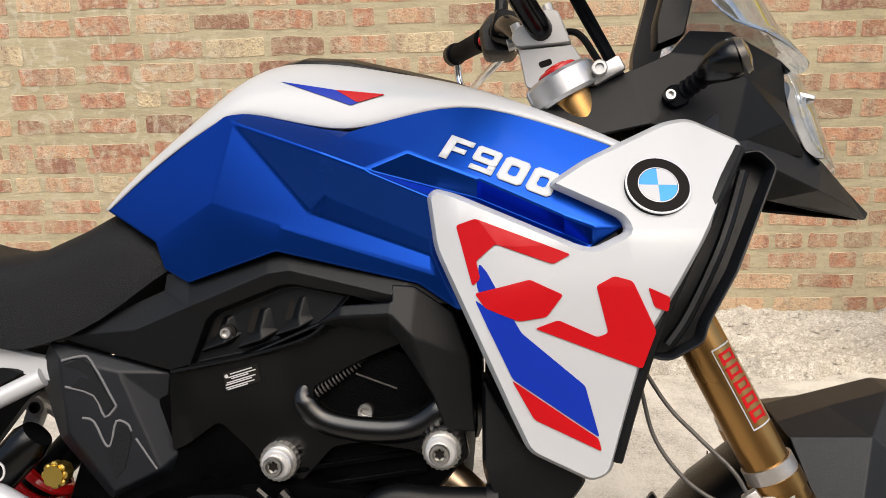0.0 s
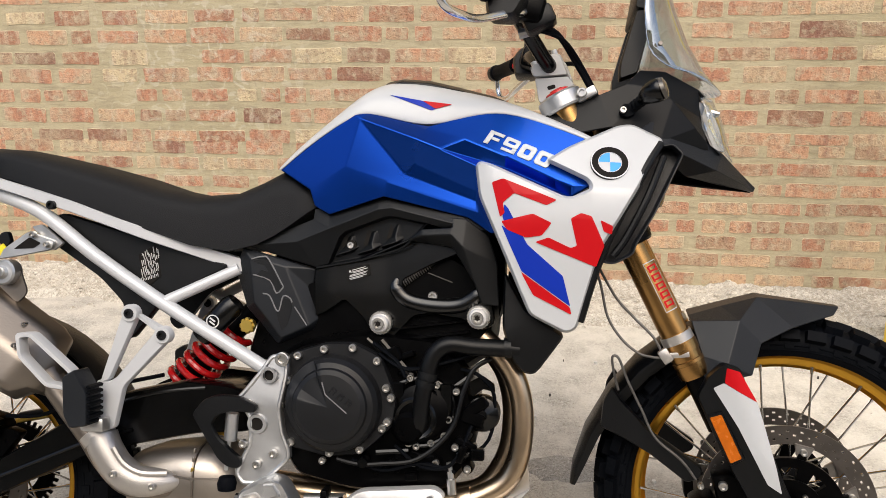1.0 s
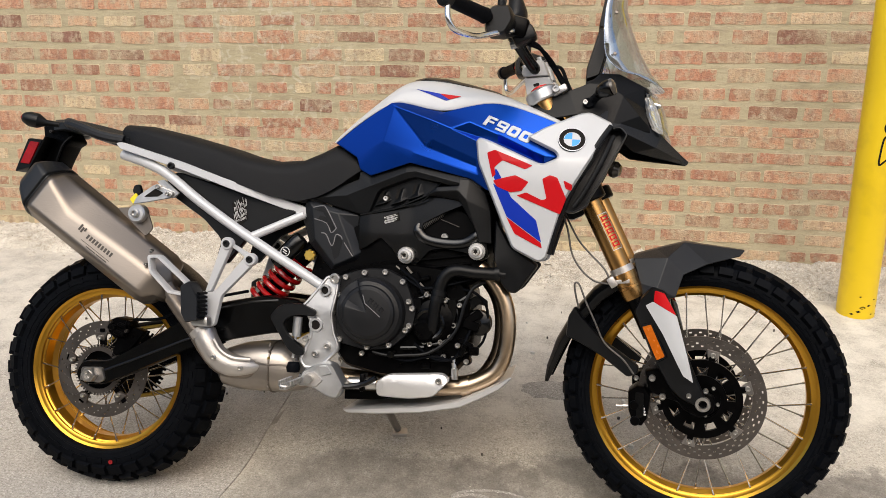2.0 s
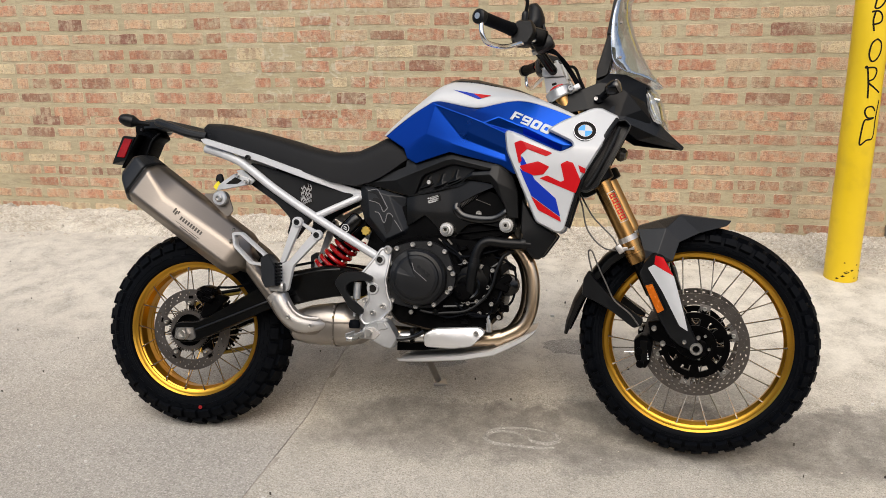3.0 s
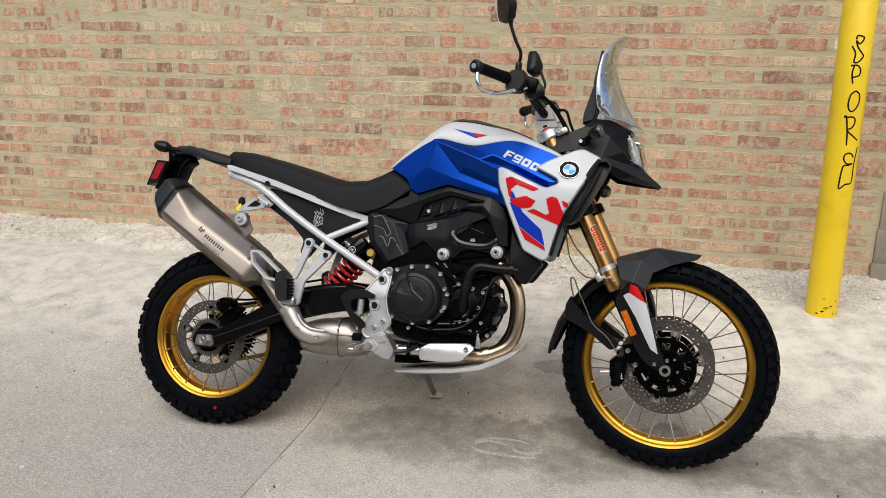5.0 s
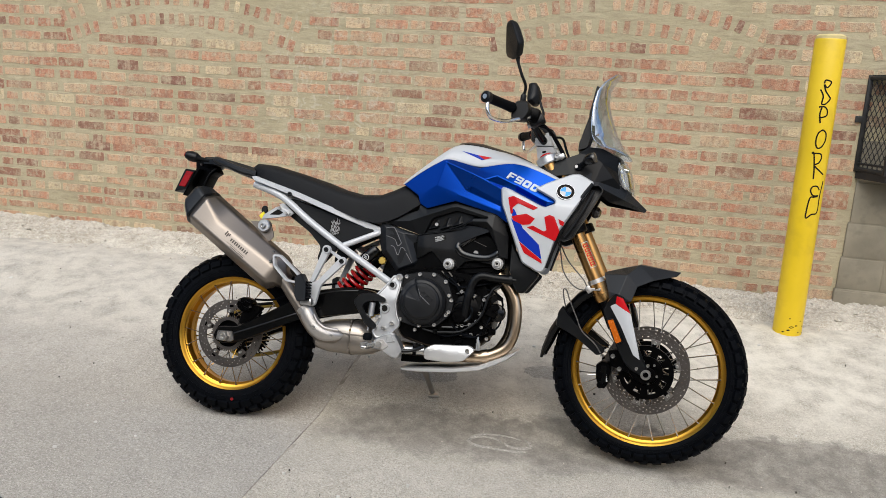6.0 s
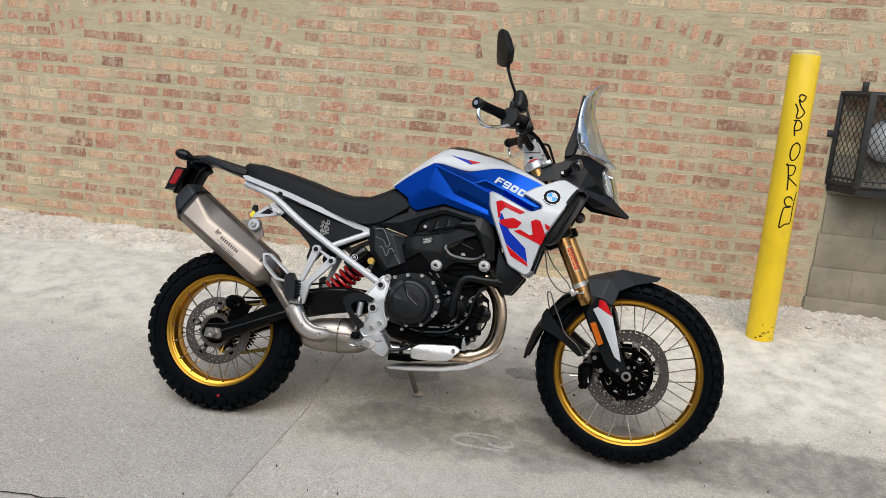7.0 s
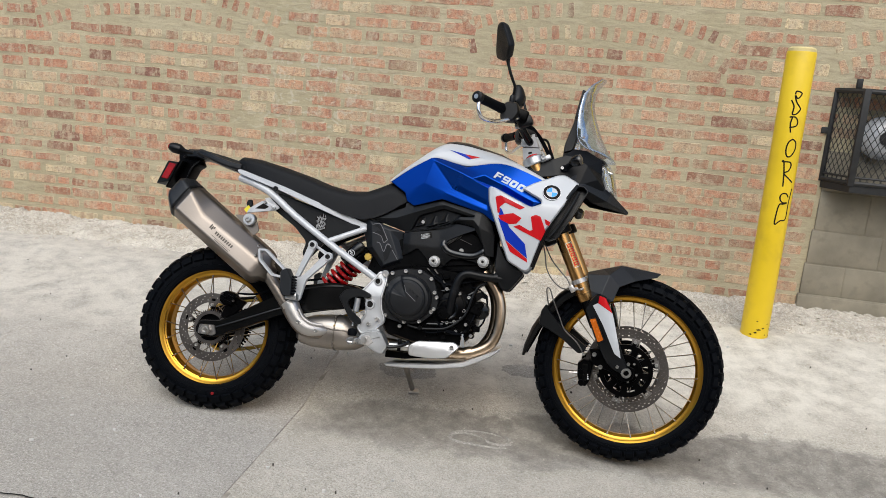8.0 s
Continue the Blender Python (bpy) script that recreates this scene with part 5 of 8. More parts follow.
part("tag", sheet([(0.103, 0.765), (0.120, 0.783), (0.130, 0.770), (0.115, 0.752)], -0.150, 0.006, 0.002, 0.003), YELLOW_TAG, hang, "yellow tag")
part("hook", sheet([(0.108, 0.785), (0.113, 0.803), (0.128, 0.806), (0.135, 0.785), (0.122, 0.772)], -0.146, 0.01, 0.002, 0.006), PLASTIC, hang)

# ---------------------------------------------------------------- foot controls
for s in (-1, 1):
    q0 = -0.186 if s < 0 else 0.168
    br = part("passenger_bracket", sheet([(0.383, 0.664), (0.398, 0.672), (0.411, 0.664), (0.408, 0.648), (0.356, 0.535), (0.336, 0.528)], q0, 0.014, 0.004, 0.006), FRAME_WHITE, bike, "white cast passenger footrest bracket")
    part("strut", sheet([(0.446, 0.630), (0.460, 0.634), (0.472, 0.622), (0.464, 0.606), (0.384, 0.524), (0.366, 0.446), (0.338, 0.438), (0.326, 0.470), (0.330, 0.535), (0.354, 0.532), (0.368, 0.540)], q0, 0.014, 0.004, 0.008), FRAME_WHITE, br)
    part("strut", sheet([(0.402, 0.664), (0.410, 0.650), (0.456, 0.618), (0.462, 0.632)], q0 + 0.002, 0.012, 0.003, 0.003), FRAME_WHITE, br)
    for x, z in ((0.397, 0.659), (0.459, 0.621)):
        part("boss", lathe([(0.008, -0.004), (0.0145, -0.004), (0.0165, 0.0), (0.0165, 0.014), (0.008, 0.014)], (x, q0, z), 20, closed=True), FRAME_WHITE, br)
    if s < 0:
        part("loop", frame_ring([(0.205, 0.622), (0.236, 0.624), (0.316, 0.556), (0.310, 0.520), (0.262, 0.526), (0.210, 0.578)], 0.018, -0.236, 0.024, 0.008), FRAME_WHITE, br)
    bolt(0.397, q0, 0.659, 0.009, br, COVER_GREY)
    bolt(0.459, q0, 0.621, 0.009, br, COVER_GREY)
    peg = part("passenger_peg", sheet([(0.302, 0.548), (0.326, 0.562), (0.350, 0.520), (0.350, 0.462), (0.316, 0.456), (0.304, 0.48)], -0.250 if s < 0 else 0.20, 0.045, 0.005, 0.006), GREY_PLASTIC, br, "folded black rubber passenger peg")
    for k in range(7):
        part("rib", block((0.008, 0.045, 0.0055), pose(0.351, s * 0.226, 0.468 + 0.0105 * k, 0, 20, 0), 0.001, 1), RUBBER, br)
    part("hinge", block((0.045, 0.03, 0.026), pose(0.340, s * 0.205, 0.458), 0.006), CAST, br)
plate_line = [(0.604, 0.523), (0.633, 0.559), (0.654, 0.589), (0.687, 0.588), (0.684, 0.548), (0.672, 0.491), (0.678, 0.448), (0.690, 0.420), (0.690, 0.400), (0.668, 0.378), (0.640, 0.352), (0.603, 0.351), (0.588, 0.372), (0.615, 0.431), (0.614, 0.473), (0.590, 0.508)]
pair("foot_plate", sheet(plate_line, lambda x, z: -0.168 + 0.10 * max(0, z - 0.50), 0.018, 0.005, 0.008), CAST, bike, "silver cast footrest plate")
pair("plate_rim", tube([(a, -0.167 + 0.10 * max(0, b - 0.50), b) for a, b in inset(fillet(plate_line if area2(plate_line) > 0 else plate_line[::-1], 0.008), 0.006)], 0.0042, 8, True), CAST, bike)
part("plate_recess", sheet([(0.628, 0.530), (0.650, 0.562), (0.668, 0.562), (0.664, 0.520), (0.640, 0.512)], lambda x, z: -0.1665 + 0.10 * max(0, z - 0.50), 0.004, 0.002, 0.006), CAST_DULL, bike)
# flat dark discs paint the shade of bolt holes onto the plate
for x, z, r in ((0.652, 0.552, 0.010), (0.630, 0.463, 0.012)):
    part("hole", lathe([(0, -0.1708), (r, -0.1708), (r, -0.16)], (x, 0, z), 24), INK, bike, "flat dark disc painting the shade of a bolt hole", Matrix.Translation((0, 0.10 * max(0, z - 0.50) + 0.001, 0)))
    part("hole_rim", lathe([(r, -0.1735), (r * 1.45, -0.1735), (r * 1.6, -0.168), (r, -0.168)], (x, 0, z), 24, closed=True), CAST, bike)
for x, z in ((0.614, 0.500), (0.632, 0.390), (0.662, 0.411), (0.606, 0.427)):
    bolt(x, -0.174, z, 0.0075, bike)
part("heel_guard", sheet([(0.512, 0.478), (0.535, 0.507), (0.560, 0.515), (0.598, 0.515), (0.634, 0.500), (0.630, 0.485), (0.585, 0.487), (0.560, 0.478), (0.548, 0.462), (0.562, 0.435), (0.606, 0.400), (0.604, 0.384), (0.582, 0.384), (0.562, 0.398)], -0.186, 0.012, 0.003, 0.010), PLASTIC, bike, "black plastic heel guard")
part("master_cylinder", tube([(0.582, -0.165, 0.480), (0.578, -0.165, 0.43), (0.576, -0.165, 0.429), (0.572, -0.165, 0.375)], [0.012, 0.012, 0.004, 0.004], 14), CAST, bike)
part("boot", lathe([(0, -0.014), (0.016, -0.012), (0.018, 0.0), (0.014, 0.012), (0, 0.014)], (0.575, -0.168, 0.352), 16, (0, 0, 1)), RUBBER, bike)
for s in (-1, 1):
    step = part("footpeg_mount", sheet([(0.612, 0.350), (0.640, 0.366), (0.668, 0.377), (0.692, 0.370), (0.722, 0.321), (0.703, 0.286), (0.680, 0.290), (0.635, 0.312), (0.599, 0.312)], -0.212 if s < 0 else 0.17, 0.042, 0.008, 0.008), CAST, bike, "bright cast footpeg mount")
    part("gusset", sheet([(0.655, 0.366), (0.676, 0.368), (0.690, 0.348), (0.662, 0.340)], -0.218 if s < 0 else 0.20, 0.02, 0.004, 0.004), CAST, step)
    part("gusset", sheet([(0.620, 0.345), (0.645, 0.352), (0.668, 0.330), (0.650, 0.312), (0.618, 0.320)], -0.216 if s < 0 else 0.20, 0.02, 0.004, 0.004), CAST_DULL, step)
    part("pivot", rod((0.634, s * 0.214, 0.333), (0.634, s * 0.226, 0.333), 0.010, 14), STEEL, step)
    bm = block((0.020, 0.10, 0.012), pose(0.600, s * 0.262, 0.322), 0.003)
    for k in range(8):
        for dx in (-0.012, 0.012):
            join(bm, block((0.007, 0.007, 0.012), pose(0.600 + dx, s * (0.22 + 0.0115 * k), 0.331), 0.001, 1))
    part("footpeg", bm, STEEL, step, "toothed steel footpeg")
part("brake_pedal", tube(smooth([(0.60, -0.19, 0.335), (0.70, -0.20, 0.318), (0.76, -0.205, 0.325), (0.80, -0.21, 0.345)], 5), 0.007, 8), GLOSS_BLACK, bike)
part("side_stand", tube(smooth([(0.738, 0.12, 0.255), (0.752, 0.20, 0.187), (0.766, 0.284, 0.120)], 4), [0.0135] * 4 + [0.0115] * 5, 10), LUG, bike, "grey steel side stand, folded out")
part("stand_foot", block((0.046, 0.040, 0.012), pose(0.772, 0.292, 0.108, 15, 0, 10), 0.004), CAST_DULL, bike)

# ---------------------------------------------------------------- skid plate and shields
part("skid_plate", sheet([(0.700, 0.250), (0.748, 0.255), (0.903, 0.272), (0.990, 0.290), (1.052, 0.319), (1.128, 0.358), (1.119, 0.343), (1.096, 0.323), (1.050, 0.297), (1.000, 0.273), (0.904, 0.255), (0.788, 0.243), (0.712, 0.241)], lambda x, z: -0.142 + 0.10 * max(0, x - 0.95), 0.27, 0.006, 0.004, 0.05), ALU, bike, "bare aluminium skid plate")
# black block that paints the shade in the gap above the skid plate
part("plate_gap", sheet([(0.70, 0.272), (0.78, 0.276), (0.90, 0.296), (0.95, 0.315), (0.94, 0.325), (0.80, 0.30), (0.70, 0.30)], -0.125, 0.24, 0.004, 0.004), ENGINE_BLACK, bike)
part("shield", sheet([(0.790, 0.330), (0.820, 0.350), (0.958, 0.360), (0.978, 0.345), (0.936, 0.300), (0.875, 0.290), (0.792, 0.292)], lambda x, z: -0.168 + 0.9 * (z - 0.325) ** 2 * 10, 0.02, 0.005, 0.012), ALU, bike, "bright aluminium exhaust shield")
bolt(0.950, -0.169, 0.342, 0.008, bike)
part("coupling", tube([(0.715, -0.14, 0.318), (0.79, -0.145, 0.322)], 0.016, 14), STEEL, bike)
part("clamp", block((0.012, 0.04, 0.045), pose(0.755, -0.15, 0.325), 0.003), ENGINE_BLACK, bike)

# ---------------------------------------------------------------- seat and tail
secs = []
for x, zt, zb, wd in ((0.015, 0.958, 0.938, 0.06), (0.05, 0.975, 0.915, 0.105), (0.12, 0.970, 0.905, 0.128), (0.23, 0.947, 0.872, 0.145), (0.33, 0.922, 0.842, 0.152), (0.41, 0.897, 0.812, 0.150), (0.49, 0.883, 0.785, 0.140), (0.56, 0.889, 0.775, 0.130), (0.61, 0.912, 0.788, 0.122), (0.645, 0.931, 0.806, 0.118), (0.675, 0.925, 0.826, 0.118), (0.705, 0.900, 0.848, 0.116), (0.722, 0.880, 0.86, 0.11)):
    ring = []
    for k in range(21):
        a = math.pi * k / 20
        ring.append((x, -wd * math.copysign(abs(math.cos(a)) ** 0.55, math.cos(a)), zb + (zt - zb) * (0.35 + 0.65 * math.sin(a) ** 0.6 if 0 < k < 20 else 0.0)))
    secs.append(ring)
seat = part("seat", loft(secs), SEAT, bike, "long black textured two-person seat", angle=60)
part("seam", tube([Vector(r[13]) + Vector((0, 0, 0.0008)) for r in secs[1:5]], 0.0016, 6), RED_PAINT, seat, "red stitched seam")
tail = []
for x, zt, zb, wd in ((0.075, 0.945, 0.895, 0.115), (0.03, 0.955, 0.908, 0.105), (-0.03, 0.968, 0.925, 0.095), (-0.09, 0.980, 0.945, 0.085), (-0.15, 0.988, 0.955, 0.07), (-0.20, 0.988, 0.955, 0.05)):
    tail.append([(x, y * wd, zb + (zt - zb) * f) for y, f in ((-1, 0.1), (-1, 0.7), (-0.8, 1), (0.8, 1), (1, 0.7), (1, 0.1), (0.7, 0), (-0.7, 0))])
part("tail_cover", loft(tail), GREY_PLASTIC, bike, "black tail cover with grab handles")
pair("grab_handle", tube(smooth([(0.06, -0.115, 0.925), (0.0, -0.125, 0.935), (-0.07, -0.118, 0.958), (-0.13, -0.09, 0.975)], 4), [0.014] * 12 + [0.01], 10), GREY_PLASTIC, bike)
pair("rear_indicator", tube([(-0.158, -0.085, 0.968), (-0.186, -0.10, 0.970), (-0.203, -0.11, 0.974), (-0.224, -0.115, 0.978), (-0.240, -0.115, 0.982)], [0.007, 0.009, 0.020, 0.021, 0.015], 16), PLASTIC, bike, "small black rear indicator")
pair("indicator_lens", tube([(-0.238, -0.115, 0.9815), (-0.246, -0.115, 0.983)], [0.015, 0.010], 12), RED_LENS, bike, "red indicator lens")
mast = part("tail_mast", sheet([(-0.247, 0.982), (-0.207, 0.985), (-0.170, 0.962), (-0.150, 0.930), (-0.173, 0.915), (-0.202, 0.850), (-0.256, 0.847), (-0.275, 0.871), (-0.241, 0.937)], -0.034, 0.068, 0.005, 0.006), ENGINE_BLACK, bike, "black plate carrier hanging from the tail")
part("plate_holder", block((0.005, 0.17, 0.125), pose(-0.232, 0.005, 0.880, 0, 27, 0), 0.002), ENGINE_BLACK, mast)
part("reflector_housing", sheet([(-0.276, 0.934), (-0.229, 0.930), (-0.262, 0.851), (-0.316, 0.837)], -0.056, 0.112, 0.004, 0.006), SATIN, mast)
part("side_reflector", sheet([(-0.267, 0.925), (-0.238, 0.921), (-0.267, 0.859), (-0.296, 0.862)], -0.0595, 0.006, 0.002, 0.003), RED_LENS, mast, "red side reflector")
part("carrier_wire", tube(smooth([(-0.150, -0.036, 0.945), (-0.175, -0.040, 0.920), (-0.190, -0.040, 0.885), (-0.200, -0.036, 0.860)], 4), 0.0035, 6), HOSE, mast)
for x, z in ((-0.215, 0.955), (-0.222, 0.912)):
    bolt(x, -0.036, z, 0.0045, mast, DISC)
part("frame_core", sheet([(0.585, 0.575), (0.62, 0.68), (0.74, 0.735), (0.90, 0.75), (0.90, 0.60), (0.70, 0.56)], -0.105, 0.21, 0.01, 0.02), ENGINE_BLACK, bike, "black main frame casting")

# ---------------------------------------------------------------- tank
from mathutils.bvhtree import BVHTree

# right half of the blue flank: corners of its facets (x, half width, z)
V = {
    "a": (0.650, 0.108, 0.930), "b": (0.699, 0.118, 0.970), "c": (0.755, 0.130, 1.006), "d": (0.800, 0.139, 1.030), "e": (0.825, 0.139, 1.034),
    "f": (0.914, 0.150, 1.011), "g": (0.942, 0.154, 1.006), "h": (1.042, 0.142, 1.036), "i": (1.080, 0.142, 1.038), "j": (1.214, 0.175, 0.983),
    "k": (1.222, 0.206, 0.897), "l": (1.191, 0.203, 0.877), "m": (1.055, 0.174, 0.814), "n": (1.013, 0.165, 0.842), "o": (0.858, 0.152, 0.879),
    "p": (0.752, 0.128, 0.846), "q": (0.722, 0.122, 0.862), "r": (0.712, 0.121, 0.892),
    "A": (0.811, 0.147, 1.020), "P2": (0.915, 0.184, 0.980), "P3": (0.962, 0.192, 0.961), "P4": (1.030, 0.198, 0.931), "P5": (1.096, 0.203, 0.903),
    "Q1": (0.917, 0.160, 0.938), "Q2": (0.897, 0.153, 0.920), "S": (0.866, 0.155, 0.906), "H": (0.785, 0.140, 0.935),
    "R1": (1.029, 0.178, 0.889), "R2": (1.029, 0.170, 0.872), "R3": (1.029, 0.1695, 0.854),
    "N1": (0.932, 0.163, 0.999), "N2": (1.006, 0.176, 0.980), "N3": (1.080, 0.190, 0.948), "N4": (1.161, 0.205, 0.909), "N5": (1.193, 0.210, 0.897),
    "G2": (1.079, 0.164, 0.930), "G3": (1.163, 0.180, 0.892),
}
FACES = """a b r,b c H r,c d A H,d e A,e f P2 A,A P2 Q1 Q2,A Q2 S H,r H q,q H p,H S o p,f g N1,f N1 P2,N1 N2 P3 P2,g h N2 N1,h i N3 N2,i j N4 N3,j k N5 N4,N2 N3 G2 P3,P3 G2 P4,
N3 N4 G3 G2,N4 N5 l G3,N5 k l,P4 G2 G3 P5,P5 G3 l,P2 P3 P4 R1 Q1,P4 P5 m R1,P5 l m,Q1 R1 R2 Q2,Q2 R2 R3 S,S R3 n o,R1 m R2,R2 m R3,R3 m n"""


def facets(V, faces, width=1.0):
    bm = bmesh.new()
    vs = {n: bm.verts.new((x, -w_ * width, z)) for n, (x, w_, z) in V.items()}
    for s in faces.replace("\n", "").split(","):
        bm.faces.new([vs[n] for n in s.split()])
    bmesh.ops.recalc_face_normals(bm, faces=bm.faces)
    if sum(f.normal.y * f.calc_area() for f in bm.faces) > 0:
        bmesh.ops.reverse_faces(bm, faces=bm.faces)
    return bm, vs


def moulding(name, V, faces, mat, label="", thick=0.008, bevel=0.0018):
    """A moulded plastic panel of flat facets with softened edges, one on each side of the machine."""
    bm, _ = facets(V, faces)
    made = []
    for b2 in (bm.copy(), flipped(bm)):
        ob = part(name, b2, mat, bike, label, angle=180)
        sd = ob.modifiers.new("solid", "SOLIDIFY")
        sd.thickness, sd.offset = thick, -1
        bv = ob.modifiers.new("edge", "BEVEL")
        bv.width, bv.segments, bv.limit_method, bv.angle_limit = bevel, 2, "ANGLE", radians(7)
        wn_ = ob.modifiers.new("shade", "WEIGHTED_NORMAL")
        wn_.keep_sharp = False
        made.append(ob)
    bm.free()
    return tuple(made)


bm, _ = facets(V, FACES)
bmesh.ops.triangulate(bm, faces=[f for f in bm.faces if len(f.verts) > 4])
flanks = []
for nm, b2 in (("tank_flank", bm.copy()), ("tank_flank", flipped(bm))):
    ob = part(nm, b2, BLUE, bike, "metallic blue tank side panel", angle=180)
    sd = ob.modifiers.new("solid", "SOLIDIFY")
    sd.thickness, sd.offset = 0.006, -1
    bv = ob.modifiers.new("edge", "BEVEL")
    bv.width, bv.segments, bv.limit_method, bv.angle_limit = 0.011, 5, "ANGLE", radians(9)
    wn_ = ob.modifiers.new("shade", "WEIGHTED_NORMAL")
    wn_.keep_sharp = False
    flanks.append(ob)
bm.free()
# white upper shell between the flanks
MID = ((0.630, 0.935), (0.682, 0.984), (0.745, 1.034), (0.798, 1.078), (0.840, 1.103), (0.872, 1.108), (0.925, 1.104), (0.989, 1.089), (1.049, 1.074), (1.11, 1.050), (1.17, 1.018), (1.22, 0.990))
EDGE = ((0.650, 0.1115, 0.9260), (0.695, 0.1205, 0.9630), (0.755, 0.1335, 1.0020), (0.800, 0.1415, 1.0260), (0.825, 0.1425, 1.0310), (0.880, 0.1495, 1.0160), (0.938, 0.1565, 1.0030), (0.985, 0.1525, 1.0150), (1.060, 0.1455, 1.0350), (1.13, 0.1565, 1.0140), (1.212, 0.1775, 0.9810), (1.262, 0.1895, 0.9570))
rows = []
for (mx, mz), (ex, ew, ez) in zip(MID, EDGE):
    row = []
    for k in range(-8, 9):
        t = abs(k) / 8
        s = 1 if k > 0 else -1
        x = mx + (ex - mx) * t ** 1.3
        z = ez + (mz - ez) * (1 - t ** 2.2)
        row.append((x, s * ew * math.sin(t * 1.5707963) ** 0.9 if t else 0.0, z + (0.001 if t == 1 else 0)))
    rows.append(row)
shell = ob = part("tank_shell", loft(rows, False, False), WHITE, bike, "white painted tank top", angle=50)
sd = ob.modifiers.new("solid", "SOLIDIFY")
sd.thickness, sd.offset = 0.004, -1
ss = ob.modifiers.new("round", "SUBSURF")
ss.levels = ss.render_levels = 2
# dark cap along the spine
rows = []
for (mx, mz), hw in zip(MID[3:10], (0.02, 0.075, 0.09, 0.092, 0.09, 0.08, 0.06)):
    rows.append([(mx + 0.004 * abs(t), t * hw, mz + 0.010 - 0.020 * t * t) for t in (-1, -0.9, -0.5, 0, 0.5, 0.9, 1)])
ob = part("tank_cap", loft(rows, False, False), PLASTIC, bike, "black plastic strip along the tank", angle=50)
sd = ob.modifiers.new("solid", "SOLIDIFY")
sd.thickness, sd.offset = 0.012, -1


bpy.context.view_layer.update()


def skin(ob):
    """Depth of a part's right-hand surface at x and z."""
    tree = BVHTree.FromObject(ob, bpy.context.evaluated_depsgraph_get())
    def depth(x, z):
        hit = tree.ray_cast(Vector((x, -1, z)), Vector((0, 1, 0)))
        return hit[0].y if hit[0] else -0.15
    return depth


shell_depth, flank_depth = skin(shell), skin(flanks[0])


def decal(name, outline, depth, mat, parent, label="", lift=0.0015, r=0.003, step=0.012):
    pair(name, sheet(outline, lambda x, z: depth(x, z) - lift, 0.0012, 0.0003, r, step), mat, parent, label)


# ---------------------------------------------------------------- white side panels


def panel_depth(x, z):
    a = 0.238 - 0.16 * max(0, 0.84 - z) - 0.50 * max(0, z - 0.885)
    b = 0.238 - 0.38 * max(0, 1.105 - x)
    return -min(a, b) + 0.10 * max(0, x - 1.28)


side = [(1.146, 0.940), (1.184, 0.965), (1.268, 1.004), (1.294, 1.008), (1.344, 0.982), (1.345, 0.970), (1.304, 0.900), (1.240, 0.790), (1.203, 0.655), (1.184, 0.646), (1.122, 0.677), (1.079, 0.778), (1.034, 0.878), (1.027, 0.932), (1.036, 0.939), (1.055, 0.934), (1.176, 0.879), (1.190, 0.877), (1.222, 0.892), (1.216, 0.905)]
panel_r, panel_l = pair("side_panel", sheet(side, panel_depth, 0.026, 0.010, 0.010, 0.02), WHITE, bike, "white side fairing with red and blue graphics", angle=40)
for nm, mat, o in (
    ("red_stripe", RED, [(1.057, 0.901), (1.076, 0.907), (1.166, 0.871), (1.149, 0.862), (1.095, 0.882), (1.076, 0.866), (1.080, 0.849), (1.072, 0.842)]),
    ("red_stripe", RED, [(1.074, 0.835), (1.127, 0.848), (1.158, 0.833), (1.142, 0.812), (1.116, 0.808), (1.084, 0.821)]),
    ("red_stripe", RED, [(1.131, 0.801), (1.153, 0.809), (1.190, 0.792), (1.200, 0.796), (1.189, 0.841), (1.206, 0.850), (1.223, 0.845), (1.245, 0.797), (1.232, 0.761)]),
    ("red_stripe", RED, [(1.237, 0.839), (1.258, 0.829), (1.256, 0.815), (1.243, 0.820)]),
    ("blue_stripe", BLUE_FILM, [(1.079, 0.864), (1.086, 0.856), (1.118, 0.797), (1.178, 0.745), (1.191, 0.694), (1.109, 0.752), (1.074, 0.829), (1.084, 0.822), (1.076, 0.842)]),
    ("red_stripe", RED, [(1.108, 0.751), (1.190, 0.693), (1.193, 0.680), (1.129, 0.712)]),
):
    up_by = 0.0011 if mat is BLUE_FILM else 0.0015
    bm = sheet(o, lambda x, z: panel_depth(x, z) - up_by, 0.0012, 0.0002, 0.003, 0.02)
    part(nm, flipped(bm), mat, panel_l)
    part(nm, bm, mat, panel_r)
# round badge, plain quadrants
BC = (1.253, 0.935)
tilt = Matrix.Translation((BC[0], panel_depth(*BC) - 0.002, BC[1])) @ Matrix.Rotation(radians(-27), 4, "X") @ Matrix.Rotation(radians(4), 4, "Z")
badge = part("badge", lathe([(0, -0.002), (0.0300, -0.002), (0.0318, 0.0), (0.0318, 0.006), (0, 0.006)], (0, 0, 0), 48), INK, panel_r, "round badge, black ring with blue and white quarters", tilt)
for r0, r1 in ((0.0302, 0.0318), (0.0188, 0.0197)):
    part("badge_ring", lathe([(r0, -0.0028), (r1, -0.0028), (r1, -0.001), (r0, -0.001)], (0, 0, 0), 48, closed=True), CHROME, badge)
for k in range(4):
    q = [(0.0, 0.0)] + [(0.0185 * math.cos(radians(k * 90 + a)), 0.0185 * math.sin(radians(k * 90 + a))) for a in range(0, 91, 10)]
    part("badge_quarter", sheet(q, -0.0027, 0.001, 0.0001, 0, 0), SKY_BLUE if k % 2 else WHITE, badge)
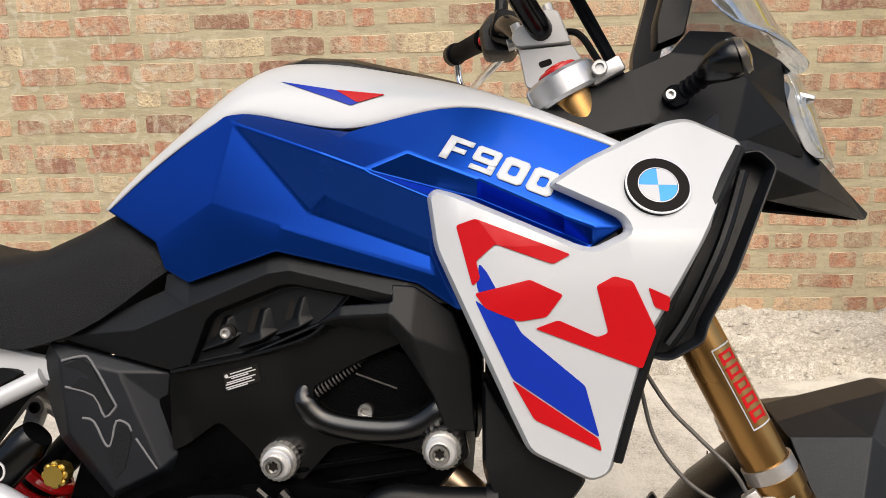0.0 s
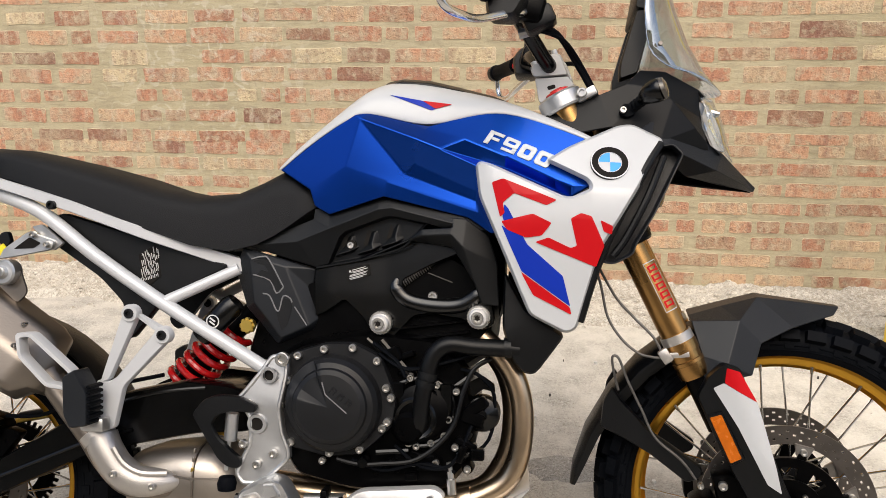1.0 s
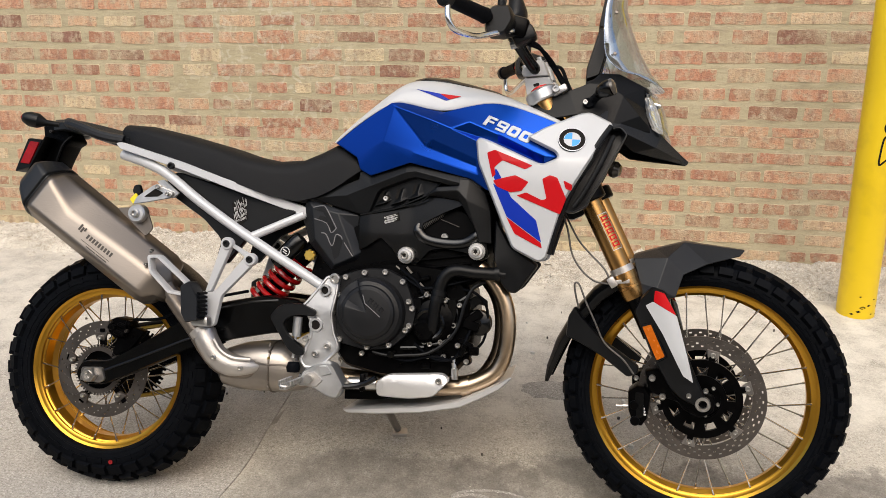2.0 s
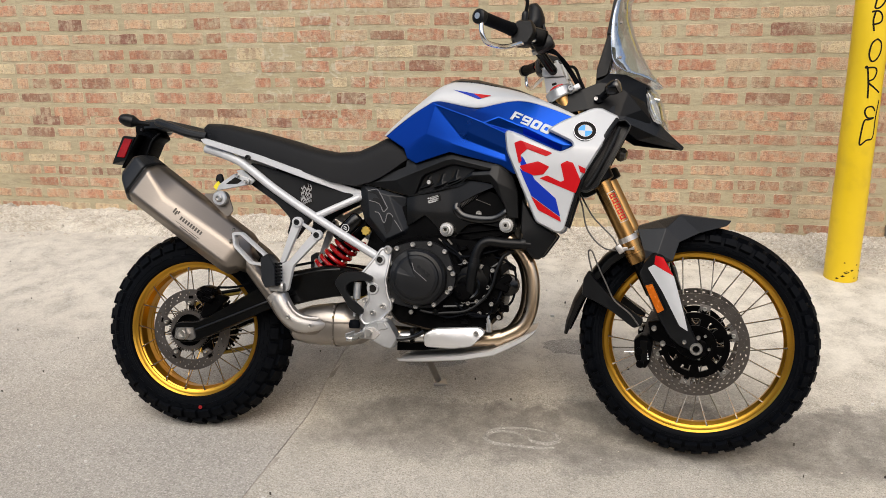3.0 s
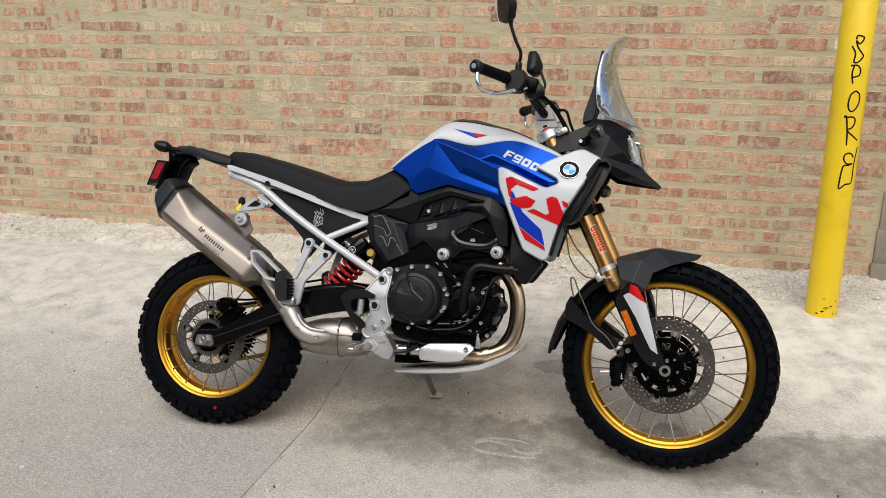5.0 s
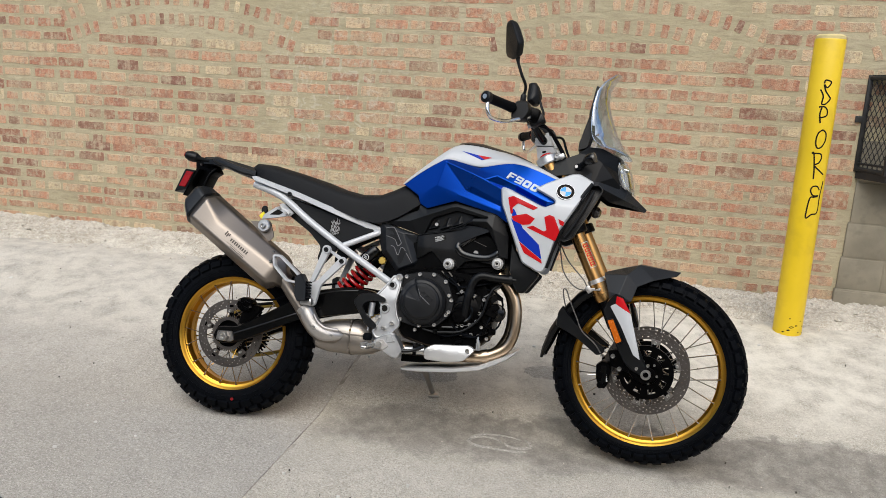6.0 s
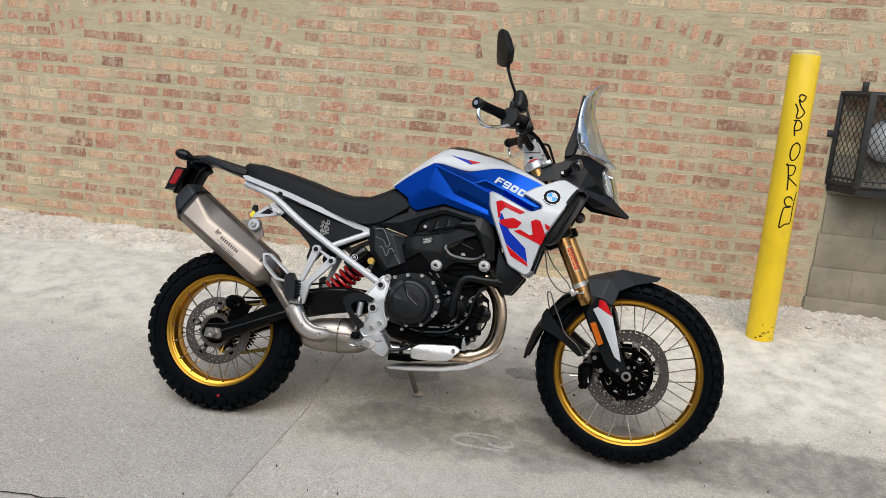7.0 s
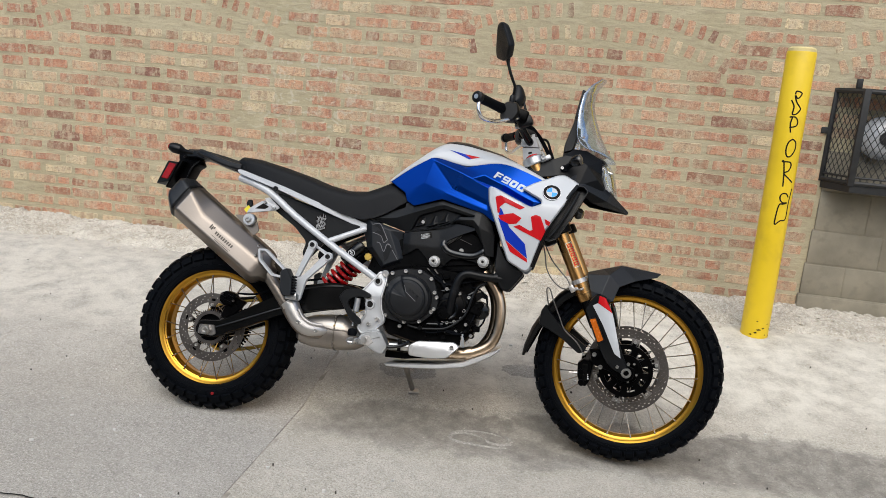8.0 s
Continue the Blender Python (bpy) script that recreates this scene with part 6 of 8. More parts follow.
# model figures on the blue flank: squared, slanted strokes with cut corners
FO, FX, FZ = Vector((1.038, 0.974)), Vector((0.0272, -0.0115)), Vector((0.0140, 0.0235))


def stroke_loop(u0, v0, u1, v1, w_, c):
    o = [(u0 + c, v0), (u1 - c, v0), (u1, v0 + c), (u1, v1 - c), (u1 - c, v1), (u0 + c, v1), (u0, v1 - c), (u0, v0 + c)]
    k = c * 0.5
    i = [(u0 + w_ + k, v0 + w_), (u1 - w_ - k, v0 + w_), (u1 - w_, v0 + w_ + k), (u1 - w_, v1 - w_ - k), (u1 - w_ - k, v1 - w_), (u0 + w_ + k, v1 - w_), (u0 + w_, v1 - w_ - k), (u0 + w_, v0 + w_ + k)]
    return [[o[n], o[(n + 1) % 8], i[(n + 1) % 8], i[n]] for n in range(8)]


def bar_quad(u0, v0, u1, v1):
    return [[(u0, v0), (u1, v0), (u1, v1), (u0, v1)]]


W_ = 0.30
FIGURES = (bar_quad(0.0, 0.0, W_, 1.0) + bar_quad(W_, 0.78, 0.92, 1.0) + bar_quad(W_, 0.40, 0.78, 0.60),
           stroke_loop(0.0, 0.36, 0.92, 1.0, 0.23, 0.08) + bar_quad(0.66, 0.20, 0.92, 0.37) + bar_quad(0.06, 0.0, 0.92, 0.20),
           stroke_loop(0.0, 0.0, 0.92, 1.0, 0.30, 0.12), stroke_loop(0.0, 0.0, 0.92, 1.0, 0.30, 0.12))
for n, quads in enumerate(FIGURES):
    bm = bmesh.new()
    for quad in quads:
        cells = 3
        def at(a_, b_):
            u = (quad[0][0] * (1 - a_) + quad[1][0] * a_) * (1 - b_) + (quad[3][0] * (1 - a_) + quad[2][0] * a_) * b_
            v = (quad[0][1] * (1 - a_) + quad[1][1] * a_) * (1 - b_) + (quad[3][1] * (1 - a_) + quad[2][1] * a_) * b_
            q = FO + FX * (u + 1.06 * n) + FZ * v
            return bm.verts.new((q.x, flank_depth(q.x, q.y) - 0.0014, q.y))
        g_ = [[at(i / cells, j / cells) for j in range(cells + 1)] for i in range(cells + 1)]
        for i in range(cells):
            for j in range(cells):
                bm.faces.new((g_[i][j], g_[i + 1][j], g_[i + 1][j + 1], g_[i][j + 1]))
    bmesh.ops.remove_doubles(bm, verts=bm.verts, dist=0.0003)
    ob = part("lettering", bm, LETTER, flanks[0], "white model figures")
    sd = ob.modifiers.new("solid", "SOLIDIFY")
    sd.thickness, sd.offset = 0.0004, 0
decal("wedge_blue", [(0.862, 1.066), (0.943, 1.034), (0.958, 1.040), (0.925, 1.053)], shell_depth, BLUE_FILM, shell, "small blue wedge")
decal("wedge_red", [(0.925, 1.053), (0.950, 1.037), (0.980, 1.046)], shell_depth, RED, shell, "small red wedge", 0.002)

# ---------------------------------------------------------------- black covers under the tank


COVER = {
    "u0": (0.586, 0.106, 0.786), "u1": (0.717, 0.110, 0.838), "u2": (0.719, 0.108, 0.858), "u3": (0.748, 0.112, 0.856), "u4": (0.844, 0.127, 0.892), "u5": (0.860, 0.130, 0.892), "u6": (1.014, 0.155, 0.854), "u7": (1.062, 0.160, 0.822),
    "m0": (0.690, 0.124, 0.795), "m2": (0.753, 0.132, 0.820), "m3": (0.848, 0.148, 0.856), "m4": (0.873, 0.151, 0.859), "m5": (0.985, 0.167, 0.832),
    "b0": (0.727, 0.118, 0.748), "b4": (0.984, 0.160, 0.817),
    "v1": (0.750, 0.121, 0.754), "v2": (0.772, 0.129, 0.805), "v3": (0.783, 0.131, 0.815), "v4": (0.858, 0.144, 0.842), "v5": (0.874, 0.147, 0.844), "v6": (0.940, 0.157, 0.831), "v7": (0.911, 0.147, 0.805), "v8": (0.814, 0.127, 0.765),
    "w1": (0.754, 0.110, 0.756), "w2": (0.776, 0.112, 0.804), "w3": (0.785, 0.113, 0.812), "w4": (0.859, 0.126, 0.839), "w5": (0.873, 0.128, 0.841), "w6": (0.932, 0.138, 0.830), "w7": (0.908, 0.134, 0.805), "w8": (0.814, 0.114, 0.768),
}
side_cover = moulding("side_cover", COVER, "u0 u1 m0,u1 u2 u3 m2,u1 m2 m0,u3 u4 m3 m2,u4 u5 m4 m3,u5 u6 m5 m4,u6 u7 b4 m5,u0 m0 b0,m0 m2 v2,m0 v2 v1 b0,m2 m3 v4 v3,m2 v3 v2,m3 m4 v5 v4,m4 m5 v6 v5,m5 b4 v6,v1 v2 w2 w1,v2 v3 w3 w2,v3 v4 w4 w3,v4 v5 w5 w4,v5 v6 w6 w5,v6 v7 w7 w6,v7 v8 w8 w7,v8 v1 w1 w8,w1 w2 w3 w4 w8,w4 w5 w6 w7 w8", PLASTIC, "black plastic side cover with slots", 0.004)
pair("cover_lip", tube(smooth([(0.728, -0.119, 0.747), (0.814, -0.128, 0.764), (0.887, -0.140, 0.785), (0.912, -0.148, 0.804)], 5), 0.0022, 6), PLASTIC, side_cover)


def vent_depth(x):
    return 0.111 + 0.155 * max(0, x - 0.765)


for k, (x, z) in enumerate(((0.775, 0.787), (0.819, 0.791), (0.864, 0.805))):
    y = vent_depth(x)
    h = (0.022, 0.027, 0.027)[k]
    pair("vent_slot", sheet([(x - 0.004, z - 0.001), (x + 0.004, z - 0.002), (x + 0.0125, z + h), (x + 0.005, z + h + 0.001)], -y - 0.0006, 0.004, 0.0004, 0.002), INK, side_cover)
    G = {"A": (x + 0.012, y, z + h), "B": (x + 0.004, y, z), "R": (x + 0.019, y + 0.0055, z + h * 0.85), "S": (x + 0.014, y + 0.009, z + 0.002), "E": (x + 0.030, y - 0.001, z + h + 0.005), "D": (x + 0.036, y + 0.001, z + 0.003),
         "C": (x - 0.012, y + 0.010, z - 0.017), "L": (x + 0.018, y + 0.012, z - 0.008), "c": (x - 0.012, y - 0.004, z - 0.020), "l": (x + 0.020, y - 0.004, z - 0.012)}
    bm, _ = facets(G, "A B S R,A R E,R S D E,B C L S,S L D,C c l L,L l D")
    for ob in pair("scoop", bm, PLASTIC, side_cover, angle=180):
        bv = ob.modifiers.new("edge", "BEVEL")
        bv.width, bv.segments, bv.limit_method, bv.angle_limit = 0.0022, 3, "ANGLE", radians(9)
        ob.modifiers.new("shade", "WEIGHTED_NORMAL").keep_sharp = False
bolt(0.793, -vent_depth(0.793) - 0.004, 0.790, 0.0065, side_cover[0])
part("screw_cup", lathe([(0.0065, -0.003), (0.0095, -0.003), (0.0105, 0.002), (0.0105, 0.006), (0.0065, 0.006)], (0.793, -vent_depth(0.793) - 0.001, 0.790), 24, closed=True), INK, side_cover[0])


RIM = ((0.930, 0.772), (0.884, 0.732), (0.878, 0.720), (0.884, 0.704), (0.904, 0.690), (0.942, 0.683), (0.986, 0.683), (1.014, 0.693), (1.045, 0.718))


def cast_depth(x, z):
    return -0.118 - 0.12 * max(0, x - 0.86) + 0.05 * max(0, 0.70 - z) + 0.20 * max(0, 0.75 - x)


casting = pair("lower_cover", sheet([(0.722, 0.745), (0.814, 0.766), (0.887, 0.787), (0.910, 0.806), (0.985, 0.802), (1.007, 0.783), (0.944, 0.757), (0.890, 0.728), (0.893, 0.712), (0.911, 0.697), (0.974, 0.692), (1.005, 0.696), (1.03, 0.722), (1.055, 0.70), (1.062, 0.655), (1.045, 0.642), (1.017, 0.648), (1.004, 0.660), (0.942, 0.668), (0.911, 0.663), (0.872, 0.622), (0.833, 0.622), (0.815, 0.657), (0.781, 0.690), (0.744, 0.664), (0.722, 0.655)], cast_depth, 0.018, 0.004, 0.008, 0.006), CASTING, bike, "gloss black frame casting", angle=50)
# a rounded lip runs round the foot of the opening
lip = smooth([(x, cast_depth(x, z) + 0.005, z) for x, z in RIM[1:]], 6)
pair("casting_lip", tube(lip, [0.0145 * min(1.0, 0.35 + 0.95 * min(k / (len(lip) * 0.30), (len(lip) - 1 - k) / (len(lip) * 0.10))) for k in range(len(lip))], 20, flat=0.75), CASTING, casting, angle=80)
# a wound spring and a cable behind the opening
coil = []
for k in range(15 * 12 + 1):
    a, g = 6.2831853 * k / 12, k / (15 * 12)
    coil.append((0.882 + 0.058 * g - 0.0032 * math.cos(a), -0.114 + 0.0055 * math.sin(a), 0.715 + 0.041 * g + 0.0046 * math.cos(a)))
part("spring", tube(coil, 0.0011, 6), HOSE_GREY, bike, "small dark wound return spring")
part("cable", tube(smooth([(0.940, -0.114, 0.756), (0.956, -0.114, 0.767), (0.992, -0.114, 0.788)], 4), [0.0042] * 4 + [0.003] * 5, 8), HOSE, bike, "black control cable")
part("cable_wire", tube(smooth([(0.936, -0.113, 0.742), (0.955, -0.113, 0.735), (0.982, -0.113, 0.725)], 4), 0.0011, 6), HOSE_GREY, bike)
DUCT = {
    "d0": (0.899, 0.148, 0.800), "d1": (0.929, 0.158, 0.822), "d2": (0.985, 0.170, 0.825), "d2b": (0.930, 0.164, 0.809), "d7b": (0.984, 0.176, 0.812), "d3": (0.984, 0.162, 0.843), "d4": (1.010, 0.166, 0.841), "d5": (1.050, 0.160, 0.812),
    "d6": (1.005, 0.178, 0.790), "d7": (0.985, 0.160, 0.788), "d8": (0.950, 0.146, 0.794), "d9": (1.026, 0.166, 0.727), "d10": (1.038, 0.158, 0.690), "d11": (1.070, 0.158, 0.686), "d12": (1.066, 0.160, 0.764),
}
moulding("duct", DUCT, "d0 d1 d2b,d1 d2 d7b d2b,d0 d2b d8,d2b d7b d7 d8,d3 d4 d6 d7b d2,d7b d6 d7,d7 d6 d9,d4 d5 d12 d6,d6 d12 d11 d10 d9", PLASTIC, "black air duct cover", 0.012, 0.003)
tag = part("label_plate", sheet([(0.787, 0.745), (0.827, 0.756), (0.831, 0.736), (0.791, 0.725)], -0.1195, 0.001, 0.0003, 0.001), INK, bike, "small black sticker with silver print")
for k in range(7):
    wd = (0.026, 0.032, 0.020, 0.034, 0.031, 0.034, 0.024)[k]
    part("print_line", block((wd, 0.0006, 0.0013), pose(0.808 - 0.0006 * k + (0.002 if k % 2 else 0), -0.1200, 0.7475 - 0.0029 * k, 0, -16, 0), 0), PRINT, tag)
part("print_line", lathe([(0, -0.0004), (0.0022, -0.0004), (0.0022, 0.0), (0, 0.0)], (0.7915, -0.1198, 0.7415), 12), PRINT, tag)
# heel panel: a raised face with slanting rims
KNEE = {
    "a": (0.582, 0.110, 0.783), "b": (0.724, 0.108, 0.745), "c": (0.716, 0.101, 0.704), "d": (0.730, 0.102, 0.654), "e": (0.719, 0.104, 0.630), "f": (0.649, 0.108, 0.602), "g": (0.562, 0.098, 0.745), "h": (0.585, 0.098, 0.669),
    "i": (0.668, 0.121, 0.748), "j": (0.714, 0.121, 0.640), "k": (0.598, 0.119, 0.764), "l": (0.607, 0.119, 0.680), "m": (0.660, 0.121, 0.616),
}
knee = moulding("knee_panel", KNEE, "a b i k,i b c,i c d j,d e j,e f m j,f h l m,h g k l,g a k,k i j m l", GREY_PLASTIC, "dark grey heel panel with raised lines", 0.02, 0.003)
knee_out = [(0.602, 0.761), (0.624, 0.766), (0.637, 0.760), (0.665, 0.710)], [(0.606, 0.732), (0.639, 0.722), (0.651, 0.698), (0.665, 0.710)], [(0.625, 0.697), (0.638, 0.693), (0.650, 0.668), (0.657, 0.668), (0.664, 0.693), (0.677, 0.690), (0.681, 0.682)], [(0.686, 0.674), (0.709, 0.640)]
for pts in knee_out:
    for s in (-1, 1):
        part("raised_line", tube(smooth([(a, s * 0.1205, b) for a, b in pts], 3), 0.0014, 6), LINE_GREY, knee[0 if s < 0 else 1])
for o in ([(0.604, 0.757), (0.624, 0.763), (0.636, 0.757), (0.662, 0.709), (0.652, 0.702), (0.640, 0.722), (0.612, 0.730), (0.622, 0.742), (0.636, 0.738), (0.628, 0.750)], [(0.650, 0.664), (0.656, 0.664), (0.666, 0.690), (0.677, 0.687), (0.682, 0.676), (0.672, 0.640), (0.660, 0.628)]):
    pair("grip_patch", sheet(o, -0.1214, 0.0015, 0.0004, 0.002), SEAT, knee)
for x, y, z in ((0.850, -0.134, 0.649), (1.032, -0.153, 0.666)):
    teeth = [((0.0205 + 0.0012 * (k % 2)) * math.cos(k * math.pi / 22), (0.0205 + 0.0012 * (k % 2)) * math.sin(k * math.pi / 22)) for k in range(44)]
    washer = part("washer", sheet([(x + a, z + b) for a, b in teeth], y + 0.004, 0.05, 0.001, 0), STEEL, bike, "serrated steel washer")
    part("collar", lathe([(0.0, -0.008), (0.0145, -0.008), (0.0165, -0.006), (0.0175, 0.006), (0, 0.006)], (x, y, z), 30), ALU, washer)
    part("bolt", lathe([(0.0, -0.010), (0.0062, -0.010), (0.0072, -0.016), (0.0098, -0.016), (0.0108, -0.014), (0.0108, 0.0), (0.0, 0.0)], (x - 0.001, y - 0.002, z), 24), STEEL, washer)
    part("star_socket", sheet([(x - 0.001 + (0.0060 if k % 2 else 0.0038) * math.cos(k * math.pi / 6), z + (0.0060 if k % 2 else 0.0038) * math.sin(k * math.pi / 6)) for k in range(12)], y - 0.0135, 0.001, 0.0001, 0), INK, washer)
bolt(0.945, -0.105, 0.699, 0.009, bike)
part("spring_cable", tube([(0.882, -0.10, 0.717), (0.945, -0.10, 0.758), (0.985, -0.10, 0.782)], 0.0048, 10), RUBBER, bike)
for k in range(15):
    t = k / 14
    part("coil", lathe([(0.0048, -0.0012), (0.0062, 0), (0.0048, 0.0012)], (0.884 + 0.052 * t, -0.10, 0.7185 + 0.034 * t), 12, (0.84, 0, 0.54)), RUBBER, bike)
part("air_box", block((0.18, 0.17, 0.16), pose(0.985, 0, 0.735), 0.02), ENGINE_BLACK, bike)
for x, z, ry in ((0.985, 0.758, 28), (0.970, 0.735, 24), (1.000, 0.715, 60)):
    part("wiring", tube([(x - 0.04, -0.088, z - 0.012), (x, -0.094, z), (x + 0.035, -0.09, z + 0.02)], 0.005, 8), GLOSS_BLACK, bike)
part("grommet", lathe([(0.006, -0.006), (0.013, -0.006), (0.016, 0.0), (0.016, 0.01), (0.006, 0.01)], (1.002, -0.094, 0.722), 20, closed=True), ENGINE_BLACK, bike)
pair("cheek", sheet([(1.078, 0.748), (1.118, 0.680), (1.185, 0.640), (1.140, 0.577), (1.130, 0.568), (1.110, 0.570), (1.092, 0.592), (1.075, 0.650)], lambda x, z: -0.168 + 0.15 * max(0, 0.64 - z), 0.05, 0.008, 0.010), PLASTIC, bike, "black radiator cheek")
part("radiator", block((0.040, 0.27, 0.20), pose(1.135, 0, 0.755, 0, -18, 0), 0.006), ENGINE_BLACK, bike)

# ---------------------------------------------------------------- front ducts, cowl, beak
duct = [(1.336, 0.970), (1.364, 0.974), (1.381, 0.955), (1.330, 0.852), (1.300, 0.800), (1.295, 0.782), (1.262, 0.765), (1.243, 0.768), (1.235, 0.785), (1.300, 0.890)]


def lean_in(bm):
    for v in bm.verts:
        v.co.y += 0.30 * max(0, v.co.z - 0.85)
    return bm


winglet = pair("front_duct", lean_in(frame_ring(duct, 0.0085, -0.212, 0.055, 0.008)), GREY_PLASTIC, bike, "black winglet frame beside the radiator")
pair("duct_floor", sheet(inset(duct if area2(duct) > 0 else duct[::-1], 0.006), lambda x, z: -0.180 + 0.30 * max(0, z - 0.85), 0.02, 0.001, 0.006), PLASTIC, winglet)
pair("duct_blade", tube(smooth([(1.347, -0.172, 0.950), (1.318, -0.196, 0.880), (1.284, -0.200, 0.812), (1.262, -0.200, 0.780)], 4), 0.006, 8), PLASTIC, winglet)
pair("panel_edge", tube(smooth([(1.340, -0.183, 0.972), (1.300, -0.216, 0.905), (1.245, -0.216, 0.79), (1.208, -0.200, 0.668)], 5), 0.007, 8), PLASTIC, bike)

COWL = {
    "e0": (1.140, 0.128, 1.026), "e1": (1.241, 0.130, 1.066), "e2": (1.287, 0.128, 1.085), "e3": (1.314, 0.104, 1.115), "e4": (1.359, 0.100, 1.113), "e5": (1.421, 0.078, 1.084), "e6": (1.424, 0.080, 1.070),
    "f1": (1.424, 0.083, 1.033), "f2": (1.438, 0.085, 0.985), "g1": (1.335, 0.126, 1.079), "g2": (1.370, 0.124, 1.055), "g3": (1.412, 0.114, 1.008),
    "h0": (1.150, 0.148, 0.985), "h1": (1.260, 0.150, 1.005), "h2": (1.345, 0.140, 0.980), "h3": (1.440, 0.090, 0.972),
}
moulding("cowl", COWL, "e0 e1 h1 h0,e1 e2 g1 h1,e2 e3 e4 g1,e4 e5 g2 g1,e5 e6 f1 g2,f1 f2 g3 g2,h1 g1 g2 h2,h2 g2 g3,g3 f2 h3 h2", SATIN, "black front cowl", 0.005, 0.003)
rows = []
for x, z, wd in ((1.314, 1.114, 0.104), (1.359, 1.112, 0.100), (1.421, 1.083, 0.078), (1.431, 1.071, 0.079)):
    rows.append([(x + 0.02 * (1 - abs(t)), t * wd, z + 0.010 * (1 - t * t)) for t in (-1, -0.6, -0.2, 0.2, 0.6, 1)])
ob = part("cowl_top", loft(rows, False, False), SATIN, bike)
sd = ob.modifiers.new("solid", "SOLIDIFY")
sd.thickness = 0.005
BEAK = {
    "b0": (1.310, 0.142, 1.000), "b1": (1.329, 0.140, 1.016), "b2": (1.378, 0.112, 1.019), "b3": (1.469, 0.062, 0.970), "b4": (1.508, 0.032, 0.938), "b5": (1.542, 0.010, 0.911), "b6": (1.538, 0.010, 0.903),
    "l1": (1.322, 0.147, 0.988), "l2": (1.359, 0.142, 0.971), "l3": (1.453, 0.092, 0.935), "l4": (1.512, 0.046, 0.913), "m1": (1.359, 0.100, 0.957), "m2": (1.401, 0.080, 0.925), "m3": (1.460, 0.050, 0.914),
}
moulding("beak", BEAK, "b0 b1 b2 l2 l1,b2 b3 l3 l2,b3 b4 l4 l3,b4 b5 b6 l4,l2 l3 m2 m1,l3 l4 b6 m3 m2", GREY_PLASTIC, "dark grey pointed beak", 0.005, 0.003)
rows = [[(x, t * wd, z + 0.004 * (1 - t * t)) for t in (-1, -0.5, 0, 0.5, 1)] for x, z, wd in ((1.455, 0.968, 0.064), (1.469, 0.968, 0.062), (1.508, 0.937, 0.032), (1.541, 0.910, 0.010))]
ob = part("beak_top", loft(rows, False, False), GREY_PLASTIC, bike)
sd = ob.modifiers.new("solid", "SOLIDIFY")
sd.thickness = 0.008
# headlight
lamp = part("headlight", block((0.05, 0.13, 0.10), pose(1.405, 0, 1.022, 0, 16, 0), 0.012), LAMP_GREY, bike, "clear headlight with a bright reflector")
for s in (-1, 1):
    part("reflector_bowl", lathe([(0.0, -0.01), (0.02, -0.006), (0.032, 0.014), (0.033, 0.02), (0.0, 0.018)], (1.440, s * 0.038, 1.010), 24, (-1, 0, 0.2)), CHROME, lamp)
    part("reflector_wall", sheet([(1.425, 1.062), (1.444, 1.058), (1.462, 1.02), (1.474, 0.972), (1.455, 0.975), (1.440, 1.01)], s * 0.058 - 0.003, 0.006, 0.001, 0.004), LAMP_GREY, lamp)
rows = []
for (mx, mz), (sx, sz) in zip(((1.430, 1.080), (1.450, 1.070), (1.468, 1.036), (1.478, 0.995), (1.486, 0.960)), ((1.418, 1.066), (1.424, 1.046), (1.430, 1.012), (1.444, 0.982), (1.460, 0.966))):
    rows.append([(sx + (mx - sx) * (1 - abs(t) ** 1.4) - 0.010 * (1 - abs(2 * abs(t) - 1)), t * 0.080, sz + (mz - sz) * (1 - t * t)) for t in (-1, -0.8, -0.5, -0.2, 0, 0.2, 0.5, 0.8, 1)])
part("reflector", loft(rows, False, False), LAMP_GREY, lamp)
part("lamp_bar", block((0.02, 0.12, 0.008), pose(1.455, 0, 1.045, 0, 16, 0), 0.002), CHROME, lamp)
rows = []
for (mx, mz), (sx, sz) in zip(((1.439, 1.087), (1.460, 1.078), (1.480, 1.040), (1.490, 0.995), (1.499, 0.955)), ((1.425, 1.071), (1.434, 1.050), (1.442, 1.015), (1.455, 0.985), (1.472, 0.966))):
    rows.append([(sx + (mx - sx) * (1 - abs(t) ** 2.2), t * 0.084, sz + (mz - sz) * (1 - t * t)) for t in (-1, -0.85, -0.5, 0, 0.5, 0.85, 1)])
ob = part("lens", loft(rows, False, False), LENS_GLASS, lamp, "clear plastic lens")
sd = ob.modifiers.new("solid", "SOLIDIFY")
sd.thickness = 0.003
ob.visible_shadow = False
part("front_subframe", block((0.14, 0.10, 0.08), pose(1.32, 0, 1.03, 0, 20, 0), 0.01), ENGINE_BLACK, bike)
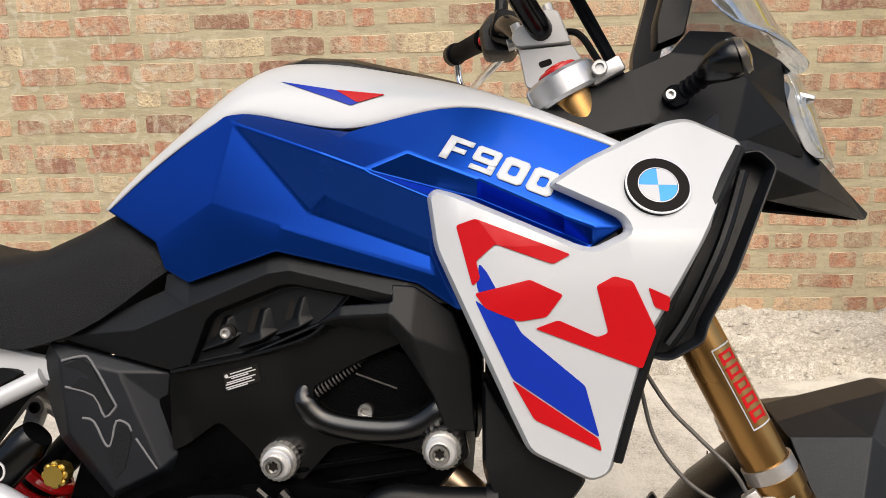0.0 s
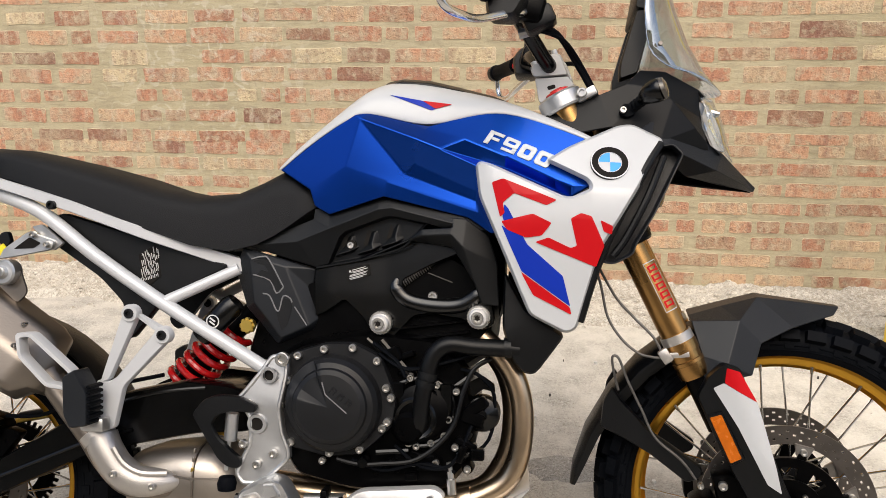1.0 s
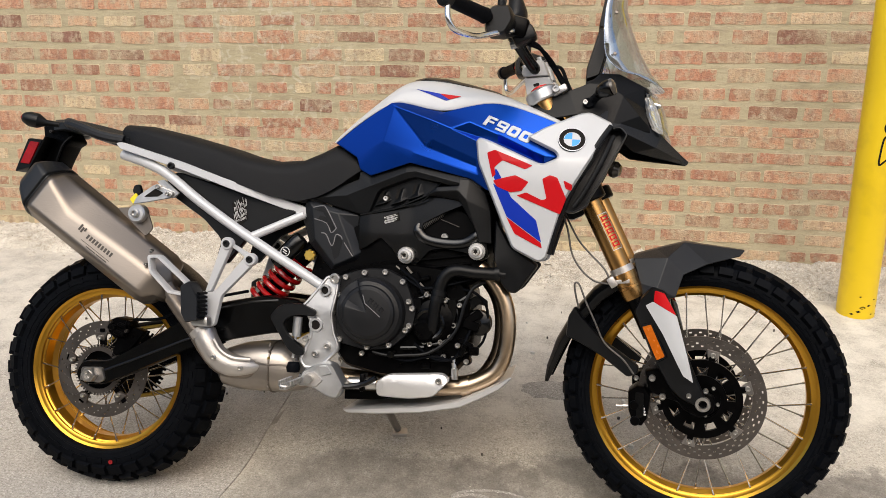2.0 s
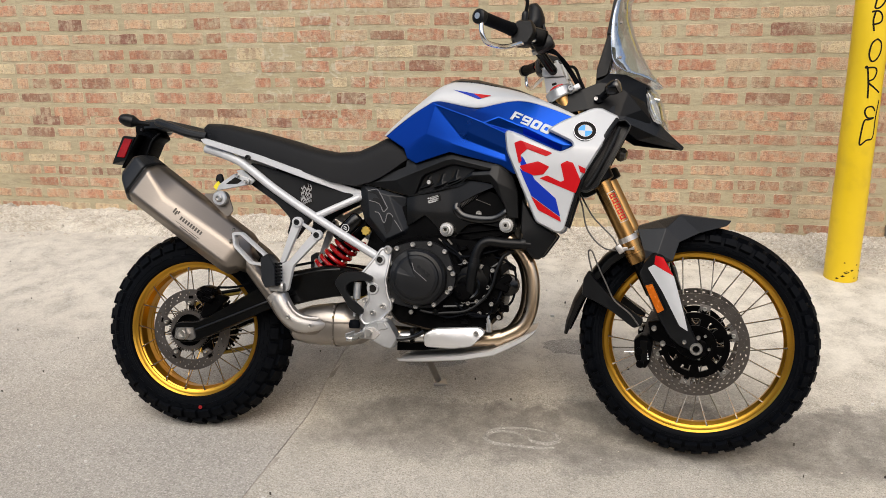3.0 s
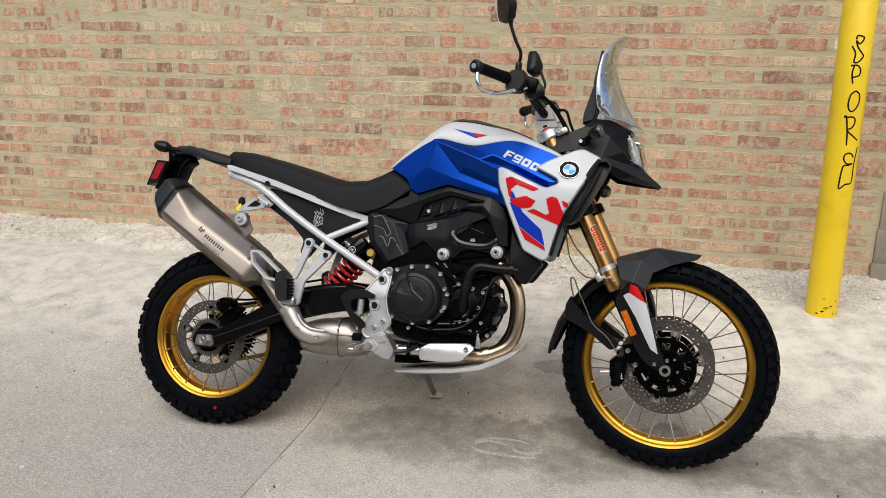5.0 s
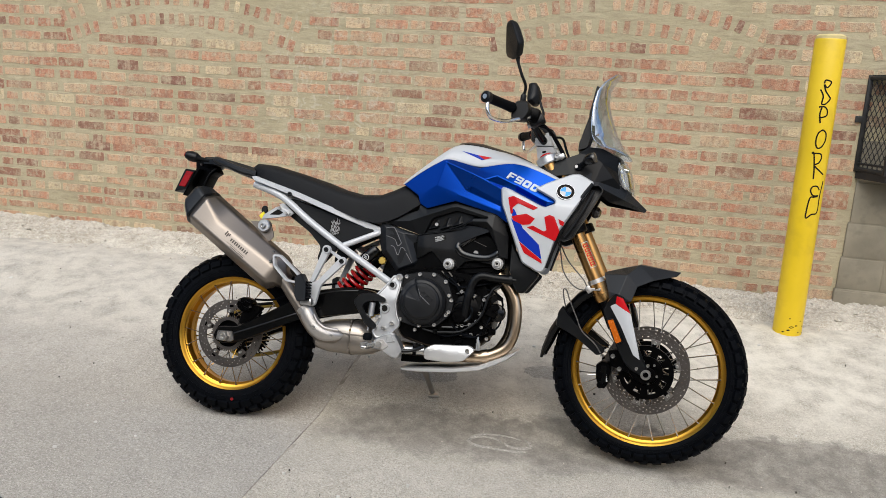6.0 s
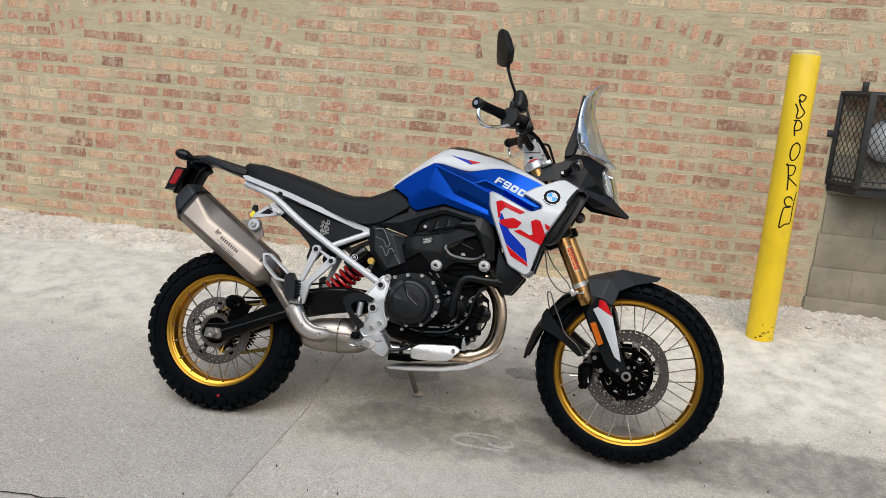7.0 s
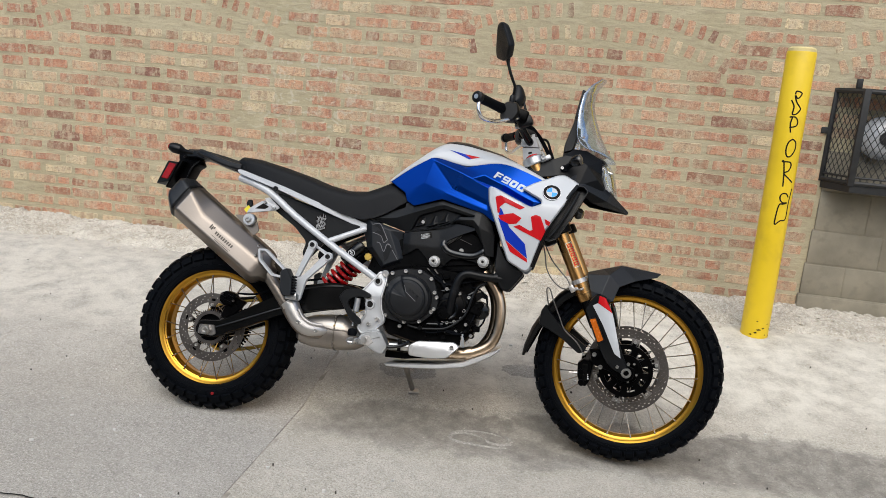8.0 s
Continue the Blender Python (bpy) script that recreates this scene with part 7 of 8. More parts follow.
# front indicators on stalks
for s in (-1, 1):
    stalk = part("indicator_stalk", tube([(1.290, s * 0.128, 1.036), (1.298, s * 0.148, 1.040), (1.312, s * 0.176, 1.049)], [0.010, 0.008, 0.008], 12), RUBBER, bike, "ribbed rubber stalk")
    for k in range(4):
        part("rib", lathe([(0.008, -0.0022), (0.0105, 0), (0.008, 0.0022)], (1.299 + 0.0045 * k, s * (0.150 + 0.008 * k), 1.041 + 0.0027 * k), 14, (0.42, s * 0.87, 0.22)), RUBBER, stalk)
    lamp_ = part("indicator", tube(smooth([(1.309, s * 0.172, 1.047), (1.318, s * 0.190, 1.054), (1.330, s * 0.200, 1.059), (1.338, s * 0.204, 1.061)], 3), [0.008, 0.011, 0.014, 0.017, 0.019, 0.020, 0.0205, 0.0205, 0.020, 0.019], 16), GLOSS_BLACK, bike, "smoked front indicator")
    part("indicator_lens", tube([(1.339, s * 0.204, 1.061), (1.344, s * 0.206, 1.063), (1.347, s * 0.207, 1.064)], [0.0205, 0.018, 0.008], 16), SMOKE, lamp_)
    part("stalk_foot", sheet([(1.272, 1.030), (1.280, 1.046), (1.300, 1.046), (1.302, 1.026), (1.285, 1.020)], -0.152 if s < 0 else 0.138, 0.014, 0.003, 0.006), RUBBER, bike)
bolt(1.280, -0.152, 1.034, 0.006, bike)

# ---------------------------------------------------------------- windscreen and dash
MIDL = ((1.478, 1.088), (1.447, 1.125), (1.416, 1.180), (1.392, 1.240), (1.378, 1.290), (1.378, 1.335), (1.392, 1.370), (1.412, 1.396))
SIDEL = ((1.400, 0.100, 1.112), (1.358, 0.122, 1.120), (1.325, 0.135, 1.150), (1.318, 0.138, 1.215), (1.322, 0.134, 1.270), (1.332, 0.125, 1.315), (1.356, 0.105, 1.352), (1.392, 0.075, 1.385))
rows = []
for (mx, mz), (sx, sw, sz) in zip(MIDL, SIDEL):
    rows.append([(sx + (mx - sx) * (1 - (k / 7) ** 2), k / 7 * sw, sz + (mz - sz) * (1 - (k / 7) ** 2)) for k in range(-7, 8)])
screen = ob = part("windscreen", loft(rows, False, False), SCREEN_GLASS, bike, "clear tinted plastic windscreen", angle=60)
sd = ob.modifiers.new("solid", "SOLIDIFY")
sd.thickness = 0.003
ob.visible_shadow = False
pair("screen_fixing", lathe([(0, -0.003), (0.0035, -0.003), (0.0045, 0.004), (0, 0.004)], (1.345, -0.134, 1.155), 12), DISC, screen)
pair("screen_fixing", lathe([(0, -0.003), (0.0035, -0.003), (0.0045, 0.004), (0, 0.004)], (1.345, -0.130, 1.255), 12), DISC, screen)
pair("screen_edge", tube(smooth([(x, -w_, z) for x, w_, z in SIDEL], 3), 0.0012, 6), SCREEN_GLASS, screen)
pair("screen_arm", sheet([(1.279, 1.100), (1.280, 1.130), (1.308, 1.228), (1.340, 1.228), (1.334, 1.200), (1.312, 1.112)], -0.092, 0.03, 0.005, 0.006), PLASTIC, bike, "black windscreen arm")
dash = part("instrument", sheet([(1.325, 1.342), (1.306, 1.234), (1.332, 1.228), (1.352, 1.330)], -0.085, 0.17, 0.004, 0.006), PLASTIC, bike, "black instrument display")
part("instrument_back", sheet([(1.350, 1.310), (1.330, 1.232), (1.354, 1.226), (1.368, 1.295)], -0.055, 0.11, 0.006, 0.006), ENGINE_BLACK, dash)
for z in (1.262, 1.285, 1.305):
    part("back_rib", block((0.012, 0.08, 0.006), pose(1.362, 0, z), 0.001), PLASTIC, dash)

# ---------------------------------------------------------------- front fork (turns with the steering), bars (turned less, to fit the camera's view)
BARS = Matrix.Translation((1.265, 0, 0.805)) @ Matrix.Rotation(radians(-4.5), 4, Vector((-math.sin(radians(27)), 0, math.cos(radians(27))))) @ Matrix.Translation((-1.265, 0, -0.805))
FT, FB = Vector((1.190, 0, 1.062)), Vector((1.433, 0, 0.578))
fd = (FB - FT).normalized()
for s in (-1, 1):
    o = Vector((0, s * 0.106, 0))
    leg = part("fork_leg", tube([FT + o - fd * 0.013, FT + o, FB + o - fd * 0.055, FB + o - fd * 0.052, FB + o - fd * 0.012, FB + o], [0.0255, 0.0255, 0.0255, 0.0275, 0.0275, 0.025], 28), BRONZE, bike, "bronze anodised fork leg", STEER)
    c = FB + o - fd * 0.058
    part("collar", lathe([(0.0256, -0.010), (0.0295, -0.009), (0.0295, 0.009), (0.0256, 0.010)], c, 30, fd, True), BRONZE, leg, "bronze clamp ring")
    part("hose_band", lathe([(0.0257, -0.008), (0.0285, -0.008), (0.0285, 0.008), (0.0257, 0.008)], FB + o - fd * 0.075, 30, fd, True), CAST_DULL, leg, "bare steel hose band")
    part("seal_ring", lathe([(0.0276, -0.004), (0.0292, -0.003), (0.0292, 0.003), (0.0276, 0.004)], FB + o - fd * 0.030, 30, fd, True), BRONZE, leg)
    part("stanchion", tube([FB + o, FB + o + fd * 0.10], 0.0205, 20), ENGINE_BLACK, leg)
    part("fork_cap", lathe([(0, -0.003), (0.012, -0.003), (0.012, 0.0), (0.0205, 0.0), (0.0225, 0.002), (0.0225, 0.012), (0, 0.012)], FT + o - fd * 0.022, 24, fd), RED_PAINT, leg, "red fork cap")
    foot = sheet([(1.49, 0.50), (1.53, 0.50), (1.585, 0.37), (1.635, 0.352), (1.632, 0.318), (1.600, 0.300), (1.560, 0.318), (1.53, 0.36)], s * 0.110 - 0.020, 0.04, 0.008, 0.01)
    part("fork_foot", foot, ENGINE_BLACK, leg)
    out = -0.140 if s < 0 else 0.124
    def shoe_depth(x, z, o_=out):
        # a soft ridge runs down the guard
        d = (x - 1.492) * 0.918 + (z - 0.590) * 0.396
        return o_ - 0.011 * max(0.0, 1 - abs(d) / 0.045) * max(0.0, min(1.0, (z - 0.385) / 0.06))

    guard = part("fork_guard", sheet([(1.434, 0.550), (1.452, 0.588), (1.474, 0.612), (1.505, 0.602), (1.540, 0.510), (1.590, 0.395), (1.612, 0.352), (1.590, 0.332), (1.555, 0.345), (1.525, 0.372), (1.478, 0.455)], shoe_depth if s < 0 else out, 0.016, 0.006, 0.008, 0.012), PLASTIC, leg, "black fork guard with white and red graphics")
    lift = (lambda x, z: shoe_depth(x, z) - 0.0015) if s < 0 else out + 0.016
    part("white_stripe", sheet([(1.461, 0.566), (1.478, 0.577), (1.534, 0.546), (1.570, 0.432), (1.581, 0.388), (1.557, 0.403), (1.505, 0.500)], lift, 0.0012, 0.0003, 0.003, 0.012), WHITE, guard)
    part("red_stripe", sheet([(1.481, 0.604), (1.503, 0.598), (1.533, 0.547), (1.479, 0.577)], lift, 0.0012, 0.0003, 0.003, 0.012), RED, guard)
    part("reflector_frame", sheet([(1.452, 0.517), (1.476, 0.526), (1.518, 0.446), (1.494, 0.431)], out - 0.0075 if s < 0 else out + 0.0125, 0.010, 0.002, 0.003), PLASTIC, guard)
    part("reflector", sheet([(1.456, 0.515), (1.476, 0.522), (1.513, 0.447), (1.494, 0.436)], out - 0.009 if s < 0 else out + 0.013, 0.012, 0.002, 0.003), AMBER, guard, "amber side reflector")
    # printed maker's strip: outlined red bars
    q = FT + (FB - FT) * 0.683 + o
    if s < 0:
        side_x = Vector((-fd.z, 0, fd.x))
        def patch(bm, s0, s1, a0, a1, r):
            grid = [[bm.verts.new(q + fd * t + side_x * (r * math.sin(a)) + Vector((0, -r * math.cos(a), 0))) for a in (a0 + (a1 - a0) * k / 6 for k in range(7))] for t in (s0, s1)]
            for k in range(6):
                bm.faces.new((grid[0][k], grid[0][k + 1], grid[1][k + 1], grid[1][k]))
        bm = bmesh.new()
        patch(bm, -0.047, 0.047, 0.10, 1.14, 0.0257)
        part("strip_frame", bm, WHITE, leg)
        bm = bmesh.new()
        patch(bm, -0.0453, 0.0453, 0.145, 1.095, 0.0259)
        ground_ = part("maker_strip", bm, BRONZE, leg, "red printed strip")
        for k in range(5):
            bm = bmesh.new()
            c = 0.0168 * (k - 2)
            patch(bm, c - 0.0066, c + 0.0066, 0.26, 0.40, 0.0261)
            patch(bm, c - 0.0066, c + 0.0066, 0.84, 0.98, 0.0261)
            patch(bm, c - 0.0066, c - 0.0036, 0.26, 0.98, 0.0262)
            patch(bm, c + 0.0020, c + 0.0050, 0.26, 0.98, 0.0262)
            part("printed_bar", bm, RED, leg)
for off, th, mat in ((0.0, 0.030, CAST), (0.27, 0.034, ENGINE_BLACK)):
    c = FT + fd * off
    bm = bmesh.new()
    for s in (-1, 1):
        join(bm, lathe([(0.026, -th / 2), (0.036, -th / 2), (0.039, -th / 2 + 0.004), (0.039, th / 2 - 0.004), (0.036, th / 2), (0.026, th / 2)], c + Vector((0, s * 0.106, 0)), 32, fd, True))
    m = Matrix.Translation(c + Vector((-0.015, 0, 0))) @ Vector((0, 0, 1)).rotation_difference(-fd).to_matrix().to_4x4()
    join(bm, block((0.06, 0.17, th * 0.9), m, 0.006))
    part("triple_clamp", bm, mat, bike, "silver upper fork clamp" if off == 0 else "", STEER)
part("clamp_lug", block((0.038, 0.018, 0.018), Matrix.Translation(FT + Vector((0.045, -0.118, 0.012))) @ Matrix.Rotation(radians(-27), 4, "Y"), 0.004), CAST, bike, "", STEER)
bolt(1.228, -0.130, 1.076, 0.0085, bike, None, STEER)
for s in (-1, 1):
    y0 = s * 0.046 - 0.016
    riser = part("bar_riser", sheet([(1.134, 1.113), (1.137, 1.098), (1.142, 1.070), (1.157, 1.062), (1.200, 1.064), (1.213, 1.090), (1.197, 1.115)], y0, 0.034, 0.0025, 0.003), CLAMP, bike, "silver handlebar clamp", STEER)
    part("clamp_cap", sheet([(1.132, 1.1155), (1.126, 1.127), (1.130, 1.138), (1.154, 1.147), (1.164, 1.157), (1.181, 1.156), (1.196, 1.1175)], y0 - 0.001, 0.034, 0.003, 0.004), CLAMP, riser)
    part("clamp_slot", sheet([(1.157, 1.097), (1.172, 1.101), (1.174, 1.094), (1.160, 1.090)], y0 - 0.0006, 0.002, 0.0003, 0.003), INK, riser)
    for x, z in ((1.134, 1.138), (1.172, 1.158)):
        part("clamp_bolt", rod((x, y0 + 0.016, z - 0.006), (x - 0.005, y0 + 0.016, z + 0.008), 0.006, 10), STEEL, riser)
bar = [(1.162, 0.0, 1.132), (1.162, -0.062, 1.132), (1.148, -0.090, 1.152), (1.122, -0.15, 1.195), (1.112, -0.21, 1.206), (1.085, -0.30, 1.213), (1.040, -0.41, 1.221)]
line = smooth([(a + 0.07 * b, b, c) for a, b, c in bar], 5)
part("handlebar", tube([Vector((v.x, -v.y, v.z)) for v in reversed(line[1:])] + line, 0.0142, 16), GLOSS_BLACK, bike, "wide black handlebar", BARS)
for s in (-1, 1):
    f = lambda p: Vector((p[0] + 0.07 * p[1], -s * p[1], p[2]))
    grip = part("grip", tube([f(p) for p in ((1.088, -0.292, 1.213), (1.086, -0.297, 1.2135), (1.07, -0.335, 1.216), (1.043, -0.403, 1.2205), (1.040, -0.408, 1.221))], [0.019, 0.0175, 0.0165, 0.0165, 0.0185], 16), RUBBER, bike, "black rubber grip", BARS)
    part("bar_end", tube([f((1.039, -0.409, 1.221)), f((1.033, -0.424, 1.222)), f((1.032, -0.427, 1.222))], [0.0195, 0.0195, 0.014], 18), PLASTIC, grip)
    part("bar_screw", tube([f((1.033, -0.424, 1.222)), f((1.0315, -0.4285, 1.222))], 0.008, 12), STEEL, grip)
    part("lever_guard", tube(smooth([f(p) for p in ((1.040, -0.418, 1.205), (1.043, -0.422, 1.178), (1.052, -0.410, 1.158), (1.068, -0.375, 1.154), (1.085, -0.325, 1.160), (1.120, -0.27, 1.181), (1.140, -0.235, 1.190))], 5), 0.0068, 12), CHROME, bike, "polished lever", BARS)
    sw = part("switch_block", sheet([(1.067, 1.175), (1.062, 1.215), (1.082, 1.240), (1.122, 1.240), (1.132, 1.205), (1.112, 1.172)], -0.285 if s < 0 else 0.225, 0.06, 0.010, 0.010), PLASTIC, bike, "black switch block", BARS)
    part("control_body", block((0.075, 0.045, 0.05), Matrix.Translation(f((1.135, -0.215, 1.205))) @ Matrix.Rotation(radians(15), 4, "Y"), 0.012), ENGINE_BLACK, sw)
    part("control_cap", block((0.055, 0.05, 0.035), Matrix.Translation(f((1.160, -0.20, 1.185))) @ Matrix.Rotation(radians(-25), 4, "Y"), 0.008), PLASTIC, sw)
    part("clamp_bolt", rod(f((1.12, -0.165, 1.17)), f((1.15, -0.165, 1.178)), 0.009, 8), CAST, sw)
    if s > 0:
        part("button", block((0.014, 0.02, 0.010), pose(1.066, 0.27, 1.205), 0.003), RED, sw, "red button")
    mir = part("mirror_stem", tube(smooth([f(p) for p in ((1.113, -0.245, 1.225), (1.116, -0.247, 1.262), (1.116, -0.247, 1.263), (1.124, -0.262, 1.292), (1.112, -0.280, 1.325), (1.098, -0.288, 1.365), (1.095, -0.290, 1.385))], 4), [0.0105] * 5 + [0.009] * 4 + [0.0052] * 12 + [0.006, 0.007, 0.008, 0.009], 10), PLASTIC, bike, "black mirror on a thin stem", BARS)
    oval = fillet([(-0.060, -0.022), (-0.030, -0.062), (0.010, -0.066), (0.062, -0.048), (0.058, -0.020), (0.022, 0.062), (-0.012, 0.067), (-0.032, 0.050)], 0.011, 4)
    rings = []
    for dx, k in ((0.0, 0.90), (0.003, 0.985), (0.010, 1.0), (0.024, 0.9), (0.034, 0.6), (0.038, 0.2)):
        rings.append([Vector((dx, a * k, b * k)) for a, b in oval])
    bm = loft(rings)
    bmesh.ops.transform(bm, matrix=Matrix.Translation(f((1.068, -0.298, 1.440 if s < 0 else 1.375))) @ Matrix.Rotation(radians(-36 * s if s < 0 else -36), 4, "Z") @ Matrix.Rotation(radians(-14), 4, "Y") @ Matrix.Diagonal((1, 0.85 if s < 0 else -0.62, 1 if s < 0 else 0.78, 1)), verts=bm.verts)
    part("mirror_head", bm, PLASTIC, mir)
part("cable", tube(smooth([(1.150, -0.20, 1.185), (1.185, -0.16, 1.175), (1.215, -0.11, 1.13), (1.245, -0.09, 1.075), (1.262, -0.085, 1.02)], 5), 0.0052, 8), RUBBER, bike, "", STEER)
part("cable", tube(smooth([(1.150, -0.19, 1.178), (1.195, -0.15, 1.165), (1.228, -0.10, 1.118), (1.256, -0.08, 1.06), (1.27, -0.08, 1.0)], 5), 0.0042, 8), RUBBER, bike, "", STEER)
part("cable", tube(smooth([(1.150, 0.20, 1.180), (1.195, 0.13, 1.168), (1.222, 0.07, 1.12), (1.250, 0.03, 1.06), (1.26, 0.02, 1.0)], 5), 0.0048, 8), RUBBER, bike, "", STEER)

# ---------------------------------------------------------------- front mudguard
rows = []
for deg, rr, wd, drop in ((94, 0.352, 0.050, 0.010), (102, 0.355, 0.064, 0.018), (114, 0.360, 0.072, 0.030), (126, 0.366, 0.076, 0.035), (138, 0.370, 0.076, 0.034), (150, 0.374, 0.074, 0.032), (163, 0.382, 0.070, 0.028), (174, 0.390, 0.062, 0.022), (180, 0.394, 0.045, 0.012)):
    t = radians(deg)
    row = []
    for yy, dd in ((-1.0, 1.0), (-0.97, 0.45), (-0.8, 0.1), (-0.4, -0.05), (0, -0.12), (0.4, -0.05), (0.8, 0.1), (0.97, 0.45), (1.0, 1.0)):
        r2 = rr - drop * dd
        row.append((FRONT[0] + r2 * math.cos(t), yy * wd, FRONT[1] + r2 * math.sin(t)))
    rows.append(row)
ob = part("front_mudguard", loft(rows, False, False), PLASTIC, bike, "dark grey front mudguard", STEER, angle=40)
sd = ob.modifiers.new("solid", "SOLIDIFY")
sd.thickness = 0.004
# its front half: a flat crown, creased cheeks and two legs that reach down to the fork guards
CROWN = {"a": (1.420, 0.040, 0.676), "b": (1.477, 0.034, 0.694), "c": (1.539, 0.032, 0.712), "d": (1.679, 0.014, 0.697)}
CHEEK = {"a2": (1.424, 0.085, 0.672), "e": (1.669, 0.030, 0.685), "f": (1.597, 0.072, 0.666), "g": (1.543, 0.092, 0.639), "h": (1.528, 0.114, 0.586), "i": (1.476, 0.128, 0.575), "j": (1.446, 0.122, 0.575), "k": (1.444, 0.110, 0.614), "p": (1.504, 0.098, 0.678), "q": (1.485, 0.130, 0.606)}
bm = bmesh.new()
both = [{n: bm.verts.new((x, s * y, z)) for n, (x, y, z) in {**CROWN, **CHEEK}.items()} for s in (-1, 1)]
for vs in both:
    for names in ("a a2 p b", "b p c", "c d e f", "c f g p", "p g h q", "a2 k q p", "k j i q", "q h i"):
        bm.faces.new([vs[n] for n in names.split()])
for n0, n1 in ("ab", "bc", "cd"):
    bm.faces.new((both[0][n0], both[0][n1], both[1][n1], both[1][n0]))
ob = part("mudguard_front", bm, GREY_PLASTIC, bike, "dark grey creased front half", STEER, angle=180)
sd = ob.modifiers.new("solid", "SOLIDIFY")
sd.thickness, sd.offset = 0.004, -1
bv = ob.modifiers.new("edge", "BEVEL")
bv.width, bv.segments, bv.limit_method, bv.angle_limit = 0.007, 3, "ANGLE", radians(7)
wn_ = ob.modifiers.new("shade", "WEIGHTED_NORMAL")
wn_.keep_sharp = False
pair("mudguard_arm", sheet([(1.272, 0.520), (1.288, 0.548), (1.306, 0.520), (1.320, 0.508), (1.358, 0.468), (1.394, 0.447), (1.453, 0.409), (1.450, 0.390), (1.426, 0.379), (1.360, 0.426), (1.308, 0.453), (1.268, 0.470)], lambda x, z: -0.094 - 0.05 * max(0, x - 1.33), 0.016, 0.004, 0.008), PLASTIC, bike, "", STEER)
# caliper
for s in (-1, 1):
    y0 = -0.128 if s < 0 else 0.068
    cal = part("caliper", sheet([(1.430, 0.350), (1.450, 0.366), (1.470, 0.364), (1.484, 0.344), (1.478, 0.286), (1.466, 0.268), (1.446, 0.270), (1.433, 0.303)], y0, 0.06, 0.004, 0.003), ENGINE_BLACK, bike, "black radial brake caliper", STEER)
    if s < 0:
        part("caliper_bridge", sheet([(1.446, 0.352), (1.470, 0.352), (1.470, 0.290), (1.452, 0.285)], -0.1310, 0.006, 0.002, 0.006), GLOSS_BLACK, cal)
        for x, z in ((1.447, 0.318), (1.450, 0.280)):
            part("piston_boss", lathe([(0, -0.133), (0.009, -0.133), (0.012, -0.130), (0.012, -0.12), (0, -0.12)], (x, 0, z), 20), ENGINE_BLACK, cal)
    part("caliper_lug", sheet([(1.465, 0.405), (1.500, 0.41), (1.560, 0.36), (1.555, 0.33), (1.480, 0.35)], y0 + 0.012, 0.03, 0.006, 0.008), ENGINE_BLACK, cal)
    if s < 0:
        [part("printed_bar", block((0.006, 0.0012, 0.0045), pose(1.463 + 0.0019 * k, -0.1288, 0.335 - 0.0075 * k, 0, 14, 0), 0), PRINT, cal) for k in range(6)]
        for x, z, r in ((1.486, 0.388, 0.008), (1.512, 0.345, 0.008), (1.448, 0.385, 0.006)):
            bolt(x, -0.122, z, r, cal)
part("bleed_nipple", tube([(1.436, -0.112, 0.312), (1.418, -0.114, 0.311), (1.417, -0.114, 0.311), (1.402, -0.115, 0.310)], [0.0052, 0.0052, 0.0034, 0.0040], 8), CAST_DULL, bike, "", STEER)
part("axle_head", lathe([(0.010, -0.142), (0.017, -0.142), (0.0185, -0.138), (0.0185, -0.10), (0.010, -0.10)], (1.605, 0, 0.338), 24, closed=True), STEEL, bike, "hollow axle end", STEER)
part("axle_core", lathe([(0, -0.125), (0.0105, -0.125), (0.0105, 0.12), (0, 0.12)], (1.605, 0, 0.338), 6), ENGINE_BLACK, bike, "", STEER)
for x, z in ((1.572, 0.357), (1.610, 0.372)):
    bolt(x, -0.142, z, 0.006, bike, None, STEER)
for pts in (((1.225, -0.08, 0.88), (1.240, -0.09, 0.80), (1.263, -0.10, 0.738), (1.278, -0.11, 0.678), (1.304, -0.12, 0.640), (1.334, -0.125, 0.617), (1.358, -0.13, 0.612), (1.375, -0.132, 0.612)),
            ((1.240, -0.08, 0.80), (1.287, -0.10, 0.718), (1.322, -0.115, 0.681), (1.352, -0.125, 0.654), (1.364, -0.13, 0.640), (1.374, -0.132, 0.621)),
            ((1.300, -0.108, 0.545), (1.293, -0.115, 0.572), (1.288, -0.115, 0.598), (1.290, -0.115, 0.608), (1.300, -0.115, 0.603), (1.317, -0.115, 0.563), (1.342, -0.115, 0.513), (1.368, -0.115, 0.463), (1.414, -0.115, 0.426), (1.441, -0.115, 0.392))):
    part("brake_hose", tube(smooth(pts, 6), 0.0024, 8), HOSE_GREY, bike, "", STEER)
part("hose_joint", block((0.018, 0.012, 0.026), pose(1.380, -0.134, 0.616, 0, -35, 0), 0.003), CAST_DULL, bike, "", STEER)
part("joint_tab", block((0.045, 0.004, 0.010), pose(1.398, -0.132, 0.618, 0, -8, 0), 0.001), CAST_DULL, bike, "", STEER)
# small dark horn under the beak
low_horn = part("low_horn", lathe([(0, -0.012), (0.016, -0.012), (0.021, -0.006), (0.022, 0.004), (0.014, 0.016), (0, 0.018)], (1.362, 0.03, 0.892), 24, (0.9, -0.35, -0.25)), SMOKE, bike, "small dark horn under the beak")
part("stay", block((0.012, 0.012, 0.06), pose(1.350, 0.03, 0.925, 0, 12, 0), 0.002), ENGINE_BLACK, low_horn)

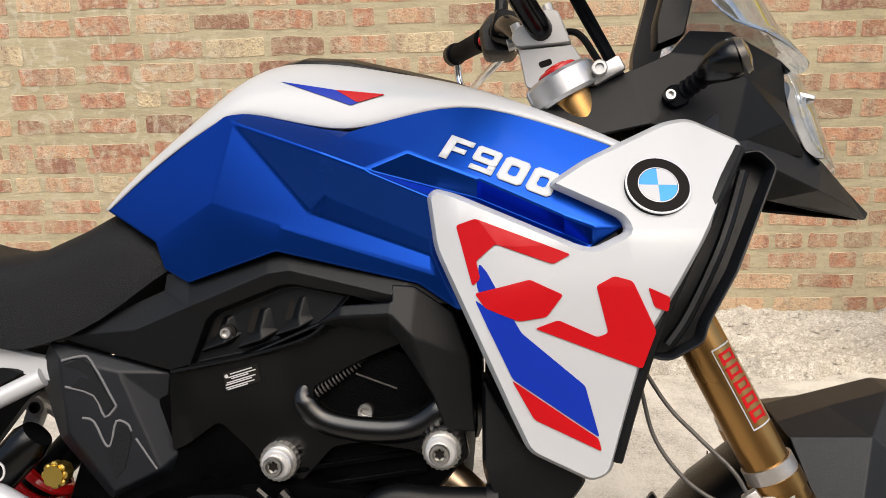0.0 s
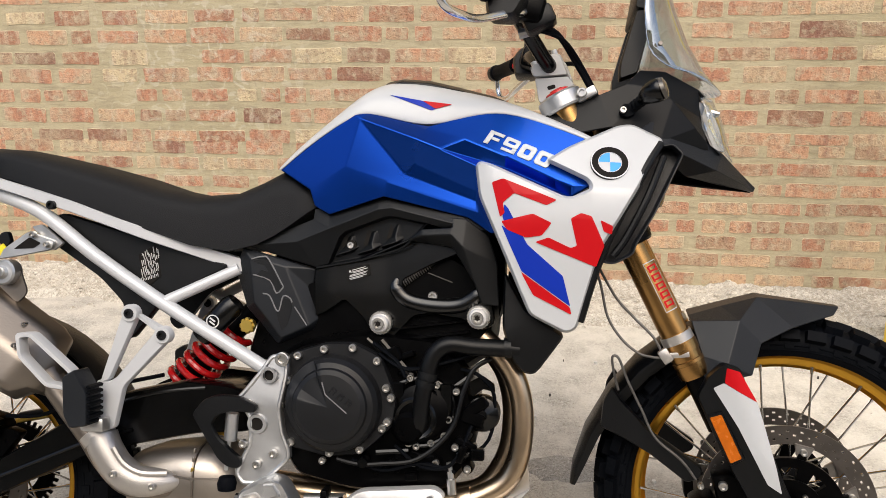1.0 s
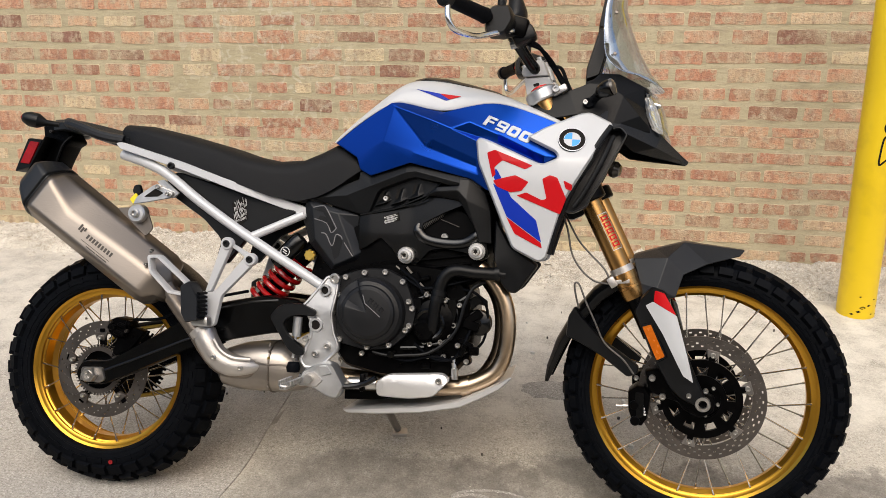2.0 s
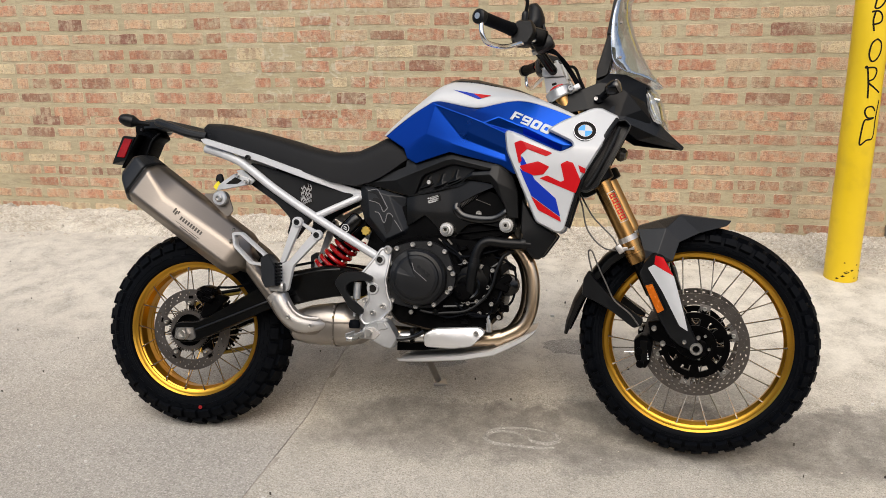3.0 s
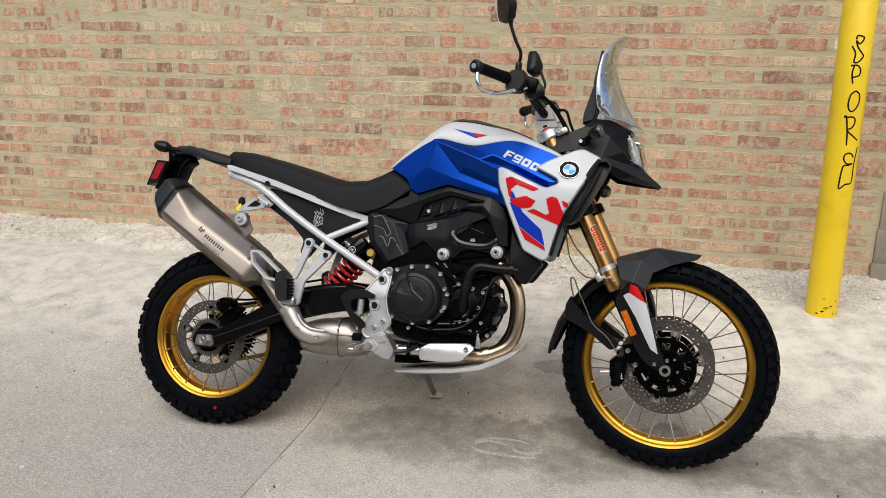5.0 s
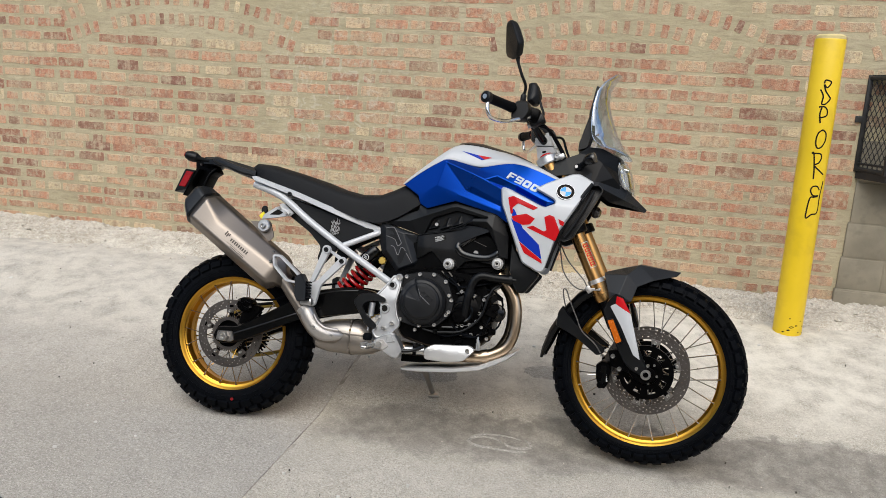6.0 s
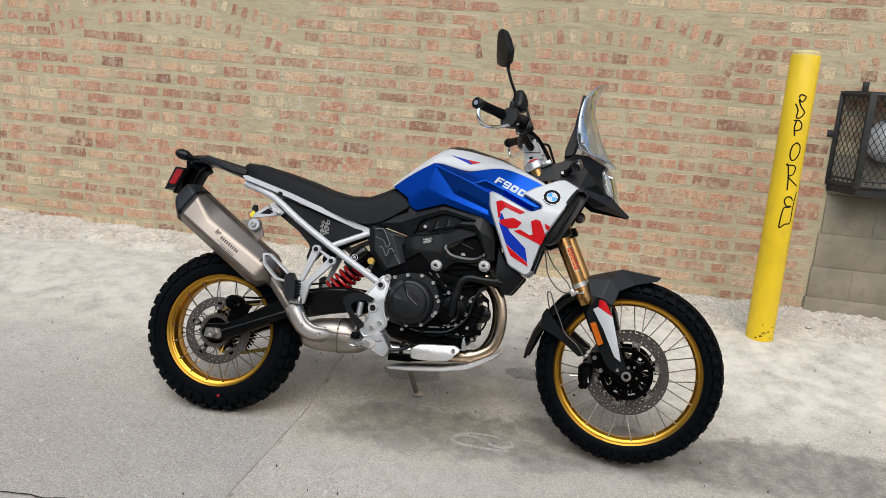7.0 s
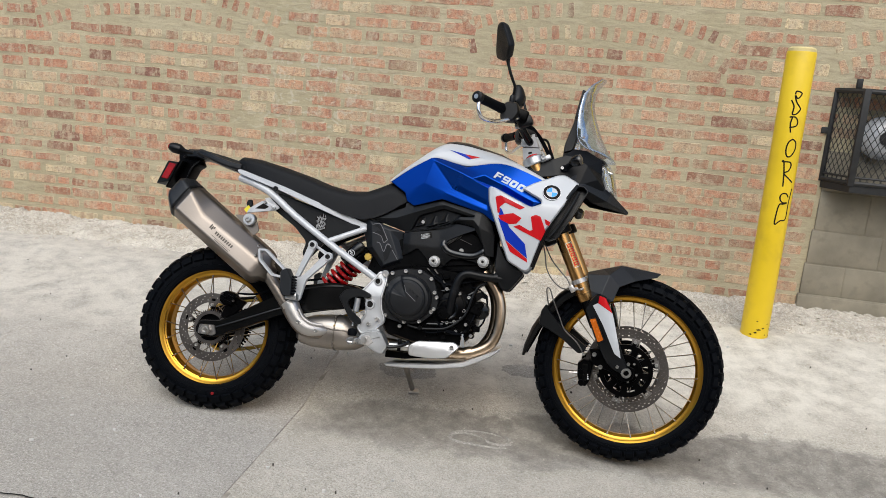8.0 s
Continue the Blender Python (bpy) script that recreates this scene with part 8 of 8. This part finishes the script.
# ---------------------------------------------------------------- fit of the bodywork to the camera's view
def fit_to_view(v, steered):
    """Shifts the bodywork to fit the camera's view: higher towards its middle and front, further back towards the tail.
    """
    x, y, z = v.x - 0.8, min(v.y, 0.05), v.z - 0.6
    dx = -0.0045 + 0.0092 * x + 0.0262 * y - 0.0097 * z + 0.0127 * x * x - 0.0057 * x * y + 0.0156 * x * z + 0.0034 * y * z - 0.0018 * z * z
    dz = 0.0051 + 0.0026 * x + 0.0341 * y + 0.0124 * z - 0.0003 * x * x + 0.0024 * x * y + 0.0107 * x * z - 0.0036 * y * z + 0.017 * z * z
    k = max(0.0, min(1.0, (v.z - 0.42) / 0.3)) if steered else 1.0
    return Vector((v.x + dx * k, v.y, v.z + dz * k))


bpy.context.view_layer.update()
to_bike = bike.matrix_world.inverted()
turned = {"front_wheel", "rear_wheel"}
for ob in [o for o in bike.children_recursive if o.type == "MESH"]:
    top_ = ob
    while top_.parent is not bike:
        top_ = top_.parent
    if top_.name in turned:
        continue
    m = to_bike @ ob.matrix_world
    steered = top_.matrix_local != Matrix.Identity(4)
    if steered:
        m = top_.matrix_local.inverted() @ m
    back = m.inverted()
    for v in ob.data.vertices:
        v.co = back @ fit_to_view(m @ v.co, steered)

# ---------------------------------------------------------------- wall, caged fixture
wall = part("wall_north", block((16.0, 0.3, 6.3), pose(-0.3, WALL + 0.15, 2.85), 0), MORTAR, None, "old brick wall with thick smeared tan mortar", kind="structure")
# unseen wall added behind the camera to shape bounced light and reflections
part("wall_south", block((30.0, 0.3, 3.1), pose(0, -5.4, 1.25), 0), BLOCK, None, "unseen plain grey wall added to shape light and reflections", kind="structure")

# walled-up opening of grey concrete blocks under the cage
for z0, z1, xs, d in ((0.20, 0.36, (1.868, 2.76), 0.03), (0.372, 0.540, (1.878, 2.10, 2.46, 2.76), 0.012), (0.552, 0.730, (1.885, 2.26, 2.76), 0.012), (0.742, 0.955, (1.895, 2.16, 2.49, 2.76), 0.012), (0.967, 1.17, (1.895, 2.28, 2.76), 0.012)):
    for a, b in zip(xs, xs[1:]):
        part("concrete_block", block((b - a - 0.006, d + 0.02, z1 - z0 + 0.004), pose((a + b) / 2, WALL - d / 2 + 0.008, (z0 + z1) / 2), 0.004), BLOCK, wall)
    part("mortar_bed", block((xs[-1] - xs[0] - 0.01, d + 0.014, z1 - z0 + 0.014), pose((xs[0] + xs[-1]) / 2, WALL - d / 2 + 0.0085, (z0 + z1) / 2 + 0.004), 0.002), BLOCK, wall)

cage = tagged(new("wall_cage"), "black iron mesh cage bolted to the wall over a bell", "cage")
CX = ((1.885, WALL - 0.004), (1.975, WALL - 0.20), (2.39, WALL - 0.20), (2.49, WALL - 0.004))
Z0, Z1 = 1.03, 1.505
for z, r in ((Z0, 0.012), (Z1, 0.012), ((Z0 + 0.03), 0.006)):
    part("rail", tube([(x, y, z) for x, y in CX], r, 6), IRON, cage)
for (x, y), w in zip(CX, (0.012, 0.017, 0.017, 0.012)):
    part("upright", block((w * 2, w * 1.4, Z1 - Z0 + 0.03), pose(x, y, (Z0 + Z1) / 2), 0.003), IRON, cage)
for (x0, y0), (x1, y1) in zip(CX, CX[1:]):
    bm = bmesh.new()
    wdt = math.hypot(x1 - x0, y1 - y0)
    H = Z1 - Z0
    P = 0.034
    for sgn in (1, -1):
        k = -int(H / P) - 2
        while k * P < wdt + H:
            pts = []
            for s in range(0, 25):
                h = H * s / 24
                u = k * P + (h * 0.62 if sgn > 0 else (H - h) * 0.62)
                if 0 <= u <= wdt:
                    pts.append((x0 + (x1 - x0) * u / wdt, y0 + (y1 - y0) * u / wdt, Z0 + h))
            if len(pts) > 1:
                join(bm, tube([pts[0], pts[-1]], 0.0021, 4))
            k += 1
    part("mesh", bm, IRON, cage, "expanded iron mesh")
part("roof", loft([[(x, y, Z1 + 0.008) for x, y in CX], [(x, y, Z1 + 0.016) for x, y in CX]]), IRON, cage)
part("floor_plate", loft([[(x, y, Z0 - 0.05) for x, y in CX], [(x, y, Z0 - 0.012) for x, y in CX]]), IRON, cage)
part("lug", block((0.05, 0.012, 0.035), pose(1.865, WALL - 0.006, 1.29), 0.003), IRON, cage)
part("lug", block((0.03, 0.02, 0.05), pose(1.98, WALL - 0.04, 1.55), 0.003), IRON, cage)
bell = tagged(new("alarm_bell"), "silver domed bell with a dark centre inside a cage", "bell")
part("dome", lathe([(0, -0.055), (0.05, -0.052), (0.095, -0.03), (0.115, 0.0), (0.115, 0.02), (0.0, 0.02)], (2.135, WALL - 0.075, 1.275), 40), FRAME_WHITE, bell)
part("boss", lathe([(0, -0.066), (0.034, -0.066), (0.036, -0.05), (0, -0.05)], (2.135, WALL - 0.075, 1.275), 24), IRON, bell)
part("back_box", block((0.16, 0.06, 0.16), pose(2.135, WALL - 0.03, 1.275), 0.006), IRON, bell)

# ---------------------------------------------------------------- bricks
BW = 0.208


def brick_mesh(i, w, h):
    """One brick face with knocked-off corners inside a thin collar of smeared mortar."""
    r = random.Random(100 + i)
    cut = 0.007
    pts = []
    for sx, sz, ux, uz in ((-1, -1, 1, 0), (1, -1, 0, 1), (1, 1, -1, 0), (-1, 1, 0, -1)):
        long_ = w if ux else h
        for j in ((cut, long_ * 0.34, long_ * 0.66, long_ - cut) if ux else (cut, h - cut)):
            pts.append((sx * w / 2 + ux * j + r.uniform(-0.0018, 0.0018), sz * h / 2 + uz * j + r.uniform(-0.0018, 0.0018)))
    q = inset(pts, 0.0045)
    q = [(x + r.uniform(-0.0022, 0.0022), z + r.uniform(-0.0022, 0.0022)) for x, z in q]
    bm = bmesh.new()
    a = [bm.verts.new((x, r.uniform(-0.0030, -0.0012), z)) for x, z in q]
    b = [bm.verts.new((x, 0.0016, z)) for x, z in pts]
    bm.faces.new(a)
    cnt = len(pts)
    for j in range(cnt):
        bm.faces.new((a[j], a[(j + 1) % cnt], b[(j + 1) % cnt], b[j])).material_index = 1
    return bm


def as_data(bm, mat):
    bmesh.ops.recalc_face_normals(bm, faces=bm.faces)
    me = bpy.data.meshes.new("brick")
    bm.to_mesh(me)
    me.materials.append(mat)
    me.materials.append(LIME)
    bm.free()
    return me


LONG = [as_data(brick_mesh(i, 0.196, 0.0590), BRICK) for i in range(8)]
SHORT = [as_data(brick_mesh(20 + i, 0.094, 0.0590), BRICK) for i in range(4)]
# relieving arches of two rings: centre, half width, height of the crown, radius
ARCHES = ((-2.12, 0.78, 1.600, 2.35), (0.58, 0.72, 1.665, 2.0), (2.62, 0.74, 1.72, 2.0))
RING = 0.120


def in_arch(x, z):
    for c, half, crown, rad in ARCHES:
        d = math.hypot(x - c, z - crown + rad)
        if abs(x - c) < half + 0.05 and rad - 0.022 < d < rad + 2 * RING + 0.012:
            return True
    return False


def course(row):
    """Height of a course: the lower ones are thinner than those above."""
    return 0.244 + 0.0728 * row if row < 9 else 0.880 + 0.0795 * (row - 9) - 0.006 * math.exp(-(row - 9) / 2.0)


rng = random.Random(11)
spots = []
for row in range(32):
    z = course(row)
    header_row = row % 7 == 4
    x = -5.2 + rng.uniform(0, 0.2)
    drift = rng.uniform(-0.004, 0.004)
    while x < 4.6:
        short = header_row and rng.random() < 0.85 or rng.random() < 0.13
        w = (0.108 if short else BW) * rng.uniform(0.94, 1.06)
        cx = x + w / 2
        x += w
        wob = 0.004 * cx + 0.006 * noise.noise((cx * 0.9, row * 0.3, 2.0))
        if in_arch(cx, z) or (cx > 1.83 and z < 1.20) or rng.random() < 0.025:
            continue
        spots.append((cx, z + drift + wob, w / (0.108 if short else BW), short, rng.uniform(-1.2, 1.2), rng.randrange(8), (0.94 if row < 10 else 1.04) * rng.uniform(0.80, 1.08), rng.choice((0.80, 0.93, 1.0, 1.0, 1.02)) * rng.uniform(0.96, 1.02)))
for c, half, crown, rad in ARCHES:
    span = math.asin(half / rad)
    for ring in range(2):
        rr = rad + RING * (ring + 0.36)
        cnt = int(2 * span * rr / 0.066)
        for k in range(cnt):
            t = -span + 2 * span * (k + 0.5) / cnt
            if rng.random() < 0.06:
                continue
            spots.append((c + rr * math.sin(t), crown - rad + rr * math.cos(t), 0.86, True, 90 - math.degrees(t) + rng.uniform(-5, 5), rng.randrange(8), rng.uniform(0.56, 0.82), rng.uniform(0.80, 1.05)))
near, far = [], []
for s in spots:
    (near if -1.75 < s[0] < 1.80 and 0.80 < s[1] < 1.52 and len(near) < 300 else far).append(s)
for cx, z, kx, short, turn, pick, kz, kw in near:
    ob = new("brick", (SHORT[pick % 4] if short else LONG[pick]))
    ob.parent = wall
    ob.matrix_local = pose(cx, WALL + 0.0004, z, 0, -turn, 0) @ Matrix.Diagonal((kx * kw, 1, kz, 1))
verts, faces, slots = [], [], []
for cx, z, kx, short, turn, pick, kz, kw in far:
    src = SHORT[pick % 4] if short else LONG[pick]
    m, k = pose(cx, WALL + 0.0004, z, 0, -turn, 0) @ Matrix.Diagonal((kx * kw, 1, kz, 1)), len(verts)
    verts += [m @ v.co for v in src.vertices]
    faces += [[k + i for i in f.vertices] for f in src.polygons]
    slots += [f.material_index for f in src.polygons]
me = bpy.data.meshes.new("brickwork")
me.from_pydata(verts, [], faces)
me.materials.append(BRICK_REST)
me.materials.append(LIME)
me.polygons.foreach_set("material_index", slots)
rest = tagged(new("brickwork", me), kind="stuff")
rest.parent = wall
